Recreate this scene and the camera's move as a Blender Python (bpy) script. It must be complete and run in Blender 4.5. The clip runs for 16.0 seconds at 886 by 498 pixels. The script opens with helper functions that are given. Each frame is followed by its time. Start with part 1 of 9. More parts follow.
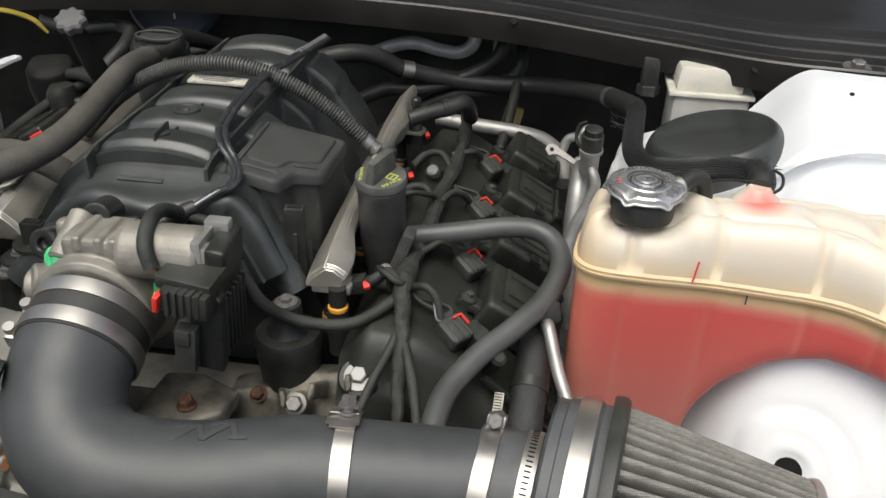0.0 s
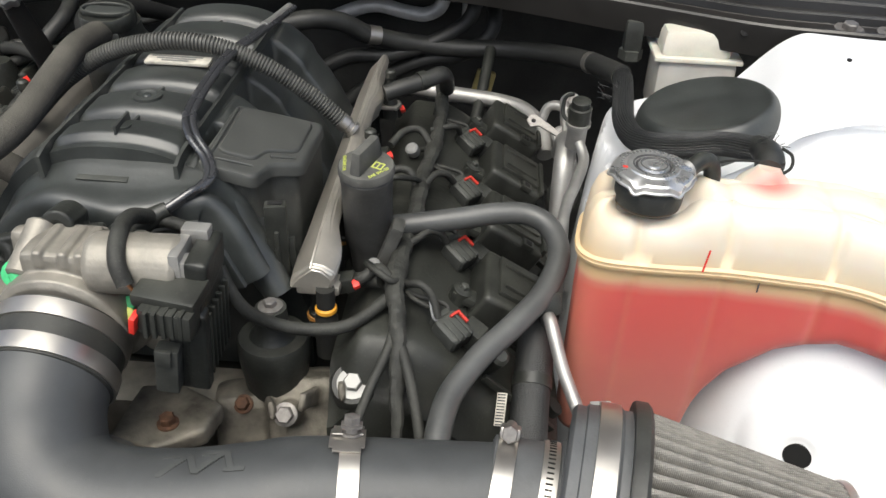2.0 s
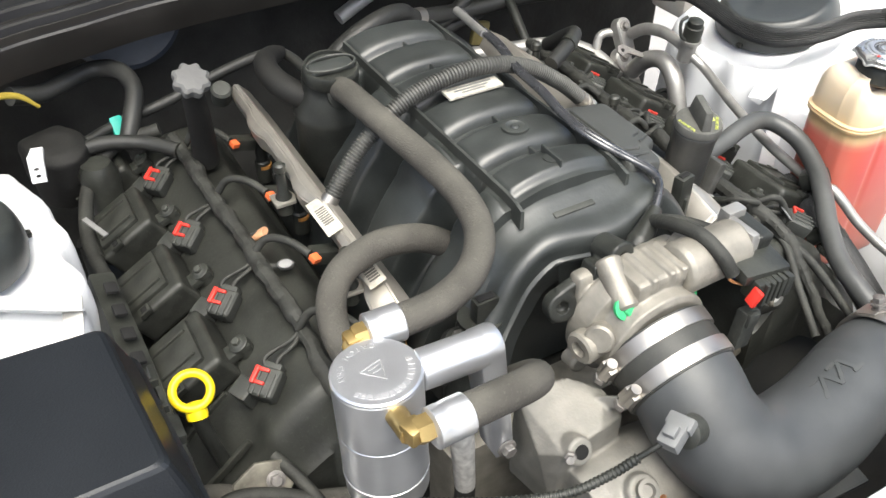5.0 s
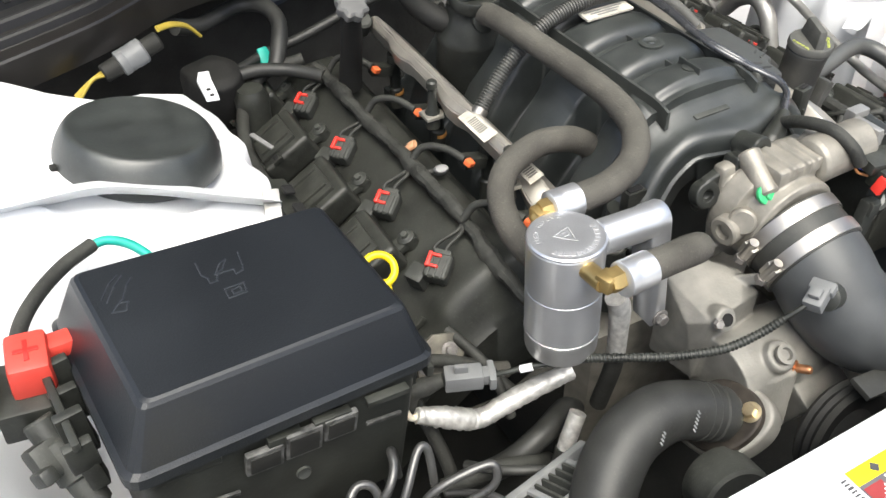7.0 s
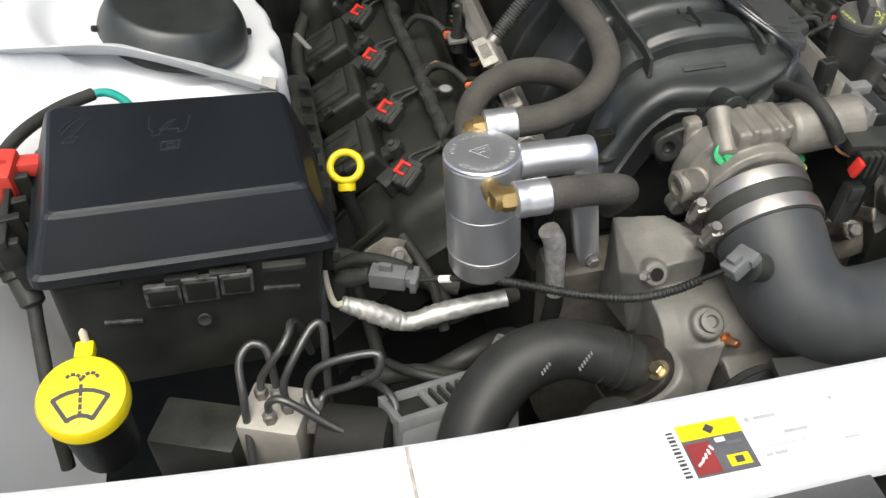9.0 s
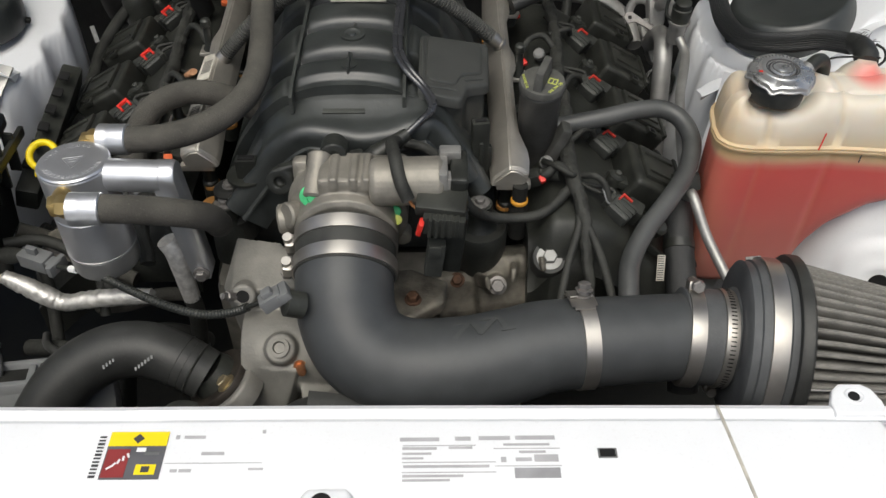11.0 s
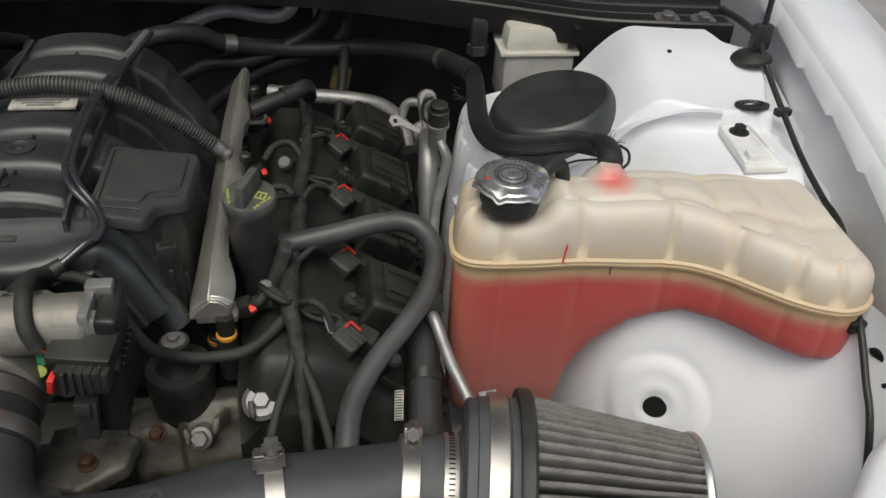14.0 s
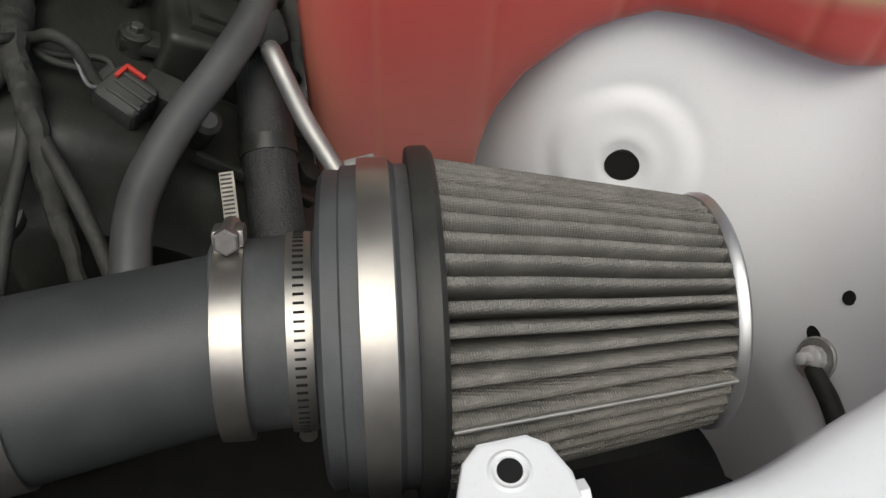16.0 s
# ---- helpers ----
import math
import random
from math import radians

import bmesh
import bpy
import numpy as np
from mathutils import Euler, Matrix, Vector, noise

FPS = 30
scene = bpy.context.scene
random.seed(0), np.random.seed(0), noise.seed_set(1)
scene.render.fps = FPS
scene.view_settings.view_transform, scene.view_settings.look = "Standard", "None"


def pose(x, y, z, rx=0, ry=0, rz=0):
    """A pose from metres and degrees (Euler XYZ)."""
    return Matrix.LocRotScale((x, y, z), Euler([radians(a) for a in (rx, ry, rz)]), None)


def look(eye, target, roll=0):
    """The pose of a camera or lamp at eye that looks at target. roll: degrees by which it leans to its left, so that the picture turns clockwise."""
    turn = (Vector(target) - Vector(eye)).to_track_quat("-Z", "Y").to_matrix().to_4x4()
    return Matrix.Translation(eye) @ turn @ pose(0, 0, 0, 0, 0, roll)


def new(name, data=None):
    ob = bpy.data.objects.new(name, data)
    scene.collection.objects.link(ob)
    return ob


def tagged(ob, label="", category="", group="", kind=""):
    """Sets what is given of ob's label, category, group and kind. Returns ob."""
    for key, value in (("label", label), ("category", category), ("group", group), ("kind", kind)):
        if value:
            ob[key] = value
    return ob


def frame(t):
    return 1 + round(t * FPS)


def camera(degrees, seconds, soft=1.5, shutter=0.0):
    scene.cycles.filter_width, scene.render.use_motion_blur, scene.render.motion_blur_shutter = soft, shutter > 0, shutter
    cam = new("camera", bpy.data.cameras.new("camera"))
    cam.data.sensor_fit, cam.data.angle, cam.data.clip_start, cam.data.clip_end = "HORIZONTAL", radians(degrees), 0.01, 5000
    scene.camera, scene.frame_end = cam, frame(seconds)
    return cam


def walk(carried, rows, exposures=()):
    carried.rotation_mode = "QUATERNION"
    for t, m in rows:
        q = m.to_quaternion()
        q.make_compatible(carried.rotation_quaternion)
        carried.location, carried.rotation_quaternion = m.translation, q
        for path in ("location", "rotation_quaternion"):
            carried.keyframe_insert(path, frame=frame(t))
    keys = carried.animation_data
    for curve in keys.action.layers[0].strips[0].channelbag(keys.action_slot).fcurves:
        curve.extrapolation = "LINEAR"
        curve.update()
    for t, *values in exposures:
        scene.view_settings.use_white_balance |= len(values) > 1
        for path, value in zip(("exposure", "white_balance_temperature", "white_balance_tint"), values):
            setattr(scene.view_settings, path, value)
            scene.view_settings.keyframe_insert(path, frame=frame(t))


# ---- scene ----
from mathutils.bvhtree import BVHTree

cam = camera(55.4, 16.0)
PATH = [
    (0, (0.3463, 0.0665, 1.2783), (0.1354, 1.7750, 0.2609), 2.12),
    (0.5, (0.3611, 0.0964, 1.2479), (0.1757, 1.8055, 0.2276), 2.32),
    (1, (0.3655, 0.1078, 1.2452), (0.2027, 1.8025, 0.1952), 2.49),
    (1.5, (0.3643, 0.1269, 1.2531), (0.2226, 1.7981, 0.1644), 2.55),
    (2, (0.2991, 0.1258, 1.2850), (0.2214, 1.7808, 0.1654), 2.54),
    (2.5, (0.1781, 0.1057, 1.3206), (0.2095, 1.7501, 0.1825), 2.80),
    (3, (0.0992, 0.1337, 1.3101), (0.2502, 1.7595, 0.1547), 1.29),
    (3.5, (0.0111, 0.1947, 1.2973), (0.3547, 1.7713, 0.1160), 1.48),
    (4, (-0.0995, 0.2055, 1.3298), (0.4145, 1.7077, 0.1146), 0.92),
    (4.5, (-0.2732, 0.2182, 1.3705), (0.4048, 1.6275, 0.1240), 0.27),
    (5, (-0.3923, 0.2444, 1.3804), (0.3694, 1.5879, 0.1094), -0.24),
    (5.2, (-0.4271, 0.2546, 1.3837), (0.3470, 1.5817, 0.1029), -0.07),
    (7.3, (-0.5650, 0.1830, 1.3824), (0.0979, 1.5335, 0.0642), -2.42),
    (7.5, (-0.5628, 0.1701, 1.3753), (0.0512, 1.5435, 0.0580), -2.67),
    (8, (-0.5318, 0.1451, 1.3628), (-0.0307, 1.5502, 0.0296), -2.93),
    (8.2, (-0.5061, 0.1360, 1.3592), (-0.0508, 1.5493, 0.0190), -2.71),
    (10.3, (-0.1008, -0.0221, 1.3994), (-0.0426, 1.4168, 0.0116), -1.02),
    (10.5, (-0.0542, -0.0217, 1.4116), (0.0010, 1.4144, 0.0212), -0.43),
    (11, (0.0838, -0.0008, 1.4231), (0.1077, 1.4425, 0.0396), 0.40),
    (11.5, (0.1917, 0.0345, 1.4304), (0.2232, 1.5303, 0.1025), 1.88),
    (12, (0.2902, 0.0459, 1.4309), (0.2960, 1.5793, 0.1468), 3.09),
    (12.5, (0.3724, 0.0533, 1.4283), (0.3760, 1.6121, 0.1750), 3.25),
    (13, (0.3805, 0.0573, 1.4053), (0.3880, 1.6350, 0.1759), 2.77),
    (13.5, (0.3368, 0.0842, 1.3783), (0.4784, 1.6712, 0.1689), 3.49),
    (14, (0.2786, 0.1028, 1.3670), (0.5255, 1.6829, 0.1670), 3.15),
    (14.5, (0.2312, 0.1236, 1.3370), (0.5634, 1.6709, 0.1137), 2.78),
    (15, (0.2508, 0.1707, 1.2754), (0.6188, 1.6340, -0.0392), 2.97),
    (15.5, (0.3213, 0.2373, 1.1888), (0.7021, 1.5531, -0.2695), 3.75),
    (16, (0.3585, 0.2875, 1.1446), (0.7113, 1.5043, -0.4028), 3.20),
]
walk(cam, [(t, look(eye, target, roll)) for t, eye, target, roll in PATH],
     [(0, 0.2, 6300, 4), (0.5, 0.7, 6300, 4), (1, 0.8, 6300, 4), (1.5, 0.55, 6300, 4), (2.5, 0.6, 6300, 4), (3.5, 1.2, 6300, 4), (4.5, 1.2, 6300, 4), (5, 1.25, 6300, 4), (7.5, 1.0, 6300, 4), (8, 0.85, 6300, 4), (10.5, -0.22, 6300, 4), (11, -0.2, 6300, 4), (11.5, 0.3, 6300, 4), (12, 0.31, 6300, 4), (12.5, 0, 6300, 4), (13, -0.4, 6300, 4), (13.5, -0.5, 6300, 4), (14.5, -0.42, 6300, 4), (15, -0.2, 6300, 4), (15.5, -0.25, 6300, 4), (16, -0.45, 6300, 4)])

# ---- light ----
world = bpy.data.worlds.new("overcast_sky")
scene.world = world
world.use_nodes = True
wn = world.node_tree.nodes
sky = wn.new("ShaderNodeTexSky")
sky.sky_type, sky.sun_disc = "NISHITA", False
sky.sun_elevation, sky.sun_rotation = radians(65), radians(195)
sky.air_density, sky.dust_density, sky.ozone_density = 0.7, 7.0, 0.5
wn["Background"].inputs[1].default_value = 0.15
world.node_tree.links.new(sky.outputs[0], wn["Background"].inputs[0])
sun = new("sun", bpy.data.lights.new("sun", "SUN"))
sun.data.energy, sun.data.angle, sun.data.color = 1.8, radians(55), (1.0, 0.97, 0.93)
sun.matrix_world = look((-0.3, -0.2, 3.6), (0, 0.8, 0.9))


# ---- materials ----
def mat(name, color, rough=0.5, metal=0.0, vary=0.15, scale=40.0, bump=0.1, bump_scale=300.0, dust=0.0,
        dust_color=(0.2, 0.203, 0.16), coat=0.0, spec=0.5, sss=0.0):
    """A surface with a coarse tone change, fine relief, and dust on what faces up."""
    m = bpy.data.materials.new(name)
    m.use_nodes = True
    n, l = m.node_tree.nodes, m.node_tree.links
    b = n["Principled BSDF"]
    tc = n.new("ShaderNodeTexCoord")
    big = n.new("ShaderNodeTexNoise")
    big.inputs["Scale"].default_value, big.inputs["Detail"].default_value = scale, 6
    l.new(tc.outputs["Object"], big.inputs["Vector"])
    fine = n.new("ShaderNodeTexNoise")
    fine.inputs["Scale"].default_value, fine.inputs["Detail"].default_value = bump_scale, 3
    l.new(tc.outputs["Object"], fine.inputs["Vector"])
    ramp = n.new("ShaderNodeValToRGB")
    e = ramp.color_ramp.elements
    e[0].position, e[1].position = 0.3, 0.7
    e[0].color = (*[c * (1 - vary) for c in color], 1)
    e[1].color = (*[min(1, c * (1 + vary)) for c in color], 1)
    l.new(big.outputs["Fac"], ramp.inputs["Fac"])
    out = ramp.outputs["Color"]
    if dust:
        geo = n.new("ShaderNodeNewGeometry")
        sep = n.new("ShaderNodeSeparateXYZ")
        l.new(geo.outputs["Normal"], sep.inputs[0])
        up = n.new("ShaderNodeMapRange")
        up.inputs["From Min"].default_value, up.inputs["From Max"].default_value = 0.1, 1.0
        up.inputs["To Min"].default_value, up.inputs["To Max"].default_value = 0.15 * dust, dust
        l.new(sep.outputs["Z"], up.inputs["Value"])
        patch = n.new("ShaderNodeMath")
        patch.operation = "MULTIPLY"
        l.new(up.outputs[0], patch.inputs[0])
        l.new(big.outputs["Fac"], patch.inputs[1])
        # specks of grit
        grit = n.new("ShaderNodeTexNoise")
        grit.inputs["Scale"].default_value, grit.inputs["Detail"].default_value = 420, 2
        l.new(tc.outputs["Object"], grit.inputs["Vector"])
        speck = n.new("ShaderNodeMapRange")
        speck.inputs["From Min"].default_value, speck.inputs["From Max"].default_value = 0.60, 0.72
        speck.inputs["To Max"].default_value = min(0.3, 0.8 * dust)
        l.new(grit.outputs["Fac"], speck.inputs["Value"])
        total = n.new("ShaderNodeMath")
        total.operation, total.use_clamp = "ADD", True
        l.new(patch.outputs[0], total.inputs[0])
        l.new(speck.outputs[0], total.inputs[1])
        # rubbed edges
        worn = n.new("ShaderNodeMapRange")
        worn.inputs["From Min"].default_value, worn.inputs["From Max"].default_value = 0.53, 0.62
        worn.inputs["To Max"].default_value = 0.12
        l.new(geo.outputs["Pointiness"], worn.inputs["Value"])
        rub = n.new("ShaderNodeMath")
        rub.operation, rub.use_clamp = "MULTIPLY_ADD", True
        l.new(worn.outputs[0], rub.inputs[0])
        l.new(big.outputs["Fac"], rub.inputs[1])
        l.new(total.outputs[0], rub.inputs[2])
        mix = n.new("ShaderNodeMix")
        mix.data_type = "RGBA"
        l.new(rub.outputs[0], mix.inputs["Factor"])
        l.new(out, mix.inputs["A"])
        mix.inputs["B"].default_value = (*dust_color, 1)
        out = mix.outputs["Result"]
    l.new(out, b.inputs["Base Color"])
    rr = n.new("ShaderNodeMapRange")
    rr.inputs["To Min"].default_value, rr.inputs["To Max"].default_value = max(0.02, rough - 0.12), min(1, rough + 0.12)
    l.new(big.outputs["Fac"], rr.inputs["Value"])
    l.new(rr.outputs[0], b.inputs["Roughness"])
    b.inputs["Metallic"].default_value = metal
    b.inputs["Coat Weight"].default_value = coat
    b.inputs["Specular IOR Level"].default_value = spec
    if sss:
        b.inputs["Subsurface Weight"].default_value = sss
        b.inputs["Subsurface Radius"].default_value = (0.02, 0.012, 0.008)
        b.inputs["Subsurface Scale"].default_value = 0.6
    if bump:
        bp = n.new("ShaderNodeBump")
        bp.inputs["Strength"].default_value, bp.inputs["Distance"].default_value = bump, 0.001
        l.new(fine.outputs["Fac"], bp.inputs["Height"])
        l.new(bp.outputs[0], b.inputs["Normal"])
    return m


BLACK = mat("black_plastic", (0.0155, 0.0168, 0.0155), 0.4, dust=0.08, vary=0.4, spec=0.4, bump=0.25, bump_scale=260)
SATIN = mat("satin_black_plastic", (0.0225, 0.0258, 0.0258), 0.42, dust=0.07, vary=0.35, spec=0.75, bump=0.15, bump_scale=240)
GREYBLK = mat("greyed_plastic", (0.028, 0.03, 0.0285), 0.5, dust=0.12, vary=0.4, spec=0.4, bump=0.25, bump_scale=260)
DARK = mat("sooty_black", (0.008, 0.008, 0.008), 0.7, dust=0.05, spec=0.3)
TUBE = mat("grained_tube_plastic", (0.045, 0.048, 0.05), 0.48, bump=0.14, bump_scale=1300, vary=0.15, dust=0.03)
RUBBER = mat("black_rubber", (0.0205, 0.021, 0.0205), 0.48, bump=0.15, vary=0.25, dust=0.06, spec=0.4)
HOSE = mat("dusty_hose", (0.06, 0.056, 0.05), 0.85, bump=0.8, bump_scale=600, vary=0.3, scale=25, dust=0.2, spec=0.25)
CONDUIT = mat("grey_conduit", (0.05, 0.05, 0.049), 0.5, vary=0.3, dust=0.2)
CAST = mat("cast_aluminium", (0.24, 0.228, 0.2), 0.52, 0.45, vary=0.25, scale=55, bump=0.3, bump_scale=420, dust=0.3, dust_color=(0.24, 0.21, 0.16))
ALLOY = mat("bare_alloy", (0.38, 0.375, 0.36), 0.5, 0.75, vary=0.2, dust=0.1)
CAN = mat("anodised_alloy", (0.66, 0.67, 0.69), 0.33, 0.85, vary=0.05, bump=0.05, bump_scale=1500)
RAIL = mat("nickel_plate", (0.50, 0.475, 0.425), 0.38, 0.75, vary=0.12, dust=0.18, dust_color=(0.35, 0.32, 0.26))
STEEL = mat("stainless_band", (0.40, 0.38, 0.35), 0.38, 0.9, vary=0.12, bump=0.05)
ZINC = mat("zinc_bolt", (0.2, 0.19, 0.18), 0.5, 0.6, vary=0.25, scale=200)
RUST = mat("rusty_bolt", (0.1, 0.052, 0.03), 0.8, 0.3, vary=0.4, scale=200, bump=0.4)
WHITE = mat("white_car_paint", (0.775, 0.79, 0.81), 0.38, vary=0.05, scale=9, bump=0.03, bump_scale=120, coat=0.25, dust=0.12, dust_color=(0.5, 0.48, 0.45))
RED = mat("red_plastic", (0.62, 0.03, 0.02), 0.45, vary=0.15)
ORANGE = mat("orange_plastic", (0.62, 0.13, 0.04), 0.45)
YELLOW = mat("yellow_plastic", (0.85, 0.66, 0.01), 0.4, vary=0.05)
BRASS = mat("brass", (0.52, 0.38, 0.16), 0.35, 0.9, vary=0.2)
FOIL = mat("crumpled_foil_wrap", (0.62, 0.61, 0.585), 0.46, 0.6, vary=0.3, scale=120, bump=0.9, bump_scale=150, dust=0.15)
GREY = mat("grey_plastic", (0.13, 0.134, 0.138), 0.5, vary=0.1, dust=0.1)
TEAL = mat("teal_plastic", (0.01, 0.3, 0.24), 0.5)
PRINT = mat("faint_print", (0.4, 0.4, 0.41), 0.6, bump=0)
GREEN = mat("green_paint_mark", (0.04, 0.36, 0.13), 0.5, vary=0.3, scale=200)
CREAM = mat("cream_plastic", (0.62, 0.58, 0.46), 0.4, vary=0.08, sss=0.3, dust=0.2)
LABEL = mat("paper_label", (0.42, 0.4, 0.345), 0.65, vary=0.35, scale=90)
FADED = mat("faded_ink", (0.12, 0.115, 0.105), 0.65, bump=0)
# lighter copy of the bare alloy, with the daylight sheen put into its colour
LIT_ALLOY = mat("lit_alloy_copy", (0.62, 0.61, 0.59), 0.42, 0.3, vary=0.15, dust=0.1)
AMBER = mat("amber_seal_rubber", (0.36, 0.17, 0.04), 0.55, vary=0.2)
INK = mat("printed_ink", (0.05, 0.05, 0.055), 0.6, bump=0)
DISCBLUE = mat("blue_black_enamel", (0.04, 0.05, 0.07), 0.45, dust=0.08)
COVER = mat("dusty_cover_plastic", (0.0155, 0.0165, 0.0145), 0.5, dust=0.08, vary=0.45, scale=30, spec=0.4, bump=0.4, bump_scale=180)


def woven(name, color):
    """Cloth with a fine cross weave over a tone that drifts."""
    m = mat(name, color, 0.85, bump=0, vary=0.3, scale=60, spec=0.2)
    n, l = m.node_tree.nodes, m.node_tree.links
    tc = n.new("ShaderNodeTexCoord")
    waves = []
    for axis, scale in (("X", 250.0), ("Z", 300.0)):
        w = n.new("ShaderNodeTexWave")
        w.bands_direction = axis
        w.inputs["Scale"].default_value, w.inputs["Distortion"].default_value = scale, 0.6
        l.new(tc.outputs["Object"], w.inputs["Vector"])
        waves.append(w)
    mul = n.new("ShaderNodeMath")
    mul.operation = "MULTIPLY"
    l.new(waves[0].outputs["Fac"], mul.inputs[0])
    l.new(waves[1].outputs["Fac"], mul.inputs[1])
    b = n["Principled BSDF"]
    old = b.inputs["Base Color"].links[0].from_socket
    mix = n.new("ShaderNodeMix")
    mix.data_type = "RGBA"
    l.new(mul.outputs[0], mix.inputs["Factor"])
    l.new(old, mix.inputs["A"])
    mix.inputs["B"].default_value = (*[c * 1.5 for c in color], 1)
    l.new(mix.outputs["Result"], b.inputs["Base Color"])
    bp = n.new("ShaderNodeBump")
    bp.inputs["Strength"].default_value, bp.inputs["Distance"].default_value = 0.75, 0.0008
    l.new(mul.outputs[0], bp.inputs["Height"])
    l.new(bp.outputs[0], b.inputs["Normal"])
    return m


FILTER = woven("dusty_filter_cloth", (0.178, 0.171, 0.155))
CHROME = mat("satin_chrome", (0.56, 0.56, 0.56), 0.42, 0.9, vary=0.05, bump=0)
TAPE = mat("cloth_loom_tape", (0.02, 0.0205, 0.019), 0.65, bump=0.7, bump_scale=250, vary=0.45, dust=0.09, spec=0.35)
BRAID = mat("braided_sleeve", (0.026, 0.027, 0.027), 0.36, bump=1.0, bump_scale=900, vary=0.3)
GREYRUB = mat("grey_bloomed_rubber", (0.062, 0.065, 0.069), 0.55, bump=0.25, vary=0.3, scale=25, dust=0.06)
YTEXT = mat("yellow_print", (0.5, 0.55, 0.12), 0.6, bump=0)
DIRT = mat("oily_dirt", (0.1, 0.075, 0.05), 0.8, vary=0.5, scale=50, bump=0.6, bump_scale=200)
COIL = mat("dusty_coil_plastic", (0.0148, 0.0157, 0.014), 0.46, dust=0.08, vary=0.4, scale=60, spec=0.45, bump=0.2)
DULLRED = mat("dull_red_plastic", (0.4, 0.03, 0.02), 0.5, vary=0.2)
# near-black colour stands in for the shade inside holes, slots and openings
HOLE_SHADE = mat("hole_shade_black", (0.004, 0.004, 0.004), 0.9, bump=0)


# ---- mesh tools ----
def V(*a):
    return Vector(a)


def part(name, bm, material, parent=None, label="", smooth=35):
    """Links a bmesh as one mesh object under a thing or a part."""
    bmesh.ops.recalc_face_normals(bm, faces=bm.faces)
    for f in bm.faces:
        f.smooth = True
    for e in bm.edges:
        if len(e.link_faces) == 2 and e.calc_face_angle(0) > radians(smooth):
            e.smooth = False
    me = bpy.data.meshes.new(name)
    bm.to_mesh(me)
    bm.free()
    me.materials.append(material)
    ob = new(name, me)
    if parent:
        ob.parent = parent
    return tagged(ob, label)


def thing(name, label, category, at=(0, 0, 0), group="", kind=""):
    """An empty that carries the parts of one thing; its parts are built in the place's own metres."""
    ob = new(name)
    ob.empty_display_size = 0.02
    ob.matrix_world = at if isinstance(at, Matrix) else Matrix.Translation(at)
    return tagged(ob, label, category, group, kind)


def spline(pts, n=8):
    """A smooth line through points (Catmull-Rom), n steps a span."""
    p = [Vector(q) for q in pts]
    p = [p[0] * 2 - p[1]] + p + [p[-1] * 2 - p[-2]]
    out = []
    for i in range(1, len(p) - 2):
        for k in range(n):
            t = k / n
            a, b, c, d = p[i - 1:i + 3]
            out.append(0.5 * (2 * b + (c - a) * t + (2 * a - 5 * b + 4 * c - d) * t * t + (3 * b - a - 3 * c + d) * t ** 3))
    out.append(p[-2].copy())
    return out


def frames(line):
    """Axes along a line that do not twist."""
    out, side = [], None
    for i, p in enumerate(line):
        d = (line[min(i + 1, len(line) - 1)] - line[max(i - 1, 0)]).normalized()
        if side is None:
            side = d.orthogonal().normalized()
        side = (side - d * side.dot(d)).normalized()
        out.append((p, side, d.cross(side)))
    return out


def rings(bm, loops, close=True, caps=True):
    """Joins loops of points into a skin."""
    vs = [[bm.verts.new(p) for p in loop] for loop in loops]
    for a, b in zip(vs, vs[1:]):
        k = len(a)
        for i in range(k if close else k - 1):
            j = (i + 1) % k
            bm.faces.new((a[i], a[j], b[j], b[i]))
    if caps and close:
        bm.faces.new(vs[0][::-1])
        bm.faces.new(vs[-1])
    return vs


def tube(pts, r, seg=12, n=8, wave=0.0, pitch=0.006, bm=None, flute=0.0, raw=False):
    """A round hose or wire along points. r: a radius, or one for each point. wave: the depth of corrugations."""
    bm = bm or bmesh.new()
    seg = max(seg, 12)
    line = [Vector(p) for p in pts] if raw else spline(pts, n)
    if wave:
        # even steps, four to a corrugation
        fine = spline(pts, 400)
        step, acc, line = pitch / 4, 0.0, [fine[0]]
        for a, b in zip(fine, fine[1:]):
            acc += (b - a).length
            if acc >= step:
                line.append(b)
                acc = 0.0
    rs = [r] * len(line) if isinstance(r, (int, float)) else list(np.interp(np.linspace(0, len(r) - 1, len(line)), range(len(r)), r))
    loops = []
    for i, (p, u, v) in enumerate(frames(line)):
        rr = rs[i] - (wave if wave and i % 4 in (0, 1) else 0)
        loops.append([p + (u * math.cos(2 * math.pi * k / seg) + v * math.sin(2 * math.pi * k / seg)) * (rr - flute * (k % 2)) for k in range(seg)])
    rings(bm, loops)
    return bm


def lathe(profile, seg=32, m=None, bm=None):
    """Turns (radius, height) pairs round z."""
    bm = bm or bmesh.new()
    m = m or Matrix()
    loops = [[m @ V(r * math.cos(2 * math.pi * k / seg), r * math.sin(2 * math.pi * k / seg), z) for k in range(seg)] for r, z in profile]
    rings(bm, loops)
    return bm


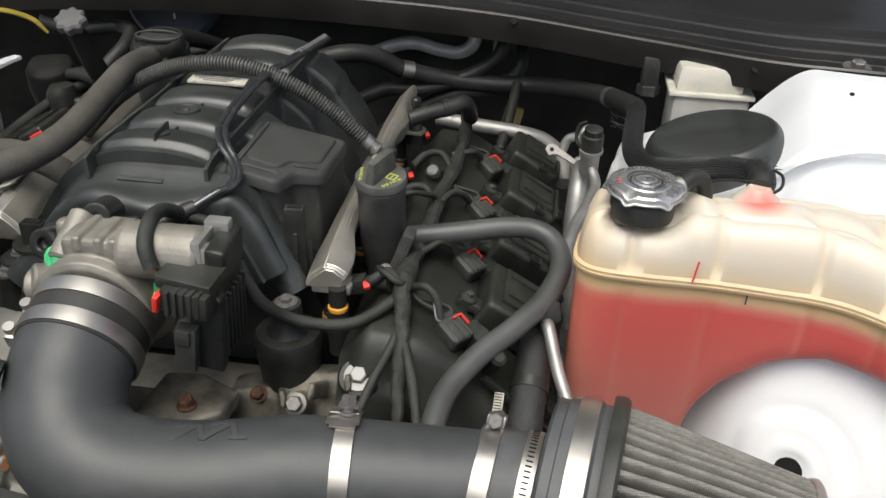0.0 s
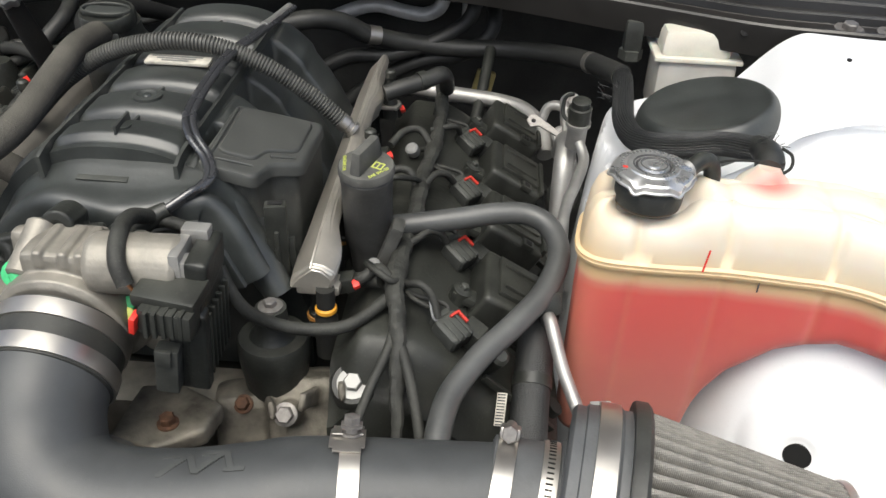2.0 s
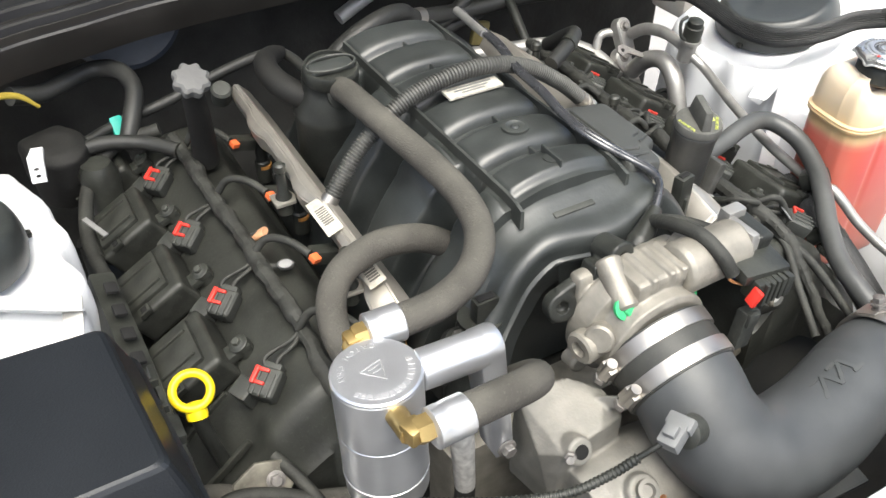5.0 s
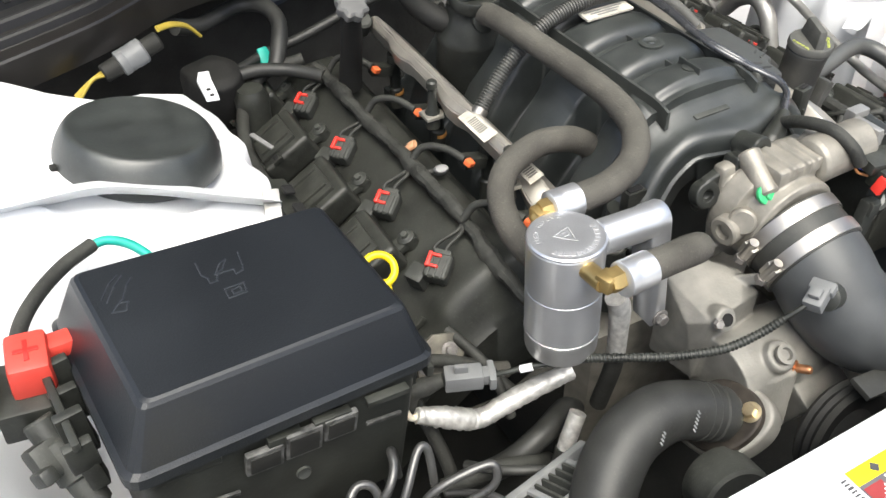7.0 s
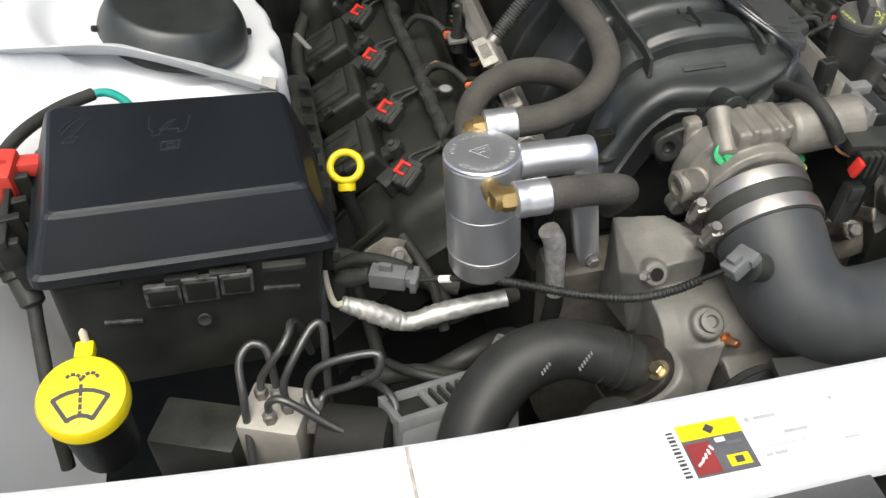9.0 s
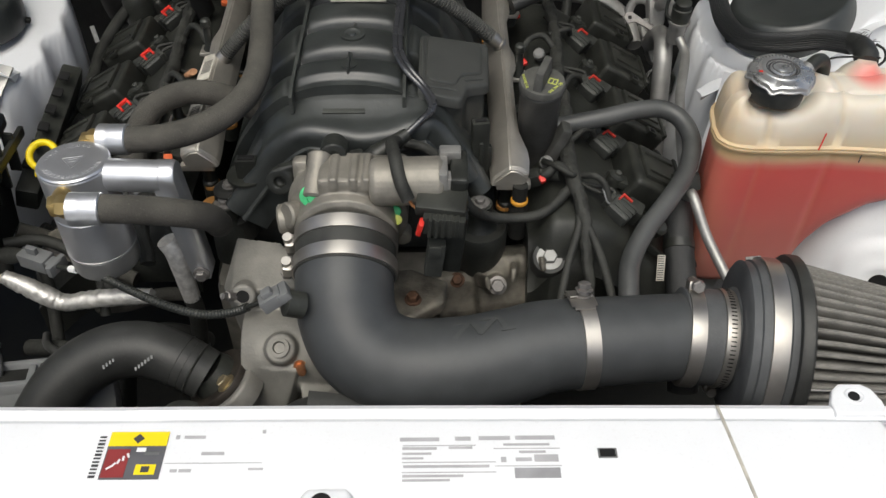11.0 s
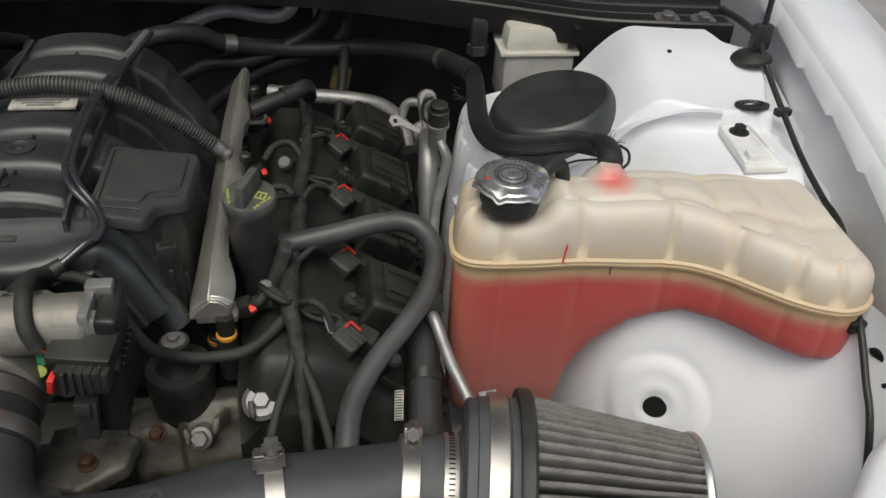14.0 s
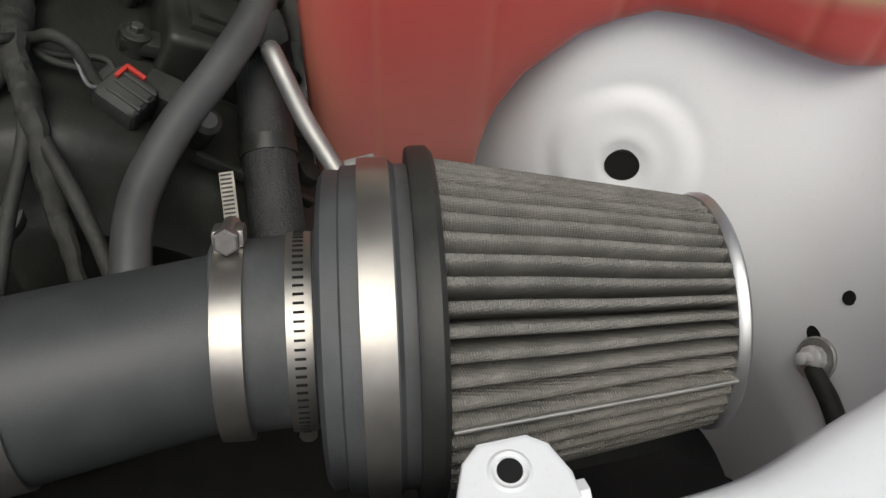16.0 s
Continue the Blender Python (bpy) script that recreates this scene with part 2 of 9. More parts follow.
def box(sx, sy, sz, m=None, bevel=0.002, bm=None, seg=2, taper=1.0):
    """A box about m's origin with rounded edges; taper narrows its top."""
    bm = bm or bmesh.new()
    m = m or Matrix()
    made = bmesh.new()
    bmesh.ops.create_cube(made, size=1)
    for v in made.verts:
        k = taper if v.co.z > 0 else 1.0
        v.co = V(v.co.x * sx * k, v.co.y * sy * k, v.co.z * sz)
    if bevel:
        bmesh.ops.bevel(made, geom=made.edges[:] + made.verts[:], offset=min(bevel, 0.45 * min(sx, sy, sz)), segments=seg, affect="EDGES", profile=0.6)
    made.transform(m)
    tmp = bpy.data.meshes.new("tmp")
    made.to_mesh(tmp)
    made.free()
    bm.from_mesh(tmp)
    bpy.data.meshes.remove(tmp)
    return bm


def melt(bm, voxel=0.0025, smooth=4):
    """Melts overlapping solids into one cast body with soft fillets."""
    tmp = bpy.data.meshes.new("tmp")
    bm.to_mesh(tmp)
    bm.free()
    ob = bpy.data.objects.new("tmp_cast", tmp)
    scene.collection.objects.link(ob)
    r = ob.modifiers.new("melt", "REMESH")
    r.mode, r.voxel_size = "VOXEL", voxel
    s = ob.modifiers.new("soften", "SMOOTH")
    s.factor, s.iterations = 0.5, smooth
    me = bpy.data.meshes.new_from_object(ob.evaluated_get(bpy.context.evaluated_depsgraph_get()))
    res = bmesh.new()
    res.from_mesh(me)
    bpy.data.objects.remove(ob)
    bpy.data.meshes.remove(tmp)
    bpy.data.meshes.remove(me)
    return res


def slab(outline, z0, z1, m=None, bevel=0.0015, bm=None, inset=0.0):
    """A plate with that plan outline between two heights, its top edge rounded."""
    bm = bm or bmesh.new()
    m = m or Matrix()
    pts = [Vector((x, y, 0)) for x, y in outline]
    c = sum(pts, Vector()) / len(pts)

    def loop(z, off):
        res = []
        k = len(pts)
        for i in range(k):
            d = (pts[(i + 1) % k] - pts[i - 1]).normalized()
            nrm = V(d.y, -d.x, 0)
            if nrm.dot(pts[i] - c) < 0:
                nrm = -nrm
            q = pts[i] - nrm * off
            res.append(m @ V(q.x, q.y, z))
        return res
    rings(bm, [loop(z0, 0), loop(z1 - bevel, inset), loop(z1 - bevel * 0.3, inset + bevel * 0.35), loop(z1, inset + bevel), loop(z1, inset + bevel * 1.5 + 0.0006)])
    return bm


def turn(p, axis, roll=0):
    """A pose at p whose z looks along axis."""
    q = Vector(axis).to_track_quat("Z", "Y").to_matrix().to_4x4()
    return Matrix.Translation(p) @ q @ pose(0, 0, 0, 0, 0, roll)


def hexbolt(p, axis, r=0.006, h=0.006, washer=1.5, material=None, parent=None, name="bolt", label=""):
    m = turn(p, axis)
    bm = lathe([(r * washer, -0.001), (r * washer, 0.0006), (r * 1.05, 0.0012)], 20, m)
    lathe([(r, 0.001), (r, h * 0.85), (r * 0.85, h)], 6, m, bm)
    return part(name, bm, material or ZINC, parent, label, 25)


def sheet(fn, us, vs, keep=None):
    """A skin over a grid of parameters; keep(p) leaves faces out."""
    bm = bmesh.new()
    g = [[bm.verts.new(fn(u, v)) for v in vs] for u in us]
    for i in range(len(us) - 1):
        for j in range(len(vs) - 1):
            if keep is None or keep((g[i][j].co + g[i + 1][j + 1].co) / 2):
                bm.faces.new((g[i][j], g[i + 1][j], g[i + 1][j + 1], g[i][j + 1]))
    if keep:
        bmesh.ops.delete(bm, geom=[v for v in bm.verts if not v.link_faces], context="VERTS")
    return bm


def ease(a, b, x):
    if a > b:
        return 1 - ease(b, a, x)
    t = min(1, max(0, (x - a) / (b - a)))
    return t * t * (3 - 2 * t)


def structure(name, bm, material, label, category, smooth=45):
    return tagged(part(name, bm, material, None, "", smooth), label, category, kind="structure")


FIREWALL = mat("dusty_insulation", (0.03, 0.03, 0.029), 0.9, vary=0.5, scale=14, bump=0.8, bump_scale=120, dust=0.1)
GROUND = mat("garage_concrete", (0.28, 0.27, 0.26), 0.8, vary=0.2, scale=3, bump=0.4, bump_scale=80)
bm = bmesh.new()
bmesh.ops.create_grid(bm, x_segments=4, y_segments=4, size=40)
structure("ground", bm, GROUND, "grey concrete floor under the car", "floor")
structure("undertray", box(1.5, 1.25, 0.02, pose(0, 0.92, 0.42), 0.004), DARK, "black undertray below the engine", "undertray")
structure("firewall", box(1.5, 0.03, 0.6, pose(0, 1.42, 0.70), 0.01), FIREWALL, "black insulated firewall behind the engine", "firewall")
structure("lower_crossmember", box(1.3, 0.03, 0.4, pose(0, 0.33, 0.62), 0.01), DARK, "black radiator and fan behind the support", "radiator")


STEP_X = (0.406, 0.43, 0.475, 0.529, 0.575, 0.605, 0.64, 0.665, 0.685, 0.75)
STEP_Y = (0.853, 0.862, 0.862, 0.870, 0.886, 0.897, 0.889, 0.878, 0.866, 0.862)


def tower_height(x, y, cy, side):
    """The inner wing with the strut tower, for the side where x is positive."""
    dy = y - cy
    top = 0.868 + 0.26 * (x - 0.42)
    top += 0.022 * ease(0.66, 0.70, x) * ease(cy - 0.09, cy + 0.05, y)
    # shallow seat round the cap
    r = math.hypot(x - 0.535, dy)
    top -= 0.012 * ease(0.125, 0.10, r) * ease(0.09, 0.06, r - 0.03)
    top = min(top, 0.962)
    if side > 0:
        # a slope beside the cap climbs to a flat outer shelf
        shelf = 0.957 + 0.025 * ease(0.87, 1.01, y)
        k = ease(0.555, 0.645, x)
        top = top * (1 - k) + shelf * k
    else:
        # raised shoulder behind the cap on the outer side
        top += 0.012 * ease(cy + 0.02, cy + 0.1, y) * ease(0.50, 0.62, x) * ease(0.74, 0.66, x)
    edge = (0.418 if side > 0 else 0.383) + (0.05 if side > 0 else 0.03) * ease(0.07, 0.17, dy) + 0.012 * ease(0.05, 0.16, -dy)
    edge += 0.006 * math.cos(dy * 2 * math.pi / 0.075) * ease(0.12, 0.02, abs(dy))
    low = 0.60
    wall = ease(edge - 0.014, edge + 0.018, x)
    z = low + (top - low) * wall
    # the front falls away below the flange
    if side > 0:
        fold = float(np.interp(x, STEP_X, STEP_Y))
        z -= (0.026 - 0.006 * ease(0.66, 0.70, x)) * (1 - ease(fold - 0.008, fold + 0.004, y)) * wall
        z -= 0.07 * ease(0.785, 0.715, y) * wall
        rim = 0.746 + 0.018 * ease(0.87, 0.94, y)
    else:
        step = ease(cy - 0.125, cy - 0.11, y - 0.03 * math.sin((x - 0.45) * 14))
        z -= 0.028 * (1 - step) * wall
        rim = 0.74
    # gutter along the outer wing
    z -= 0.032 * ease(rim, rim + 0.012, x)
    return z


def back_edge(x, side):
    """How far back the tower sheet reaches at x."""
    if side > 0:
        return float(np.interp(x, (0.34, 0.42, 0.478, 0.53, 0.556, 0.60, 0.65, 0.695, 0.727, 0.735, 0.755, 0.80), (1.03, 1.05, 1.063, 1.062, 1.058, 1.048, 1.038, 1.03, 1.027, 0.992, 0.98, 0.975)))
    return float(np.interp(x, (0.36, 0.40, 0.43, 0.474, 0.52, 0.572, 0.609, 0.66, 0.80), (1.03, 1.09, 1.1, 1.095, 1.07, 1.068, 1.08, 1.095, 1.13)))


def inner_wing(side, cy, y_from, name, label):
    def fn(x, v):
        y = y_from + (back_edge(x, side) - y_from) * min(1, v)
        z = tower_height(x, y, cy, side)
        if side < 0:
            # forward of the tower the panel falls to the wheelhouse
            f = ease(0.84, 0.70, y)
            dip = 0.60 + 0.33 * ease(0.585, 0.79, x) ** 0.8 + 0.02 * ease(0.5, 0.7, y)
            z = z * (1 - f) + dip * f
        # the rear edge is turned down
        return V(side * x, y + 0.12 * max(0, v - 1), z - 0.35 * max(0, v - 1))
    xs, vs = np.linspace(0.34, 0.80, 120), list(np.linspace(0, 1, 130)) + [1.012, 1.05]
    bm = sheet(fn, xs, vs, lambda p: not (p.x < 0 and abs(p.x) < 0.6 and p.y < 0.76))
    return structure(name, bm, WHITE, label, "inner wing", 60)


inner_wing(1, 0.955, 0.715, "inner_wing_left", "white painted inner wing with strut tower")
# the panels on the fuse box side rise outwards a little more
LEAN = Matrix.Translation((0.004, -0.003, 0.012)) @ Matrix.Translation((-0.39, 0, 0.88)) @ pose(0, 0, 0, 0, 5.7, 0) @ Matrix.Translation((0.39, 0, -0.88))
inner_wing(-1, 0.95, 0.42, "inner_wing_right", "white painted inner wing beside the fuse box").matrix_world = LEAN


def flange(side, pts, label):
    """The turned-up edge of the strut tower sheet."""
    line = spline(pts, 10)
    bm = bmesh.new()
    n = len(line)
    loops = []
    for i, p in enumerate(line):
        k = math.sin(math.pi * i / (n - 1)) ** 0.5
        h, w = (0.003 + 0.013 * k, 0.005 + 0.018 * k) if side < 0 else (0.001 + 0.004 * k, 0.003 + 0.012 * k)
        loops.append([p + V(0, 0.02, -0.006), p + V(0, 0.004, 0), p + V(0, -w * 0.5, h * 0.5), p + V(0, -w, h), p + V(0, -w - 0.0016, h), p + V(0, -w * 0.5 - 0.002, h * 0.4), p + V(0, 0, -0.008)])
    rings(bm, loops)
    return structure("tower_flange_left" if side > 0 else "tower_flange_right", bm, WHITE, label, "flange", 60)


flange(1, [(0.406, 0.853, 0.858), (0.43, 0.861, 0.868), (0.475, 0.861, 0.881), (0.529, 0.869, 0.895), (0.575, 0.885, 0.913), (0.605, 0.896, 0.929), (0.64, 0.888, 0.946), (0.665, 0.877, 0.954), (0.69, 0.864, 0.957)], "curled white sheet edge below the strut tower")
flange(-1, [(-0.4, 0.845, 0.890), (-0.43, 0.85, 0.902), (-0.46, 0.858, 0.912), (-0.506, 0.872, 0.927), (-0.552, 0.877, 0.942), (-0.6, 0.868, 0.953), (-0.635, 0.856, 0.963), (-0.66, 0.85, 0.969)], "curled white sheet edge below the strut tower")

# wheelhouse wall round the air filter
PLAN = [(0.40, 0.82), (0.465, 0.79), (0.51, 0.735), (0.548, 0.665), (0.605, 0.625), (0.64, 0.585), (0.662, 0.53), (0.658, 0.47), (0.643, 0.435), (0.60, 0.408), (0.53, 0.39)]
PLANT = [(0.42, 0.84), (0.48, 0.81), (0.525, 0.77), (0.572, 0.73), (0.635, 0.705), (0.69, 0.68), (0.738, 0.63), (0.752, 0.52), (0.73, 0.43), (0.66, 0.36), (0.56, 0.34)]
low_line = spline([(x + 0.003, y + 0.0065, 0) for x, y in PLAN], 22)
top_line = spline([(x + 0.003, y + 0.0065, 0) for x, y in PLANT], 22)
HUB = V(0.594, 0.662, 0.728)


HN = Vector((-0.43, -0.85, 0.22)).normalized()


def wheelhouse(i, v):
    k = ease(0.3, 1.0, v)
    a, b = low_line[int(i)], top_line[int(i)]
    p = a.lerp(b, k)
    z = 0.52 + (0.895 - 0.52) * v
    q = V(p.x, p.y, z)
    # pressed dish with a raised lip round the hole
    d = q - HUB
    r = (d - HN * d.dot(HN)).length
    q += HN * (0.0036 * ease(0.056, 0.038, r) + 0.0013 * math.exp(-((r - 0.021) / 0.006) ** 2) - 0.0012 * ease(0.018, 0.011, r) - 0.0008 * math.exp(-((r - 0.055) / 0.006) ** 2))
    return q


bm = sheet(wheelhouse, range(len(low_line)), np.linspace(0, 1, 190))
wh = structure("wheelhouse_panel", bm, WHITE, "white painted wheelhouse panel behind the air filter", "inner wing", 60)


def hole(p, axis, r, parent, stretch=1.0, name="hole"):
    """A small black dish set on a panel; its colour stands in for a hole's shade."""
    m = turn(p, axis) @ Matrix.Diagonal((stretch, 1, 1, 1))
    return part(name, lathe([(r * 1.06, 0.0003), (r, 0.0009), (r * 0.93, -0.004), (r * 0.4, -0.005)], 28, m), HOLE_SHADE, parent)


near_hub = [(v.co - HUB).dot(HN) for v in wh.data.vertices if 0.009 < ((v.co - HUB) - HN * (v.co - HUB).dot(HN)).length < 0.0125 and abs((v.co - HUB).dot(HN)) < 0.03]
hole(HUB + HN * (max(near_hub) + 0.0002), HN, 0.0115, wh)
hole((0.7465, 0.5888, 0.8621), (-0.9, -0.2, -0.1), 0.0045, wh, 1.8)
hole((0.7452, 0.5647, 0.8481), (-0.9, -0.2, -0.1), 0.0022, wh)
skin = BVHTree.FromPolygons([v.co for v in wh.data.vertices], [p.vertices for p in wh.data.polygons])
for p, r, stretch in (((0.6916, 0.5237, 0.7284), 0.0045, 1.0), ((0.6768, 0.5199, 0.6969), 0.0045, 1.5)):
    at, nrm = skin.find_nearest(V(*p))[:2]
    nrm = nrm if nrm.x < 0 else -nrm
    hole(at + nrm * 0.0002, nrm, r, wh, stretch)
stud = thing("earth_stud", "bright zinc earth stud with taped strap", "earth stud", (0.672, 0.5075, 0.692))
SN = Vector((-0.9, -0.06, 0.42)).normalized()
bm = lathe([(0.0145, 0), (0.0145, 0.0015), (0.0135, 0.0026), (0.0125, 0.0018), (0.0085, 0.002), (0.008, 0.003)], 28, turn((0.6738, 0.5055, 0.692), SN))
part("washer", bm, ALLOY, stud).data.transform(stud.matrix_world.inverted())
bm = lathe([(0.0088, 0.0018), (0.0086, 0.0075), (0.0065, 0.009), (0.0045, 0.0095), (0.0042, 0.017), (0.0025, 0.018)], 10, turn((0.6738, 0.5055, 0.692), SN))
part("nut", bm, mat("bright_zinc", (0.6, 0.6, 0.59), 0.42, 0.25, vary=0.15, scale=120), stud).data.transform(stud.matrix_world.inverted())
bm = tube([(0.6695, 0.5035, 0.689), (0.667, 0.493, 0.692), (0.6665, 0.477, 0.691), (0.665, 0.460, 0.687), (0.664, 0.444, 0.676)], [0.005, 0.006, 0.0065, 0.0065, 0.006], 10)
part("strap", bm, TAPE, stud).data.transform(stud.matrix_world.inverted())
# flat black sheet laid in for the dark of the apron opening
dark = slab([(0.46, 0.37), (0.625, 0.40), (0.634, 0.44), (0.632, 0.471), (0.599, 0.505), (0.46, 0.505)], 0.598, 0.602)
structure("apron_shade_sheet", dark, HOLE_SHADE, "black sheet standing in for the shaded apron opening below the filter", "opening")

# outer wings with a folded seam strip
for side, nm in ((1, "left"), (-1, "right")):
    lip = spline([(0.755, 0.36, 0.90), (0.772, 0.5, 0.945), (0.79, 0.7, 0.985), (0.808, 0.9, 1.012), (0.83, 1.1, 1.028), (0.85, 1.4, 1.03)], 8)
    prof = [(-0.01, -0.16), (-0.01, -0.05), (-0.01, -0.02), (-0.004, -0.002), (0.006, 0.002), (0.05, 0.004), (0.12, -0.03), (0.16, -0.12), (0.17, -0.5)]
    bm = bmesh.new()
    rings(bm, [[V(side * (p.x + a), p.y, p.z + b) for a, b in prof] for p in lip], close=False)
    wing = structure("wing_" + nm, bm, WHITE, "white painted front wing of the car", "wing", 60)
    if side < 0:
        wing.matrix_world = LEAN
    if side > 0:
        # saw-toothed edge of the folded sheet along the gutter
        bm = bmesh.new()
        loops = []
        for y in np.linspace(0.44, 1.06, 150):
            u = (y - 0.36) / 1.04 * (len(lip) - 1)
            p = lip[int(u)].lerp(lip[min(len(lip) - 1, int(u) + 1)], u - int(u))
            tooth = ((y - 0.47) / 0.088) % 1.0
            reach = 0.003 + 0.0042 * (1 - tooth) ** 1.2
            loops.append([V(p.x - 0.002, y, p.z + 0.002), V(p.x - 0.008, y, p.z - 0.004), V(p.x - 0.006 - reach, y, p.z - 0.012 - 0.5 * reach), V(p.x - 0.0065 - reach, y, p.z - 0.0145 - 0.5 * reach), V(p.x - 0.009, y, p.z - 0.01)])
        rings(bm, loops)
        part("fold_strip", bm, WHITE, wing, smooth=50)

# radiator support
top = spline([(-0.8, 0.40, 0.872), (-0.55, 0.367, 0.880), (-0.35, 0.354, 0.8755), (-0.21, 0.352, 0.873), (-0.1, 0.352, 0.873), (0, 0.352, 0.873), (0.3, 0.35, 0.873), (0.445, 0.348, 0.873)], 8)
prof = [(0.05, -0.10), (0.049, -0.012), (0.046, -0.004), (0.041, -0.0015), (0.037, -0.004), (0.033, -0.004), (0.028, 0.0)]


def front_edge(x):
    return float(np.interp(x, (-0.8, -0.32, -0.24, -0.04, 0.24), (-0.026, -0.037, -0.041, -0.038, -0.041)))


bm = bmesh.new()
rings(bm, [[V(p.x, p.y + a, p.z + b) for a, b in prof + [(front_edge(p.x) + 0.004, 0.0), (front_edge(p.x) + 0.001, -0.0012), (front_edge(p.x), -0.004), (front_edge(p.x), -0.014)]] for p in top], close=False)
sup = structure("radiator_support", bm, WHITE, "white painted radiator support panel with stickers", "panel", 35)
part("seam_joint", box(0.0025, 0.082, 0.001, pose(-0.344, 0.3535, 0.8768, 0, 0, 0), 0.0003), LABEL, sup)
part("seam_joint", box(0.0025, 0.082, 0.001, pose(0.312, 0.352, 0.8733, 0, 0, 6), 0.0003), LABEL, sup)
# headlamp panel joined to the support
edge = spline([(0.43, 0.38, 0.878), (0.46, 0.3785, 0.883), (0.49, 0.3795, 0.884), (0.509, 0.383, 0.884), (0.543, 0.3935, 0.884), (0.584, 0.406, 0.884), (0.615, 0.422, 0.884), (0.639, 0.439, 0.884), (0.675, 0.477, 0.884), (0.709, 0.498, 0.884), (0.744, 0.508, 0.884), (0.8, 0.515, 0.884)], 8)
FWD = V(0.28, -0.96, 0)
prof = [(0.03, -0.25), (0.004, -0.05), (-0.001, -0.014), (0.003, -0.005), (0.010, -0.001), (0.02, 0.0), (0.06, 0.0), (0.16, -0.004)]
bm = bmesh.new()
rings(bm, [[p + FWD * a + V(0, 0, b) for a, b in prof] for p in edge], close=False)
structure("headlamp_panel", bm, WHITE, "white painted headlamp panel at the wing", "panel", 50)
for x, y, r in ((0.733, 0.443, 0.012), (0.72, 0.40, 0.008)):
    part("hole", lathe([(r, 0), (r * 0.9, 0.0012), (r * 0.5, 0.0013)], 24, pose(x, y, 0.8836)), HOLE_SHADE, bpy.data.objects["headlamp_panel"])
bm = slab([(0.399, 0.395), (0.4, 0.383), (0.441, 0.383), (0.441, 0.396), (0.436, 0.408), (0.429, 0.413), (0.411, 0.413), (0.404, 0.407)], 0.868, 0.8735, None, 0.0015)
tab = structure("support_tab", bm, WHITE, "white painted tab with a bolt hole", "tab", 30)
part("hole", lathe([(0.0048, 0), (0.0045, 0.0016), (0.002, 0.0016)], 24, pose(0.4195, 0.4005, 0.8725)), HOLE_SHADE, tab)
part("ring", lathe([(0.0054, 0.0), (0.0068, 0.0010), (0.0082, 0.0)], 28, pose(0.4195, 0.4005, 0.8734)), WHITE, tab)

# stickers
warn = thing("warning_sticker", "yellow and grey warning sticker on white panel", "sticker", (-0.14, 0.351, 0.873))
DGREY = mat("sticker_grey", (0.1, 0.1, 0.11), 0.5, bump=0)
MAROON = mat("sticker_maroon", (0.25, 0.03, 0.03), 0.5, bump=0)
WHT = mat("sticker_white", (0.8, 0.8, 0.8), 0.5, bump=0, vary=0.02)


def flat(parent, name, dx, dy, w, h, material, dz=0.0005, rot=0.0):
    c = parent.matrix_world.translation
    return part(name, box(w, h, 0.0003, pose(dx, dy, 0.873 + dz - c.z, 0, 0, rot), 0), material, parent)


flat(warn, "backing", 0, 0, 0.044, 0.041, DGREY)
flat(warn, "yellow_band", 0, 0.014, 0.044, 0.0125, YELLOW, 0.0009)
flat(warn, "picture", -0.0125, -0.007, 0.017, 0.024, MAROON, 0.0009)
for k in range(5):
    flat(warn, "picture_mark", -0.0165 + 0.003 * k, -0.011 + 0.0026 * k, 0.004, 0.0016, WHT, 0.0013, 35 + 20 * k)
flat(warn, "yellow_box", 0.0105, -0.0125, 0.015, 0.0085, YELLOW, 0.0009)
flat(warn, "box_mark", 0.0105, -0.0125, 0.006, 0.005, INK, 0.0013)
flat(warn, "mark", 0.004, 0.0045, 0.007, 0.0035, WHT, 0.0009)
flat(warn, "mark", 0.0125, 0.001, 0.011, 0.0022, GREY, 0.0009)
flat(warn, "triangle", 0, 0.014, 0.006, 0.006, INK, 0.0013, 45)
for k in range(12):
    flat(warn, "barcode_line", -0.0275, -0.018 + 0.0031 * k, 0.005, 0.0014 if k % 3 else 0.002, INK)
data = thing("data_sticker", "white service data sticker with grey print", "sticker", (-0.05, 0.351, 0.873))
for x, y, w, h in ((-0.061, 0.0155, 0.003, 0.0035), (-0.048, 0.0155, 0.016, 0.0026), (0.004, 0.02, 0.0025, 0.003), (-0.032, 0.001, 0.017, 0.0026), (-0.03, -0.0072, 0.072, 0.0006), (-0.0585, -0.0135, 0.005, 0.0026), (-0.05, -0.0135, 0.009, 0.0026), (0.002, -0.0125, 0.011, 0.0018)):
    flat(data, "print_line", x, y, w, h, PRINT)
emis = thing("emission_sticker", "white emission control sticker with grey print", "sticker", (0.118, 0.346, 0.873))
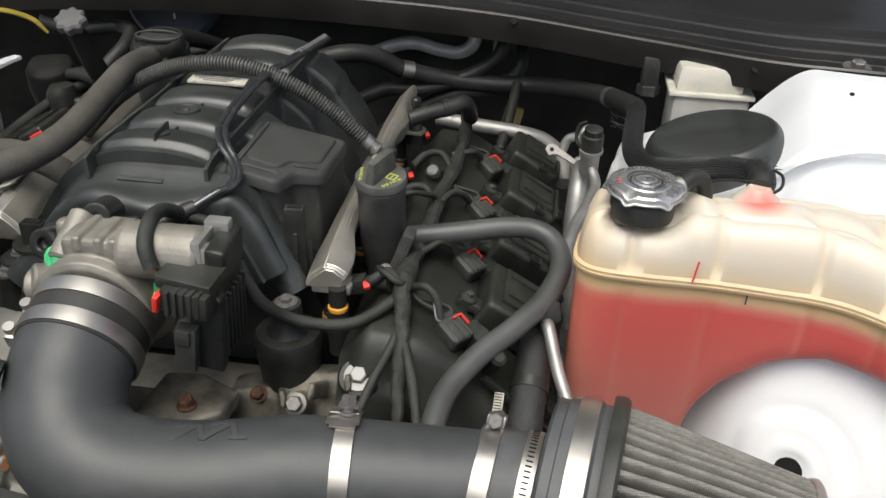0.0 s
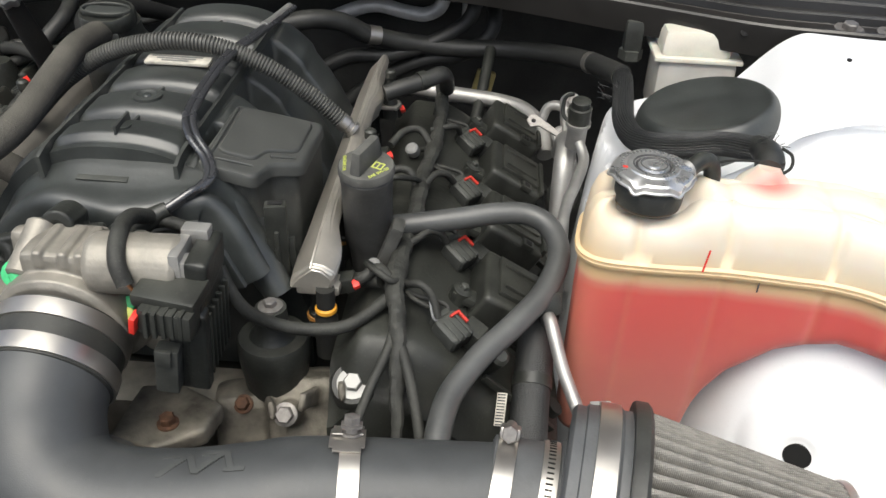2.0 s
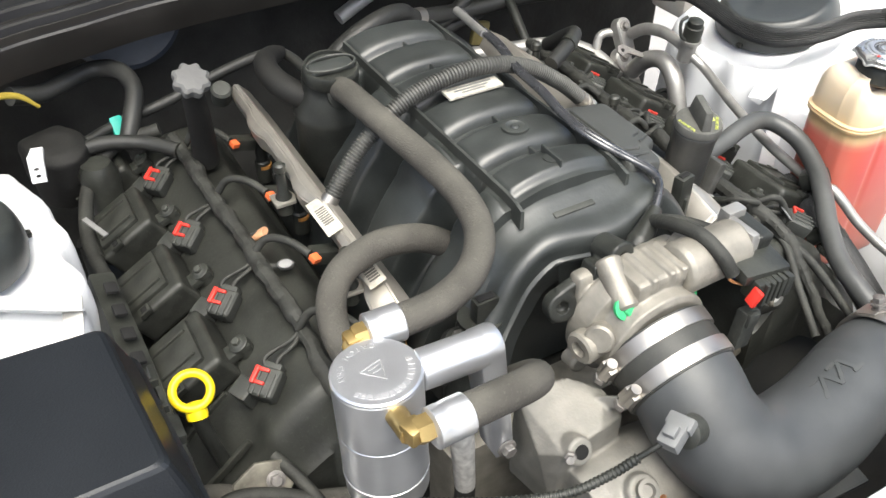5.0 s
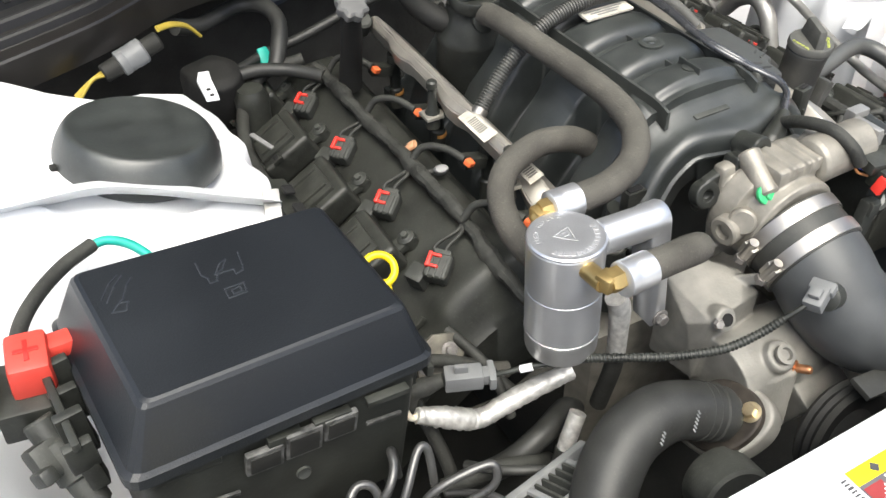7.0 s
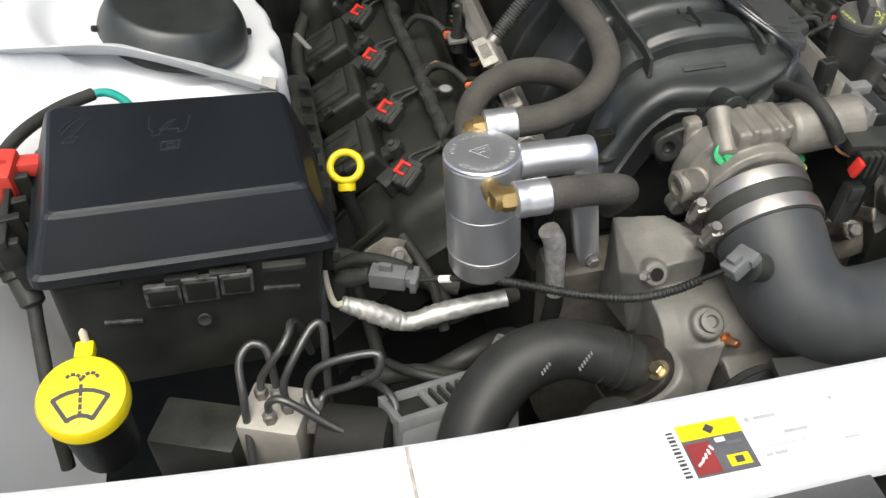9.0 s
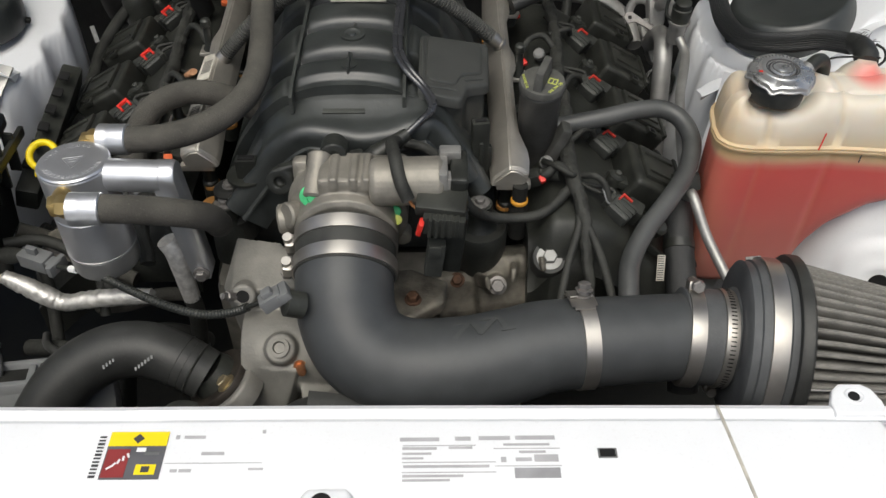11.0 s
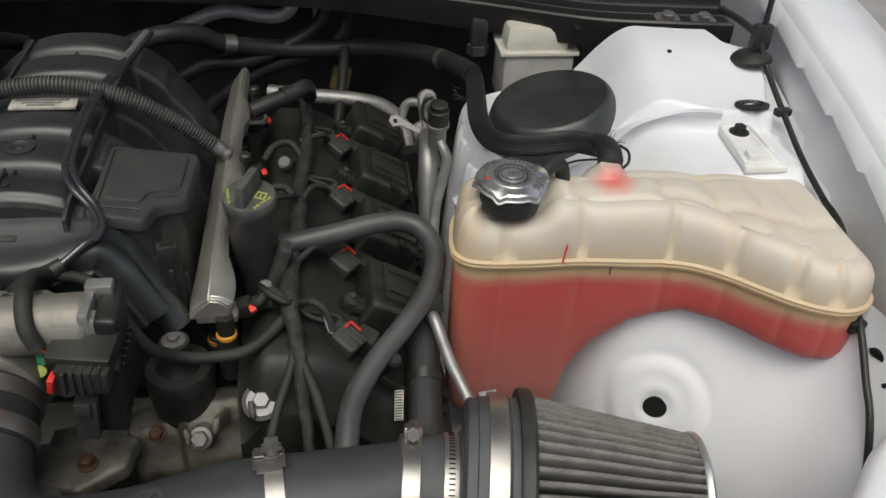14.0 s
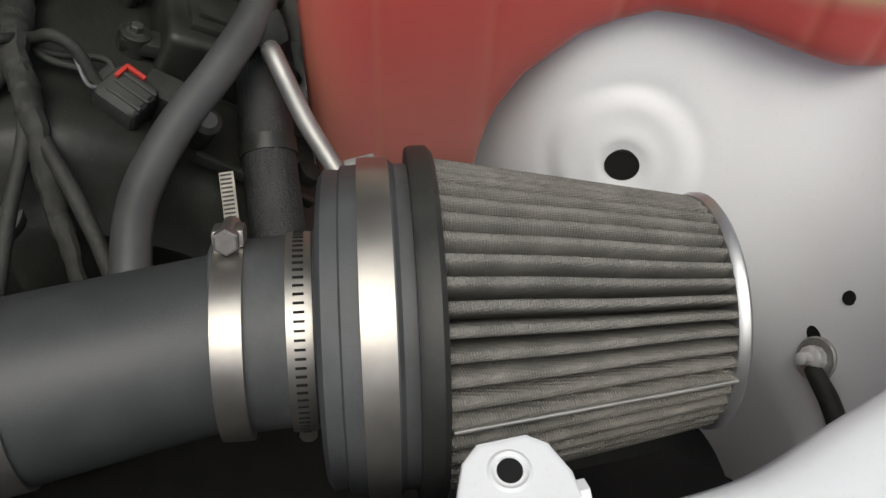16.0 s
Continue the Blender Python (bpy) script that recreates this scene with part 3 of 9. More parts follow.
for k, (x, y, w, h) in enumerate(((-0.045, 0.017, 0.03, 0.0032), (-0.012, 0.0175, 0.012, 0.0034), (0.012, 0.0178, 0.024, 0.0034), (0.043, 0.018, 0.03, 0.0034), (-0.03, 0.0115, 0.055, 0.0007), (-0.045, 0.009, 0.026, 0.0022), (-0.014, 0.0095, 0.018, 0.002), (-0.047, 0.0045, 0.022, 0.0018), (-0.05, 0.0005, 0.016, 0.0016), (-0.023, -0.003, 0.07, 0.0007), (-0.025, -0.0065, 0.064, 0.0022), (-0.023, -0.0115, 0.07, 0.0007), (-0.035, -0.0145, 0.045, 0.002), (-0.04, -0.018, 0.035, 0.0018), (0.036, 0.012, 0.035, 0.0018), (0.036, 0.0085, 0.05, 0.0006), (0.04, 0.0055, 0.02, 0.002), (0.018, -0.001, 0.004, 0.0045), (0.033, -0.001, 0.012, 0.003), (0.05, 0.0, 0.018, 0.006), (0.036, -0.0065, 0.05, 0.0006))):
    flat(emis, "print_line", x, y, w, h, PRINT)
flat(emis, "grey_box", 0.0425, -0.0125, 0.034, 0.0085, mat("sticker_mid_grey", (0.3, 0.3, 0.31), 0.5, bump=0))
sq = thing("square_hole_plug", "small square black hole in the panel", "plug", (0.2145, 0.35, 0.873))
flat(sq, "rim", 0, 0, 0.0145, 0.0085, GREY)
flat(sq, "opening", 0, 0, 0.0115, 0.0065, HOLE_SHADE, 0.0009)

# latch and grille panels ahead of the support
for x0, x1 in ((-0.8, -0.045), (0.055, 0.8)):
    structure("grille_panel_1" if x0 < 0 else "grille_panel_2", box(x1 - x0, 0.2, 0.01, pose((x0 + x1) / 2, 0.228, 0.856, 2, 0, 0), 0.004), mat("grey_black_panel", (0.05, 0.05, 0.055), 0.5, dust=0.1), "dark grey plastic sight shield ahead of the support", "panel")
latch = thing("hood_latch", "black and zinc hood latch ahead of support", "latch", (0.0, 0.29, 0.84))
bm = box(0.085, 0.05, 0.02, pose(0.006, 0.272, 0.856), 0.004)
part("plate", bm, DARK, latch).data.transform(latch.matrix_world.inverted())
bm = box(0.016, 0.045, 0.012, pose(0.004, 0.278, 0.869, 10, 0, 8), 0.004)
lathe([(0.012, 0), (0.012, 0.006), (0.008, 0.007)], 16, pose(0.028, 0.274, 0.866), bm)
part("claw", bm, GREYBLK, latch).data.transform(latch.matrix_world.inverted())
for x in (-0.03, 0.026, 0.045):
    part("latch_bolt", lathe([(0.007, 0), (0.007, 0.004), (0.005, 0.006)], 6, pose(x, 0.28, 0.866)), ZINC, latch).data.transform(latch.matrix_world.inverted())
bm = slab([(-0.017, 0.304), (-0.012, 0.316), (-0.007, 0.321), (0.02, 0.321), (0.025, 0.316), (0.03, 0.304)], 0.866, 0.8765, None, 0.003)
part("white_lip", bm, WHITE, latch).data.transform(latch.matrix_world.inverted())
part("notch", lathe([(0.008, 0), (0.0075, 0.001), (0.003, 0.001)], 20, pose(0.003, 0.309, 0.8763)), HOLE_SHADE, latch).data.transform(latch.matrix_world.inverted())

# the raised hood shades the rear of the bay
structure("hood", box(1.5, 1.2, 0.03, pose(0, 1.075, 1.586, -68, 0, 0), 0.01), mat("hood_liner", (0.1, 0.1, 0.1), 0.9, bump=0.3), "raised hood with black liner above the bay", "hood")

# cowl: metal brace below, plastic panel above
line = spline([(-0.8, 1.04, 0.96), (-0.657, 1.075, 0.962), (-0.5, 1.13, 0.965), (-0.4, 1.19, 0.966), (-0.3, 1.214, 0.966), (-0.2, 1.232, 0.966), (0.0, 1.238, 0.965), (0.25, 1.22, 0.962), (0.46, 1.15, 0.96), (0.6, 1.083, 0.964), (0.69, 1.058, 0.968), (0.775, 1.05, 0.968)], 8)
BRACE = mat("brown_black_paint", (0.013, 0.012, 0.011), 0.4, coat=0.1, vary=0.4, scale=12)
bm = bmesh.new()
rings(bm, [[V(p.x, p.y + a, p.z + b) for a, b in ((0.012, -0.03), (0.001, -0.027), (-0.002, -0.004), (-0.001, 0.009), (0.001, 0.0115), (0.0045, 0.0115), (0.006, 0.008), (0.028, 0.0095), (0.031, 0.012), (0.05, 0.018))] for p in line], close=False)
brace = structure("cowl_brace", bm, BRACE, "dark painted metal cowl brace with holes", "cowl", 25)
for x, y, z in ((0.588, 1.087, 0.962), (0.29, 1.207, 0.966), (-0.19, 1.236, 0.97)):
    part("hole", lathe([(0.005, 0), (0.0045, 0.0012), (0.002, 0.0012)], 20, turn((x, y, z), (0, -0.75, 0.65))), HOLE_SHADE, brace)
for x, y in ((0.697, 1.074), (0.742, 1.068)):
    o = hexbolt((x, y, 0.9775), (0, -0.15, 0.98), 0.0085, 0.008, 1.9, ZINC, brace, "bolt")
COWL = mat("weathered_cowl_plastic", (0.014, 0.014, 0.0155), 0.5, dust=0.05, vary=0.2, scale=15)
bm = bmesh.new()
rings(bm, [[V(p.x, p.y + a, p.z + b) for a, b in ((0.029, 0.011), (0.030, 0.0185), (0.033, 0.0205), (0.038, 0.0200), (0.040, 0.0155), (0.050, 0.0165), (0.0515, 0.0265), (0.055, 0.029), (0.061, 0.028), (0.063, 0.024), (0.082, 0.027), (0.0835, 0.036), (0.088, 0.038), (0.11, 0.041), (0.14, 0.05), (0.35, 0.1))] for p in line], close=False)
cowl = structure("cowl_panel", bm, COWL, "black plastic cowl panel below the windscreen", "cowl", 30)
for k in range(16):
    for j in range(3):
        x = -0.72 + 0.015 * k
        y0 = float(np.interp(x, [q.x for q in line], [q.y for q in line]))
        part("grille_slot", box(0.0075, 0.02, 0.002, pose(x, y0 + 0.075 + 0.026 * j, 0.0435 + 0.0035 * j + 0.962, 12, 0, 14), 0.0008), HOLE_SHADE, cowl)
structure("windscreen_base", box(1.5, 0.02, 0.3, pose(0, 1.60, 1.15, -55), 0.005), DARK, "dark glass at the foot of the windscreen", "windscreen")

# ---- engine ----
def local(ob, bm):
    """Moves a mesh built in the place's metres into its thing's own axes."""
    bm.transform(ob.matrix_world.inverted())
    return bm


def add(ob, name, bm, material, label="", smooth=35):
    return part(name, local(ob, bm), material, ob, label, smooth)


def sub(ob, thing_ob, name, bm, material, label="", smooth=35):
    """A piece of a part: the part has its thing's axes."""
    return part(name, local(thing_ob, bm), material, ob, label, smooth)


block = thing("engine_block", "dirty cast engine block with black valve covers", "engine", (0, 0.9, 0.44))
add(block, "crankcase", box(0.34, 0.5, 0.3, pose(0, 0.93, 0.58), 0.02), DARK)
add(block, "timing_cover", box(0.36, 0.06, 0.26, pose(0.02, 0.675, 0.62), 0.02), CAST, "oil-stained cast timing cover")


def cover_skin(s, y0):
    """A valve cover: a sloping lid with a step beside the coils and rounded ends."""
    def fn(u, v):
        y = y0 - 0.265 + 0.53 * v
        x = 0.185 + 0.2 * u
        z = 0.842 - 0.012 * u - 0.17 * max(0, u - 0.32) ** 1.3
        z -= 0.03 * ease(0.14, 0.0, u)
        z -= 0.05 * (ease(0.06, 0.0, v) + ease(0.94, 1.0, v))
        z -= 0.012 * ease(0.55, 0.62, u) * (0.5 + 0.5 * math.cos(2 * math.pi * (y - y0) / 0.1133))
        return V(s * x, y, z)
    bm = sheet(fn, np.linspace(0, 1, 40), np.linspace(0, 1, 80))
    edge = [e for e in bm.edges if e.is_boundary]
    low = bmesh.ops.extrude_edge_only(bm, edges=edge)["geom"]
    for v in low:
        if isinstance(v, bmesh.types.BMVert):
            v.co.z = min(v.co.z - 0.06, 0.72)
    return bm


for s, y0 in ((1, 0.885), (-1, 0.945)):
    add(block, "valve_cover", cover_skin(s, y0), COVER, "dusty black plastic valve cover", 50)

for s, y0 in ((1, 0.885), (-1, 0.945)):
    for k in range(8):
        y = y0 - 0.225 + 0.062 * k
        add(block, "cover_rib", box(0.085, 0.005, 0.007, pose(s * 0.345, y, 0.768, 0, s * 41, 0), 0.0015), COVER)
    for k in range(5):
        y = y0 - 0.2 + 0.1 * k
        bt = lathe([(0.009, -0.004), (0.009, 0.004), (0.006, 0.006)], 12, pose(s * 0.378, y, 0.742, 0, s * 41, 0))
        add(block, "cover_bolt", bt, DARK)

# --- intake manifold ---
mani = thing("intake_manifold", "ribbed black plastic intake manifold on the engine", "intake manifold", (0, 0.86, 0.78))


def mani_z(x, y):
    a = abs(x) / 0.155
    body = 1 - a ** 2.5
    t = min(1, max(0, (y - 0.630) / 0.10))
    front = (1 - (1 - t) ** 2.3) ** 0.6
    back = 1 - 0.5 * ease(1.06, 1.13, y) - 0.5 * ease(1.1, 1.14, y)
    z = 0.80 + 0.163 * max(0, body) ** 0.85 * front * back
    # runners: rounded tubes on the flanks with deep gaps between them
    wave = 0.5 + 0.5 * math.cos(2 * math.pi * (y - 0.775) / 0.105)
    gap = ease(0.60, 0.86, wave)
    flank = ease(0.0585, 0.066, abs(x)) * ease(0.70, 0.74, y)
    z -= 0.062 * gap * flank * ease(0.155, 0.10, abs(x) - 0.02)
    z += (0.012 * (1 - wave) ** 0.8 - 0.004) * (1 - gap) * flank * ease(0.150, 0.12, abs(x))
    # a step where each runner leaves the crown
    z -= 0.006 * ease(0.092, 0.097, abs(x)) * (1 - gap) * flank
    # raised bands across the crown, round on top, with grooves between
    if abs(x) < 0.056 and y > 0.722:
        u = ((y - 0.80) / 0.062 + 0.5) % 1.0 - 0.5
        hump = max(0.0, 1 - (abs(u) / 0.42) ** 4.5)
        z += (0.0125 * hump ** 0.6 - 0.0065) * ease(0.722, 0.73, y) * (1 - 0.6 * ease(0.05, 0.056, abs(x)))
    return z


bm = sheet(lambda x, y: V(x, y, mani_z(x, y)), np.linspace(-0.155, 0.155, 170), np.linspace(0.716, 1.14, 260))
edge = [e for e in bm.edges if e.is_boundary]
for v in bmesh.ops.extrude_edge_only(bm, edges=edge)["geom"]:
    if isinstance(v, bmesh.types.BMVert):
        v.co.z = 0.74
add(mani, "plenum", bm, SATIN, smooth=60)
for s in (-1, 1):
    bm = bmesh.new()
    pts = [(s * 0.056, y, mani_z(0.056, y)) for y in np.linspace(0.702, 1.06, 30)]
    rings(bm, [[V(x - 0.0022, y, z - 0.01), V(x - 0.0016, y, z + 0.009), V(x + 0.0016, y, z + 0.009), V(x + 0.0022, y, z - 0.01)] for x, y, z in pts])
    add(mani, "ridge", bm, SATIN)
for y in (0.742, 0.769, 0.831, 0.893, 0.955, 1.017):
    add(mani, "spine", box(0.0026, 0.03, 0.014, pose(0, y, mani_z(0, y) - 0.001), 0.0009), SATIN)
add(mani, "plug_disc", lathe([(0.013, 0), (0.013, 0.0022), (0.009, 0.003), (0.006, 0.0012), (0.004, 0.0012), (0.003, 0.003)], 32, pose(0, 0.80, mani_z(0, 0.8))), SATIN)
add(mani, "plug_disc", lathe([(0.008, 0), (0.008, 0.0015), (0.004, 0.002)], 24, pose(0, 0.741, mani_z(0, 0.741))), SATIN)
add(mani, "embossing", box(0.042, 0.006, 0.0012, pose(-0.004, 0.6985, 0.9427, 13), 0.0004), GREYBLK)
lab = add(mani, "label", box(0.062, 0.018, 0.003, pose(0.002, 0.879, 0.972, 3, 0, 0), 0.001), LABEL, "creased dirty paper label")
for k in range(3):
    sub(lab, mani, "print_line", box(0.05 - 0.012 * k, 0.0022, 0.0004, pose(0.0, 0.8835 - 0.0045 * k, 0.9738 + 0.0002 * (1 - k), 3, 0, 0), 0), GREY)
# front plate: a flat face that rolls over a wavy crest into a short wall with a rim
crest = spline([(-0.129, 0.662, 0.855), (-0.104, 0.674, 0.884), (-0.083, 0.68, 0.911), (-0.06, 0.682, 0.930), (-0.038, 0.682, 0.938), (-0.007, 0.677, 0.937), (0.015, 0.673, 0.936), (0.044, 0.677, 0.938), (0.065, 0.684, 0.942), (0.087, 0.69, 0.939), (0.108, 0.688, 0.917), (0.131, 0.682, 0.876)], 8)
brow = spline([(-0.12, 0.70, 0.862), (-0.1, 0.716, 0.898), (-0.085, 0.721, 0.92), (-0.062, 0.723, 0.939), (-0.032, 0.723, 0.95), (-0.005, 0.723, 0.952), (0.013, 0.723, 0.952), (0.035, 0.723, 0.952), (0.057, 0.723, 0.95), (0.08, 0.724, 0.944), (0.104, 0.722, 0.918), (0.127, 0.715, 0.878)], 8)
loops = []
for k, (c, t) in enumerate(zip(crest, brow)):
    along = (crest[min(len(crest) - 1, k + 1)] - crest[max(0, k - 1)]).normalized()
    out = (c - t)
    out = (out - along * out.dot(along))
    out.z = 0
    out.normalize()
    down = along.cross(out).normalized()
    if down.z > 0:
        down = -down
    ring = [t + V(0, 0.006, -0.02), t, t.lerp(c, 0.06) - down * 0.0015, t.lerp(c, 0.3) + down * 0.0005, t.lerp(c, 0.6) + down * 0.0025, t.lerp(c, 0.8) + down * 0.002, t.lerp(c, 0.92), c]
    ring += [c + out * a + down * d for a, d in ((0.0035, 0.0008), (0.0065, 0.0032), (0.0085, 0.007), (0.0095, 0.0125), (0.0098, 0.0195), (0.0125, 0.020), (0.0135, 0.0208), (0.0135, 0.0235), (0.011, 0.0245), (0.009, 0.05))]
    loops.append(ring)
bm = bmesh.new()
rings(bm, loops, close=False)
add(mani, "front_plate", bm, SATIN, smooth=50)
# front leg, boss and bolt
add(mani, "leg", tube([(0.06, 0.722, 0.92), (0.085, 0.712, 0.908), (0.11, 0.704, 0.882), (0.136, 0.69, 0.846)], [0.026, 0.022, 0.018, 0.013], 16), SATIN)
add(mani, "leg", tube([(-0.05, 0.72, 0.91), (-0.08, 0.708, 0.888), (-0.1, 0.695, 0.862), (-0.12, 0.68, 0.825)], [0.028, 0.022, 0.016, 0.012], 16), SATIN)
for s in (-1, 1):
    add(mani, "boss", lathe([(0.019, -0.07), (0.018, -0.03), (0.013, -0.02), (0.0125, 0.0)] if s < 0 else [(0.026, -0.085), (0.03, -0.055), (0.031, -0.034), (0.029, -0.03), (0.02, -0.0285), (0.0145, -0.02), (0.013, 0.0)], 28, pose(s * 0.133, 0.667, 0.849)), BLACK)
    hexbolt((s * 0.133, 0.667, 0.85), (0, 0, 1), 0.0055, 0.006, 1.9, ZINC, None).parent = None
for o in [o for o in scene.objects if o.name.startswith("bolt") and not o.parent]:
    o.data.transform(mani.matrix_world.inverted())
    o.parent = mani
# sensor post beside the rail
bm = box(0.018, 0.012, 0.075, pose(0.133, 0.706, 0.888, 0, 0, 10), 0.002)
box(0.004, 0.018, 0.06, pose(0.133, 0.706, 0.872, 0, 0, 10), 0.001, bm)
box(0.026, 0.006, 0.05, pose(0.133, 0.710, 0.865, 0, 0, 10), 0.001, bm)
post = add(mani, "sensor_post", bm, BLACK)
sub(post, mani, "slot", box(0.012, 0.005, 0.002, pose(0.133, 0.706, 0.9258, 0, 0, 10), 0.0006), HOLE_SHADE)
bm = lathe([(0.016, -0.02), (0.016, 0.0), (0.02, 0.002), (0.02, 0.005)], 20, pose(-0.108, 0.682, 0.872))
box(0.022, 0.012, 0.028, pose(-0.105, 0.680, 0.885), 0.002, bm)
post = add(mani, "sensor_post", bm, BLACK)
sub(post, mani, "slot", box(0.016, 0.007, 0.002, pose(-0.105, 0.680, 0.8992), 0.0006), HOLE_SHADE)
# black plug with a bolt on top
bm = lathe([(0.026, -0.06), (0.024, -0.035), (0.019, -0.03), (0.017, -0.004), (0.012, 0.0)], 24, pose(-0.128, 0.682, 0.862))
add(mani, "plug", bm, DARK)
o = hexbolt((-0.128, 0.682, 0.861), (0, 0, 1), 0.006, 0.006, 1.7)
o.data.transform(mani.matrix_world.inverted())
o.parent = mani
for x, y, z in ((-0.125, 0.70, 0.83),):
    add(mani, "seal", lathe([(0.011, -0.003), (0.014, 0.0), (0.011, 0.003)], 24, pose(x - 0.03, y, z - 0.01)), AMBER, "orange injector seal")

# --- throttle body ---
tb = thing("throttle_valve", "grey cast throttle body with motor and plug", "throttle body", (0.003, 0.61, 0.84))
AX = Vector((0, 1, 0.1)).normalized()
bm = lathe([(0.044, -0.016), (0.049, -0.013), (0.05, 0.008), (0.058, 0.012), (0.059, 0.032), (0.054, 0.037), (0.02, 0.037)], 56, turn((0.002, 0.597, 0.8805), AX))
box(0.105, 0.016, 0.09, pose(0.003, 0.632, 0.888, -6), 0.006, bm)
for x, z in ((0.053, 0.932), (-0.047, 0.846), (0.053, 0.846)):
    lathe([(0.0095, -0.02), (0.0095, -0.006), (0.0075, -0.004)], 16, turn((x, 0.612, z), (0, -1, 0)), bm)
for x in (-0.006, 0.012, 0.024):
    box(0.007, 0.04, 0.014, pose(x, 0.608, 0.938), 0.002, bm)
box(0.05, 0.045, 0.02, pose(0.004, 0.612, 0.932), 0.005, bm)
add(tb, "housing", melt(bm, 0.0011, 1), CAST)
bm = lathe([(0.009, -0.03), (0.0112, -0.028), (0.0112, 0.013), (0.009, 0.015)], 20, turn((-0.0225, 0.6195, 0.933), (0.1, 0.84, 0.5)))
lathe([(0.002, -0.02), (0.0125, -0.02), (0.0125, 0.004), (0.0105, 0.006), (0.002, 0.006)], 24, turn((-0.049, 0.596, 0.897), (-0.75, -0.6, 0.3)), bm)
add(tb, "boss", bm, CAST)
for p, col, nm in (((-0.027, 0.5936, 0.9215), GREEN, "plug_cap"), ((0.0478, 0.5975, 0.899), GREEN, "paint_mark"), ((0.0484, 0.592, 0.893), YTEXT, "paint_mark")):
    add(tb, nm, lathe([(1.0, -0.003), (1.0, 0.0), (0.7, 0.0006)], 16, turn(p, (0, -0.7, 0.5)) @ Matrix.Diagonal((0.0118, 0.0105, 1, 1) if nm == "plug_cap" else (0.0066, 0.005, 1.2, 1))), col, "green paint-marked plug" if col is GREEN else "yellow plug")
add(tb, "cap_nut", lathe([(0.0058, 0), (0.0058, 0.0025), (0.0045, 0.0035)], 6, turn((-0.0262, 0.5925, 0.9195), (0, -0.7, 0.5))), GREEN)
bm = lathe([(0.0145, 0), (0.0145, 0.024), (0.0125, 0.026), (0.0075, 0.026), (0.007, 0.02)], 24, turn((-0.038, 0.606, 0.886), (-1, -0.12, -0.06)))
add(tb, "side_port", bm, CAST)
bm = lathe([(0.016, -0.002), (0.0205, 0.0), (0.0225, 0.004), (0.0225, 0.062), (0.02, 0.066)], 28, turn((0.028, 0.602, 0.931), (1, 0, 0.03)))
box(0.024, 0.024, 0.022, pose(0.019, 0.612, 0.9255), 0.005, bm)
motor = add(tb, "motor", melt(bm, 0.0011, 1), CAST)
sub(motor, tb, "screw_eye", lathe([(0.0045, 0), (0.0045, 0.0015), (0.002, 0.0015)], 14, turn((0.0125, 0.6045, 0.9352), (0, -0.6, 0.8))), DARK)
bm = box(0.008, 0.04, 0.046, pose(0.0935, 0.604, 0.93), 0.002)
box(0.02, 0.012, 0.014, pose(0.1, 0.618, 0.95), 0.002, bm)
box(0.02, 0.014, 0.02, pose(0.103, 0.592, 0.937), 0.002, bm)
lathe([(0.007, 0), (0.007, 0.012)], 14, turn((0.09, 0.585, 0.926), (0, -1, 0)), bm)
add(tb, "end_bracket", bm, ALLOY)
bm = box(0.024, 0.056, 0.085, pose(0.0985, 0.6, 0.884, 4, 5, 0), 0.003)
box(0.017, 0.044, 0.03, pose(0.107, 0.606, 0.934, 4, 5, 0), 0.004, bm)
box(0.032, 0.046, 0.012, pose(0.0965, 0.602, 0.9225, 4, 5, 0), 0.003, bm)
box(0.014, 0.012, 0.075, pose(0.106, 0.577, 0.878, 4, 5, 0), 0.002, bm)
gearc = add(tb, "gear_cover", melt(bm, 0.0012, 1), BLACK)
for k in range(6):
    sub(gearc, tb, "fin", box(0.006, 0.003, 0.06, pose(0.1115, 0.582 + 0.008 * k, 0.88, 4, 5, 0), 0.001), BLACK)
bm = box(0.017, 0.012, 0.04, pose(0.0855, 0.5665, 0.868, 0, 6, 0), 0.002)
box(0.012, 0.006, 0.014, pose(0.0855, 0.5605, 0.882, 0, 6, 0), 0.0015, bm)
add(tb, "lower_cover", bm, GREYBLK)
bm = box(0.046, 0.03, 0.012, pose(0.092, 0.576, 0.9285, 6, 4, -6), 0.003)
add(tb, "plug_shroud", bm, BLACK)
bm = box(0.038, 0.018, 0.02, pose(0.094, 0.562, 0.917, 0, 4, -6), 0.002)
plug = add(tb, "plug", bm, BLACK)
for k in range(5):
    sub(plug, tb, "fin", box(0.003, 0.02, 0.021, pose(0.082 + 0.006 * k, 0.561, 0.9175, 0, 4, -6), 0.0006), BLACK)
sub(plug, tb, "lock_tab", box(0.0045, 0.01, 0.016, pose(0.0725, 0.5555, 0.917, 10, 14, -6), 0.0012), RED, "red lock tab")
sub(plug, tb, "wire", tube([(0.078, 0.575, 0.92), (0.066, 0.585, 0.925), (0.06, 0.583, 0.935), (0.058, 0.578, 0.95)], 0.0014, 8), mat("blue_wire", (0.02, 0.05, 0.5), 0.4))
sub(plug, tb, "wire", tube([(0.078, 0.571, 0.916), (0.068, 0.578, 0.92), (0.061, 0.578, 0.932), (0.056, 0.575, 0.948)], 0.0013, 8), mat("orange_wire", (0.45, 0.2, 0.08), 0.5))
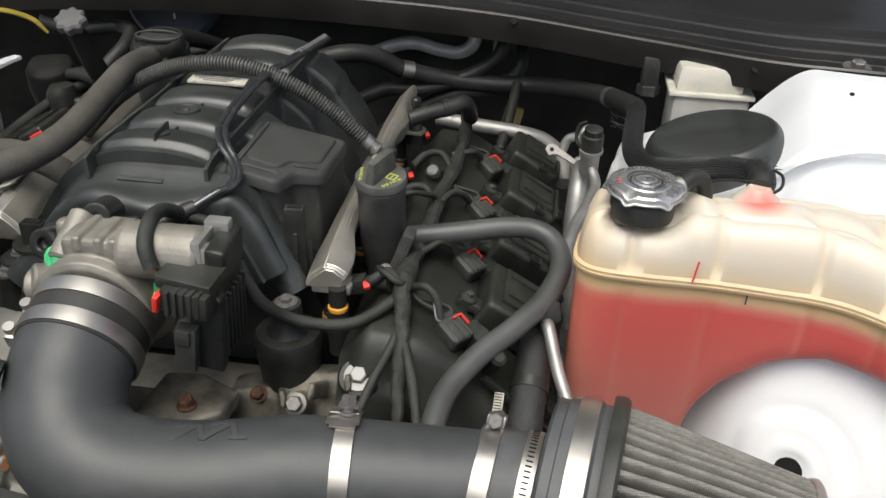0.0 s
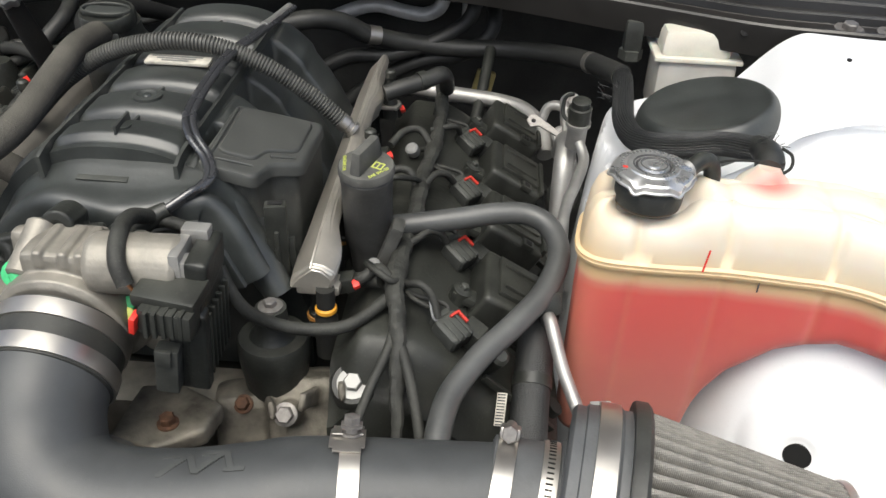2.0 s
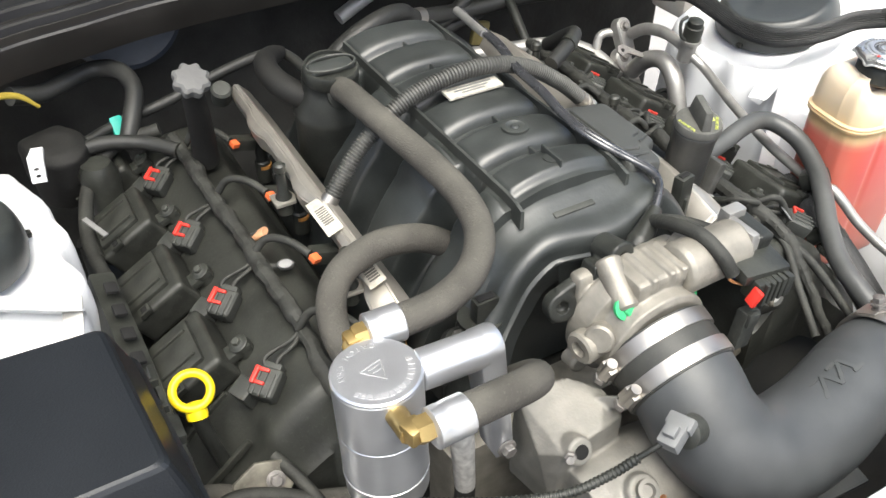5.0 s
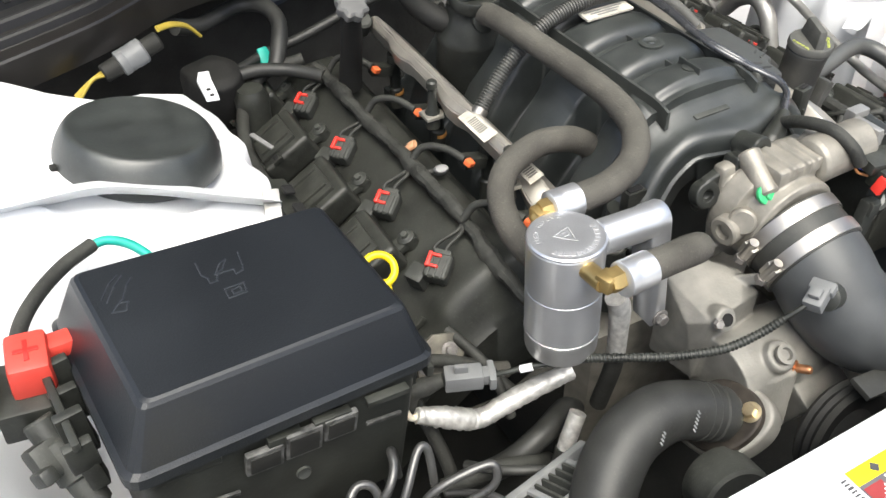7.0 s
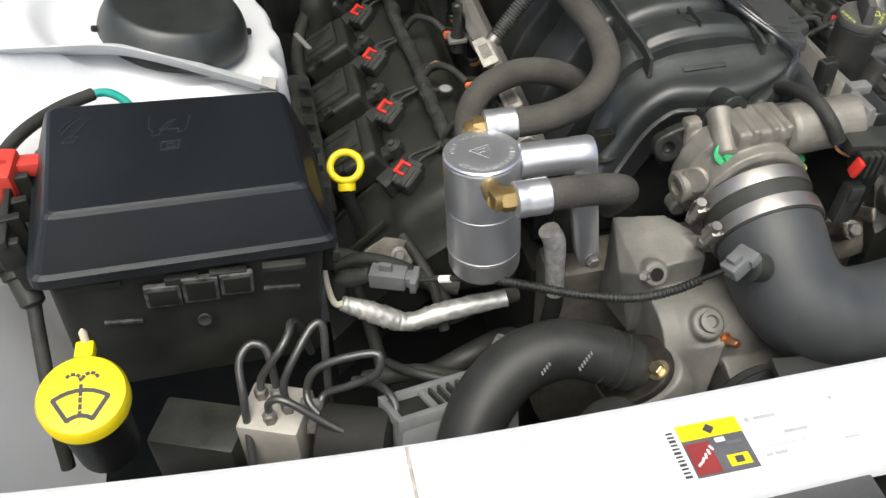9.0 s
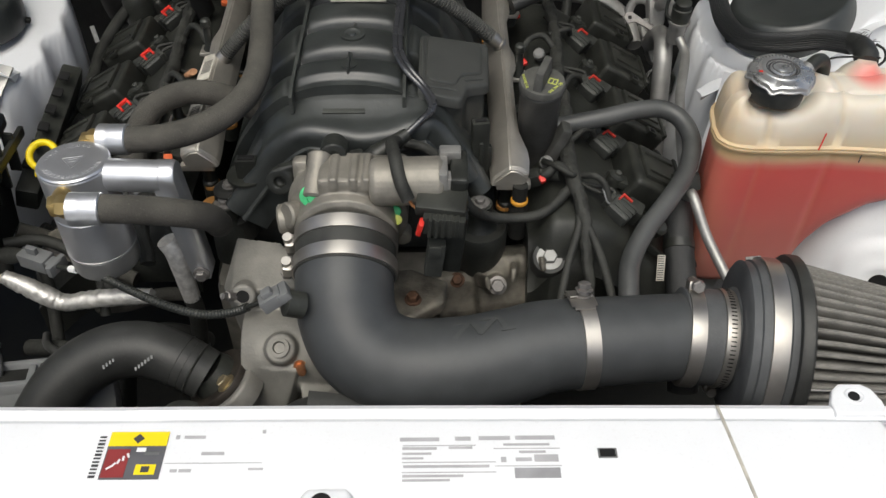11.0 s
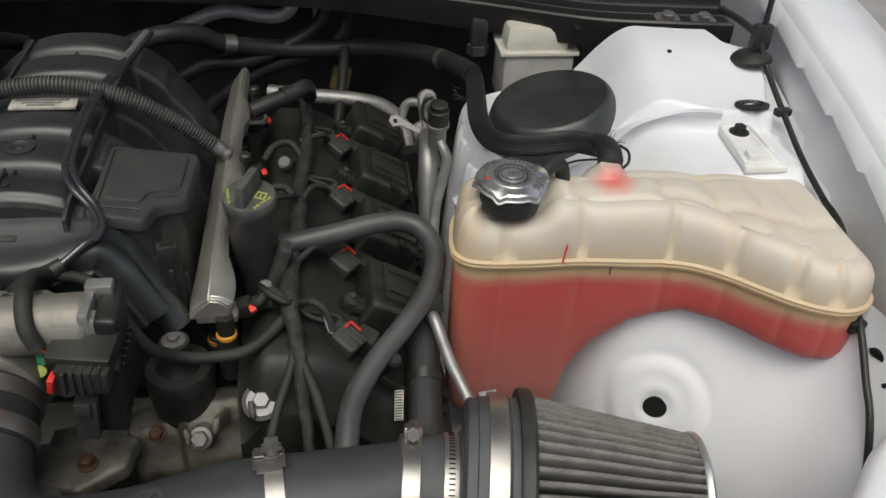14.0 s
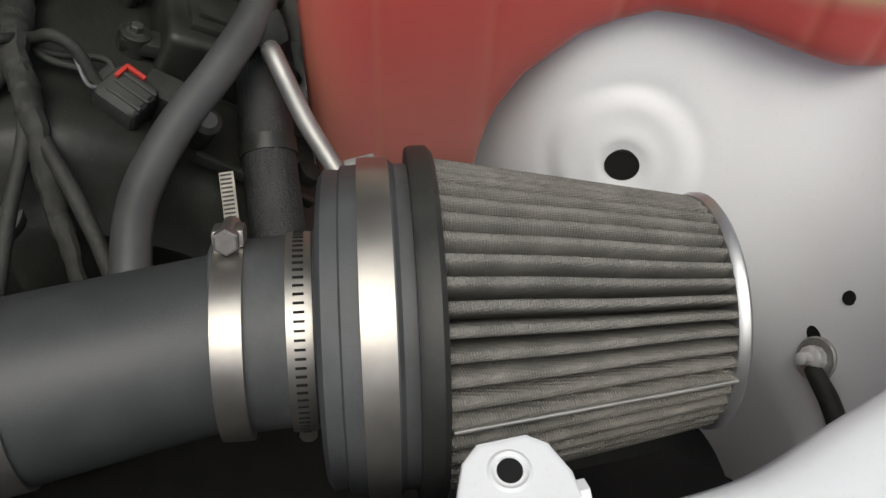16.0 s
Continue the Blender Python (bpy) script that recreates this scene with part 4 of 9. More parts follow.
# black bracket on top, with ears
EAX = Vector((0.05, -0.97, 0.22)).normalized()
bm = lathe([(0.0125, -0.026), (0.0125, 0.0), (0.0115, 0.001), (0.0045, 0.001), (0.0042, -0.006), (0.001, -0.006)], 28, turn((-0.0085, 0.627, 0.942), EAX))
box(0.025, 0.026, 0.018, pose(-0.0085, 0.64, 0.936, -12), 0.002, bm)
box(0.036, 0.012, 0.012, pose(-0.0085, 0.637, 0.93, -10), 0.003, bm)
box(0.014, 0.018, 0.026, pose(-0.03, 0.636, 0.925, -8, 12, 0), 0.003, bm)
box(0.014, 0.018, 0.02, pose(0.012, 0.64, 0.925, -8, -10, 0), 0.003, bm)
lathe([(0.0135, -0.012), (0.0135, 0.0), (0.0125, 0.001), (0.0055, 0.001), (0.005, -0.005), (0.001, -0.005)], 24, turn((-0.063, 0.629, 0.909), (-0.1, -0.95, 0.3)), bm)
box(0.036, 0.011, 0.022, pose(-0.045, 0.638, 0.916, 0, -14, 4), 0.003, bm)
box(0.03, 0.007, 0.012, pose(-0.055, 0.64, 0.897, 0, -32, 4), 0.002, bm)
add(tb, "bracket", melt(bm, 0.0013, 2), BLACK)

# --- air intake ---
intake = thing("intake_tube", "matte black grained plastic air intake tube", "intake tube", (0.1, 0.5, 0.74))
TUBE_LINE = [(0.002, 0.563, 0.8705), (0.002, 0.541, 0.860), (0.005, 0.519, 0.841), (0.02, 0.497, 0.821), (0.055, 0.486, 0.807), (0.11, 0.489, 0.804), (0.16, 0.4995, 0.8065), (0.2, 0.5085, 0.809), (0.33, 0.5225, 0.805)]
pipe = add(intake, "pipe", tube(TUBE_LINE, [0.0455, 0.0455, 0.0455, 0.0455, 0.0455, 0.0455, 0.0445, 0.0432, 0.041], 56, 12), TUBE)
seam = spline(TUBE_LINE, 12)
bm = bmesh.new()
tube([p + V(0, -0.018, -0.0385) for p in seam[48:84]], 0.0012, 6, raw=True, bm=bm)
sub(pipe, intake, "mould_seam", bm, TUBE)
# raised mark on the tube
bm = bmesh.new()
for a, b in (((0.103, 0.0), (0.118, 0.017)), ((0.118, 0.017), (0.126, 0.0)), ((0.126, 0.0), (0.142, 0.017)), ((0.142, 0.017), (0.149, 0.0)), ((0.098, 0.017), (0.112, 0.017)), ((0.128, 0.017), (0.138, 0.017)), ((0.146, 0.0), (0.156, 0.0))):
    (x0, q0), (x1, q1) = a, b
    for k in range(12):
        x, q = x0 + (x1 - x0) * (k + 0.5) / 12, q0 + (q1 - q0) * (k + 0.5) / 12
        ang = math.asin(min(1, max(-1, (q - 0.004) / 0.0445)))
        c = V(x, 0.489 + (x - 0.11) * 0.21, 0.804 + (x - 0.11) * 0.05)
        rr = 0.0455 - max(0, x - 0.135) * 0.026
        d = V(0, math.sin(ang), math.cos(ang))
        box(0.0042, max(0.0028, abs(q1 - q0) / 8), 0.0011, turn(c + d * rr, d), 0, bm)
tagged(sub(pipe, intake, "raised_mark", bm, TUBE), kind="stuff")


def clamp(parent, c, axis, r, width, up, screw=True, slotted=False, arc=True):
    """A worm clamp: band, housing and screw at the side 'up'."""
    axis, up = Vector(axis).normalized(), Vector(up).normalized()
    up = (up - axis * up.dot(axis)).normalized()
    side = axis.cross(up)
    m = turn(c, axis)
    h = width / 2
    bm = lathe([(r - 0.001, -h), (r + 0.0012, -h), (r + 0.0014, -h * 0.5), (r + 0.0014, h * 0.5), (r + 0.0012, h), (r - 0.001, h)], 64, m)
    b = part("clamp_band", local(parent, bm), STEEL, parent, "stainless worm clamp band")
    mm = Matrix.Translation(Vector(c)) @ Matrix((side, axis, up)).transposed().to_4x4()
    if screw:
        bm = box(0.016, width * 1.1, 0.009, mm @ pose(0, 0, r + 0.005), 0.0025)
        lathe([(0.0045, -0.014), (0.0045, 0.01)], 14, mm @ pose(0, 0, r + 0.006, 0, 90, 0), bm)
        part("screw_housing", local(parent, bm), STEEL, b)
        bm = lathe([(0.0062, 0), (0.0062, 0.006), (0.005, 0.0068)], 6, mm @ pose(0.01, 0, r + 0.006, 0, 90, 0))
        part("screw_head", local(parent, bm), ZINC, b)
    if slotted:
        bm = bmesh.new()
        for k in range(66):
            a = radians(20 + 4.85 * k)
            q = mm @ pose(0, 0, 0, 0, math.degrees(a), 0) @ pose(0, 0, r + 0.0016)
            box(0.0011, width * 0.42, 0.0006, q, 0, bm)
        tagged(part("perforation", local(parent, bm), HOLE_SHADE, b), kind="stuff")
    return b


coupler = thing("throttle_coupler", "black rubber coupler with two steel clamps", "coupler", (0.003, 0.575, 0.835))
CA = Vector((0, -0.94, -0.34)).normalized()
c0 = V(0.002, 0.588, 0.8775)
add(coupler, "sleeve", lathe([(0.045, 0.0), (0.0472, 0.0), (0.0472, 0.044), (0.0455, 0.045)], 56, turn(c0, CA)), RUBBER)
clamp(coupler, c0 + CA * 0.0085, CA, 0.0478, 0.013, (-1, 0, 0.0))
clamp(coupler, c0 + CA * 0.036, CA, 0.0478, 0.013, (-1, 0, 0.12))

ta = Vector((1, 0.1, -0.03)).normalized()
strap = thing("tube_strap", "steel strap clamp round the intake tube", "clamp", (0.222, 0.512, 0.76))
sc = V(0.2235, 0.5123, 0.8090)
m = turn(sc, ta)
bm = lathe([(0.042, -0.007), (0.0452, -0.007), (0.0452, 0.007), (0.042, 0.007)], 64, m)
add(strap, "band", bm, STEEL)
upv = (V(0, 0.6, 0.8) - ta * V(0, 0.6, 0.8).dot(ta)).normalized()
mm = Matrix.Translation(sc) @ Matrix((ta.cross(upv), ta, upv)).transposed().to_4x4()
bm = bmesh.new()
for k in range(9):
    a = -6 + 5 * k
    box(0.0055, 0.0245 if 0 < k < 8 else 0.019, 0.0012, mm @ pose(0, -0.0025, 0, 0, a, 0) @ pose(0, 0, 0.0462), 0.0003, bm)
box(0.02, 0.0215, 0.0012, mm @ pose(0, -0.0025, 0, 0, 6, 0) @ pose(0, 0, 0.0475), 0.0004, bm)
tagged(add(strap, "saddle", bm, STEEL), kind="stuff")
bm = lathe([(0.007, 0), (0.007, 0.002), (0.0048, 0.0022), (0.0048, 0.010)], 14, mm @ pose(0, 0, 0, 0, 14, 0) @ pose(0, 0, 0.047))
lathe([(0.0085, 0.006), (0.0085, 0.008), (0.006, 0.0085), (0.006, 0.0135), (0.005, 0.014)], 6, mm @ pose(0, 0, 0, 0, 14, 0) @ pose(0, 0, 0.047), bm)
add(strap, "screw", bm, ZINC)

# sleeve and filter
filt = thing("air_filter", "dusty grey pleated cone air filter with chrome rim", "air filter", (0.44, 0.52, 0.70))
FA = Vector((0.988, -0.155, 0.0)).normalized()
F0 = V(0.391, 0.5205, 0.7975)
FM = turn(F0, FA)
add(filt, "sleeve", lathe([(0.042, -0.078), (0.0462, -0.076), (0.0462, -0.03), (0.05, -0.026)], 56, turn((0.396, 0.5207, 0.7995), (0.99, -0.07, -0.03))), GREYRUB, "grey rubber sleeve")
ca = Vector((0.99, -0.12, -0.04)).normalized()
clamp(filt, (0.3275, 0.5232, 0.8025), ca, 0.0466, 0.0135, (0, 0.55, 0.83))
clamp(filt, (0.3585, 0.5222, 0.8013), ca, 0.0466, 0.0115, (0, -0.4, -0.9), slotted=True)
add(filt, "flange", lathe([(0.05, -0.022), (0.074, -0.0215), (0.0775, -0.019), (0.077, -0.012), (0.079, -0.011), (0.079, -0.007), (0.081, 0.012), (0.079, 0.014), (0.079, 0.022), (0.06, 0.022)], 72, FM), GREYRUB, "bloomed grey rubber flange")
clamp(filt, F0 + FA * 0.004, FA, 0.0812, 0.0145, (0, 0.6, 0.8), screw=False)
bm = lathe([(0.0865, 0.0), (0.0875, 0.002), (0.0875, 0.0095), (0.085, 0.012), (0.06, 0.012), (0.06, 0.0)], 72, turn(F0 + FA * 0.02, FA))
add(filt, "rim", bm, RUBBER)
# pleated cloth
bm = bmesh.new()
PLEATS, STEP = 48, 16
loops = []
for t in np.linspace(0, 1, 14):
    h = 0.031 + 0.134 * t
    r = 0.0815 + (0.0575 - 0.0815) * t
    loop = []
    for k in range(PLEATS * STEP):
        a = 2 * math.pi * k / (PLEATS * STEP)
        ph = (k % STEP) / STEP
        wob = 0.0005 * math.sin(5 * a + 6 * t) * math.sin(3.1 * t)
        depth = 0.028 * (1 - 0.25 * t)
        rr = r - depth * math.sin(math.pi * ph) ** 8 - 0.0012 * (0.5 - 0.5 * math.cos(2 * math.pi * ph))
        aa = a + wob / r
        loop.append(FM @ V(rr * math.cos(aa), rr * math.sin(aa), h))
    loops.append(loop)
rings(bm, loops)
add(filt, "pleated_cloth", bm, FILTER, "dusty grey pleated filter cloth", 60)
bm = lathe([(0.05, 0.0), (0.0585, 0.0), (0.0598, 0.002), (0.0598, 0.0048), (0.0575, 0.0068), (0.04, 0.0075)], 64, turn(F0 + FA * 0.162, FA))
add(filt, "end_rim", bm, CHROME, "chromed end rim")
bm = bmesh.new()
FS = FA.cross(V(0, 0, 1))
FD = V(0, 0, 1) * math.cos(radians(68)) + FS * math.sin(radians(68))
tube([F0 + FA * (0.033 + 0.13 * t0) + FD * (0.0822 - 0.0233 * t0) for t0 in np.linspace(0, 1, 12)], 0.0011, 8, raw=True, bm=bm)
add(filt, "wire_seam", bm, ALLOY)

# --- fuel rails ---
def fuel_rail(s, y0, y1, z0, z1):
    rail = thing("fuel_rail", "nickel plated fuel rail beside the manifold", "fuel rail", (s * 0.168, 0.9, 0.86), "fuel rails")
    bm = bmesh.new()
    loops = []
    for y, w, flare, h, top in ((0.0, 0.028, 0.004, 0.02, -0.006), (0.003, 0.031, 0.006, 0.024, -0.003), (0.022, 0.032, 0.007, 0.025, 0.0), (0.034, 0.03, 0.0065, 0.027, 0.003), (0.06, 0.026, 0.001, 0.03, 0.006), (0.085, 0.025, 0.0, 0.03, 0.008), (0.165, 0.025, 0.0, 0.03, 0.008), (0.18, 0.025, 0.005, 0.03, 0.008), (0.2, 0.025, 0.006, 0.03, 0.008), (0.225, 0.025, 0.0, 0.03, 0.008), (0.29, 0.025, 0.0, 0.03, 0.008), (0.305, 0.025, 0.005, 0.03, 0.008), (0.33, 0.025, 0.005, 0.03, 0.008), (0.345, 0.024, 0.0, 0.03, 0.008), (0.4, 0.022, 0.0, 0.028, 0.006), (y1 - y0, 0.016, 0.0, 0.02, 0.0)):
        c = V(s * (0.166 + 0.01 * y), y0 + y, z0 + (z1 - z0) * y / (y1 - y0) + top)
        w2 = w / 2
        prof = [(-w2, -h), (w2 + flare, -h), (w2 + flare, -0.013), (w2 * 0.95 + flare, -0.0085), (w2 * 0.4 + flare * 0.5, -0.0015), (-w2 * 0.1, 0.0), (-w2 * 0.9, -0.013), (-w2, -0.02)]
        loops.append([V(c.x + s * a + s * 0.25 * b, c.y, c.z + b) for a, b in prof])
    rings(bm, loops)
    bmesh.ops.bevel(bm, geom=bm.edges[:], offset=0.0014, segments=2, affect="EDGES")
    add(rail, "bar", bm, RAIL, smooth=28)
    foot = box(0.037, 0.022, 0.009, pose(s * 0.169, y0 + 0.012, z0 - 0.029), 0.003)
    add(rail, "foot_plate", foot, RAIL)
    return rail


RAILR = fuel_rail(1, 0.684, 1.115, 0.884, 0.9)
RAILL = fuel_rail(-1, 0.715, 1.125, 0.886, 0.908)
for x, y, z in ((-0.1765, 0.852, 0.8985), (-0.1735, 0.762, 0.8965)):
    lab = add(RAILL, "label", box(0.017, 0.056 if y > 0.8 else 0.04, 0.0008, pose(x, y, z, 0, -20, 0), 0.0002), LABEL, "white barcode label")
    for k in range(8):
        sub(lab, RAILL, "bar_line", box(0.011, 0.0018, 0.0004, pose(x, y - 0.012 + 0.0034 * k, z + 0.0006, 0, -20, 0), 0), FADED)
for rail, pts in ((RAILR, ((0.188, 1.03, 0.875), (0.187, 0.876, 0.875))), (RAILL, ((-0.19, 0.928, 0.88), (-0.192, 0.765, 0.888)))):
    for x, y, z in pts:
        s = 1 if x > 0 else -1
        bm = lathe([(0.0085, -0.02), (0.0085, 0.0), (0.006, 0.004), (0.0045, 0.028), (0.0062, 0.03), (0.0062, 0.037), (0.004, 0.039)], 16, pose(x, y, z))
        stud = add(rail, "stud_cap", bm, BLACK)
        add(rail, "lug", slab([(x - 0.012, y - 0.011), (x + 0.009, y - 0.011), (x + 0.013, y), (x + 0.009, y + 0.011), (x - 0.012, y + 0.011)], z - 0.006, z - 0.002), RAIL)
for s, ys, z in ((1, (0.707, 0.83, 0.94, 1.06), 0.812), (-1, (0.735, 0.85, 0.965, 1.08), 0.82)):
    for y in ys:
        inj = thing("fuel_injector", "black fuel injector under the rail", "injector", (s * 0.163, y, z), "fuel injectors")
        bm = lathe([(0.009, -0.03), (0.009, -0.004), (0.007, -0.002), (0.007, 0.03), (0.009, 0.034), (0.009, 0.045)], 16, pose(s * 0.164, y, z + 0.01))
        add(inj, "body", bm, BLACK)
        add(inj, "seal", lathe([(0.0075, -0.003), (0.0095, -0.0015), (0.0095, 0.0025), (0.0075, 0.004)], 20, pose(s * 0.163, y, z)), AMBER, "amber rubber seal")
        cx = s * 0.192 if s > 0 else -0.196
        bm = box(0.028, 0.016, 0.014, pose(s * 0.185, y - 0.004, z + 0.04, 0, -s * 15, 0), 0.002)
        plug = add(inj, "plug", bm, BLACK)
        if s < 0:
            sub(plug, inj, "lock_tab", box(0.009, 0.009, 0.006, pose(-0.1975, y - 0.018, z + 0.05, 20, 15, 20), 0.001), ORANGE, "orange lock tab")
        elif y < 0.75 or y > 0.9:
            sub(plug, inj, "lock_tab", box(0.006, 0.008, 0.005, pose(0.2, y - 0.012, z + 0.046, 20, -15, 20), 0.001), RED, "red lock tab")

# --- square cover box ---
cover = thing("resonator_cover", "black plastic box cover beside the manifold", "cover", (0.11, 0.77, 0.86))
LIDGREY = mat("slate_plastic", (0.046, 0.048, 0.046), 0.48, vary=0.15, dust=0.06)


def rounded(corners, r, n=5):
    """A four-sided outline with round corners."""
    out = []
    for i in range(len(corners)):
        p, a, b = (Vector((*corners[k % len(corners)], 0)) for k in (i, i - 1, i + 1))
        da, db = (a - p).normalized() * r, (b - p).normalized() * r
        for t in np.linspace(0, 1, n):
            q = (p + da) * (1 - t) ** 2 + p * 2 * t * (1 - t) + (p + db) * t * t
            out.append((q.x, q.y))
    return out


LIDPLAN = [(0.069, 0.713), (0.114, 0.719), (0.1205, 0.747), (0.1445, 0.763), (0.147, 0.849), (0.071, 0.829)]


def lid_plane(x):
    return 0.9555 - 0.32 * (x - 0.069)


def tilted(outline, low, high, grow=0.0, round_by=0.0, bm=None):
    """A body under the sloping lid plane: heights count from that plane, the foot stands level if below -0.05."""
    bm = bm or bmesh.new()
    c = sum((V(x, y, 0) for x, y in outline), V(0, 0, 0)) / len(outline)

    def loop(h, off):
        res = []
        for x, y in outline:
            q = V(x, y, 0) + (V(x, y, 0) - c).normalized() * off
            res.append(V(q.x, q.y, lid_plane(q.x) + h if h > -0.05 else 0.82))
        return res
    rings(bm, [loop(low, grow), loop(high - round_by, grow), loop(high - round_by * 0.3, grow - round_by * 0.35), loop(high, grow - round_by), loop(high, grow - round_by * 1.6 - 0.0006)])
    return bm


add(cover, "base", tilted(rounded(LIDPLAN, 0.006), -0.1, -0.008, -0.005, 0.001), GREYBLK)
lid = add(cover, "lid", tilted(rounded(LIDPLAN, 0.008), -0.0115, 0.0, 0.0, 0.0035), LIDGREY)
INNER = [(0.0785, 0.7375), (0.108, 0.742), (0.114, 0.764), (0.1375, 0.778), (0.139, 0.839), (0.0785, 0.824)]
sub(lid, cover, "raised_panel", tilted(rounded(INNER, 0.008), -0.003, 0.0028, 0.0, 0.0022), LIDGREY)
for xa, ya, xb, yb in ((0.0755, 0.724, 0.0745, 0.820), (0.08, 0.7275, 0.109, 0.7345), (0.118, 0.7575, 0.137, 0.7695)):
    sub(lid, cover, "ridge", tube([(xa, ya, lid_plane(xa) + 0.0003), ((xa + xb) / 2, (ya + yb) / 2, lid_plane((xa + xb) / 2) + 0.0006), (xb, yb, lid_plane(xb) + 0.0003)], 0.0014, 8, 4), LIDGREY)

# --- oil filler ---
filler = thing("oil_filler", "black plastic oil filler neck with twist cap", "oil filler", (0.2, 0.766, 0.84))
NA = Vector((0.0, -0.12, 1.0)).normalized()
NM = turn((0.2, 0.766, 0.90), NA)
bm = lathe([(0.016, -0.085), (0.018, -0.06), (0.0205, -0.045), (0.0222, -0.04), (0.0226, 0.02), (0.0234, 0.0225), (0.0234, 0.027), (0.021, 0.03)], 44, NM)
box(0.012, 0.022, 0.05, pose(0.222, 0.752, 0.862, 0, 20, 0), 0.004, bm)
add(filler, "neck", bm, mat("weathered_neck_plastic", (0.05, 0.05, 0.0485), 0.5, dust=0.12, vary=0.35, scale=35, spec=0.4, bump=0.25, bump_scale=260), smooth=30)
bm = lathe([(0.023, 0.0285), (0.0246, 0.03), (0.0246, 0.035), (0.0235, 0.0375), (0.01, 0.0378)], 48, NM)
CAPGREY = mat("chalky_cap_plastic", (0.07, 0.07, 0.067), 0.6, dust=0.15, vary=0.3, scale=60, spec=0.3)
cap = add(filler, "cap", bm, CAPGREY, smooth=25)
bm = bmesh.new()
box(0.0105, 0.041, 0.022, NM @ pose(0, 0, 0.047, 0, 0, -22), 0.0025, bm, taper=0.8)
sub(cap, filler, "grip", bm, CAPGREY)


def lettering(text, size, m, parent, axes, material=YTEXT, depth=0.0003, name="lettering"):
    """Printed words as a thin mesh; m: where they stand, x along the line."""
    cu = bpy.data.curves.new(name, "FONT")
    cu.body, cu.size, cu.extrude, cu.align_x, cu.align_y = text, size, depth, "CENTER", "CENTER"
    tmp = bpy.data.objects.new("tmp_text", cu)
    scene.collection.objects.link(tmp)
    me = bpy.data.meshes.new_from_object(tmp.evaluated_get(bpy.context.evaluated_depsgraph_get()))
    bpy.data.objects.remove(tmp)
    bpy.data.curves.remove(cu)
    me.transform(axes.matrix_world.inverted() @ m)
    me.materials.clear()
    me.materials.append(material)
    me.name = name
    ob = new(name, me)
    ob.parent = parent
    return ob


lettering("SAE 5W-20", 0.0045, NM @ pose(0.0125, -0.0125, 0.0382, 0, 0, 46), cap, filler)
lettering("ENGINE OIL", 0.0042, NM @ pose(-0.0185, -0.002, 0.0382, 0, 0, -82), cap, filler)
bm = bmesh.new()
for x0, y0, w, h in ((0.012, -0.002, 0.009, 0.0012), (0.012, 0.006, 0.009, 0.0012), (0.0075, 0.002, 0.0012, 0.009), (0.0165, 0.002, 0.0012, 0.009), (0.012, 0.002, 0.001, 0.007)):
    box(w, h, 0.0005, NM @ pose(0, 0, 0, 0, 0, -22) @ pose(x0 * 0.95 - 0.0005, y0, 0.0382), 0, bm)
sub(cap, filler, "book_symbol", bm, YTEXT)
breather = thing("breather_hose", "black rubber breather hose from oil filler", "hose", (0.3, 0.7, 0.82))
HL = [(0.214, 0.783, 0.861), (0.247, 0.787, 0.865), (0.283, 0.792, 0.87), (0.318, 0.799, 0.874), (0.346, 0.802, 0.873), (0.366, 0.791, 0.867), (0.3745, 0.762, 0.857), (0.362, 0.723, 0.845), (0.338, 0.688, 0.835), (0.309, 0.652, 0.826), (0.288, 0.616, 0.817), (0.281, 0.586, 0.81), (0.279, 0.555, 0.80)]
add(breather, "hose", tube(HL, 0.0104, 24, 8), mat("smooth_black_hose", (0.058, 0.06, 0.06), 0.45, bump=0.12, vary=0.3, scale=25, dust=0.06, spec=0.55))
add(breather, "collar", tube([(0.209, 0.7825, 0.8605), (0.222, 0.784, 0.862)], 0.0125, 20, 3), BLACK)

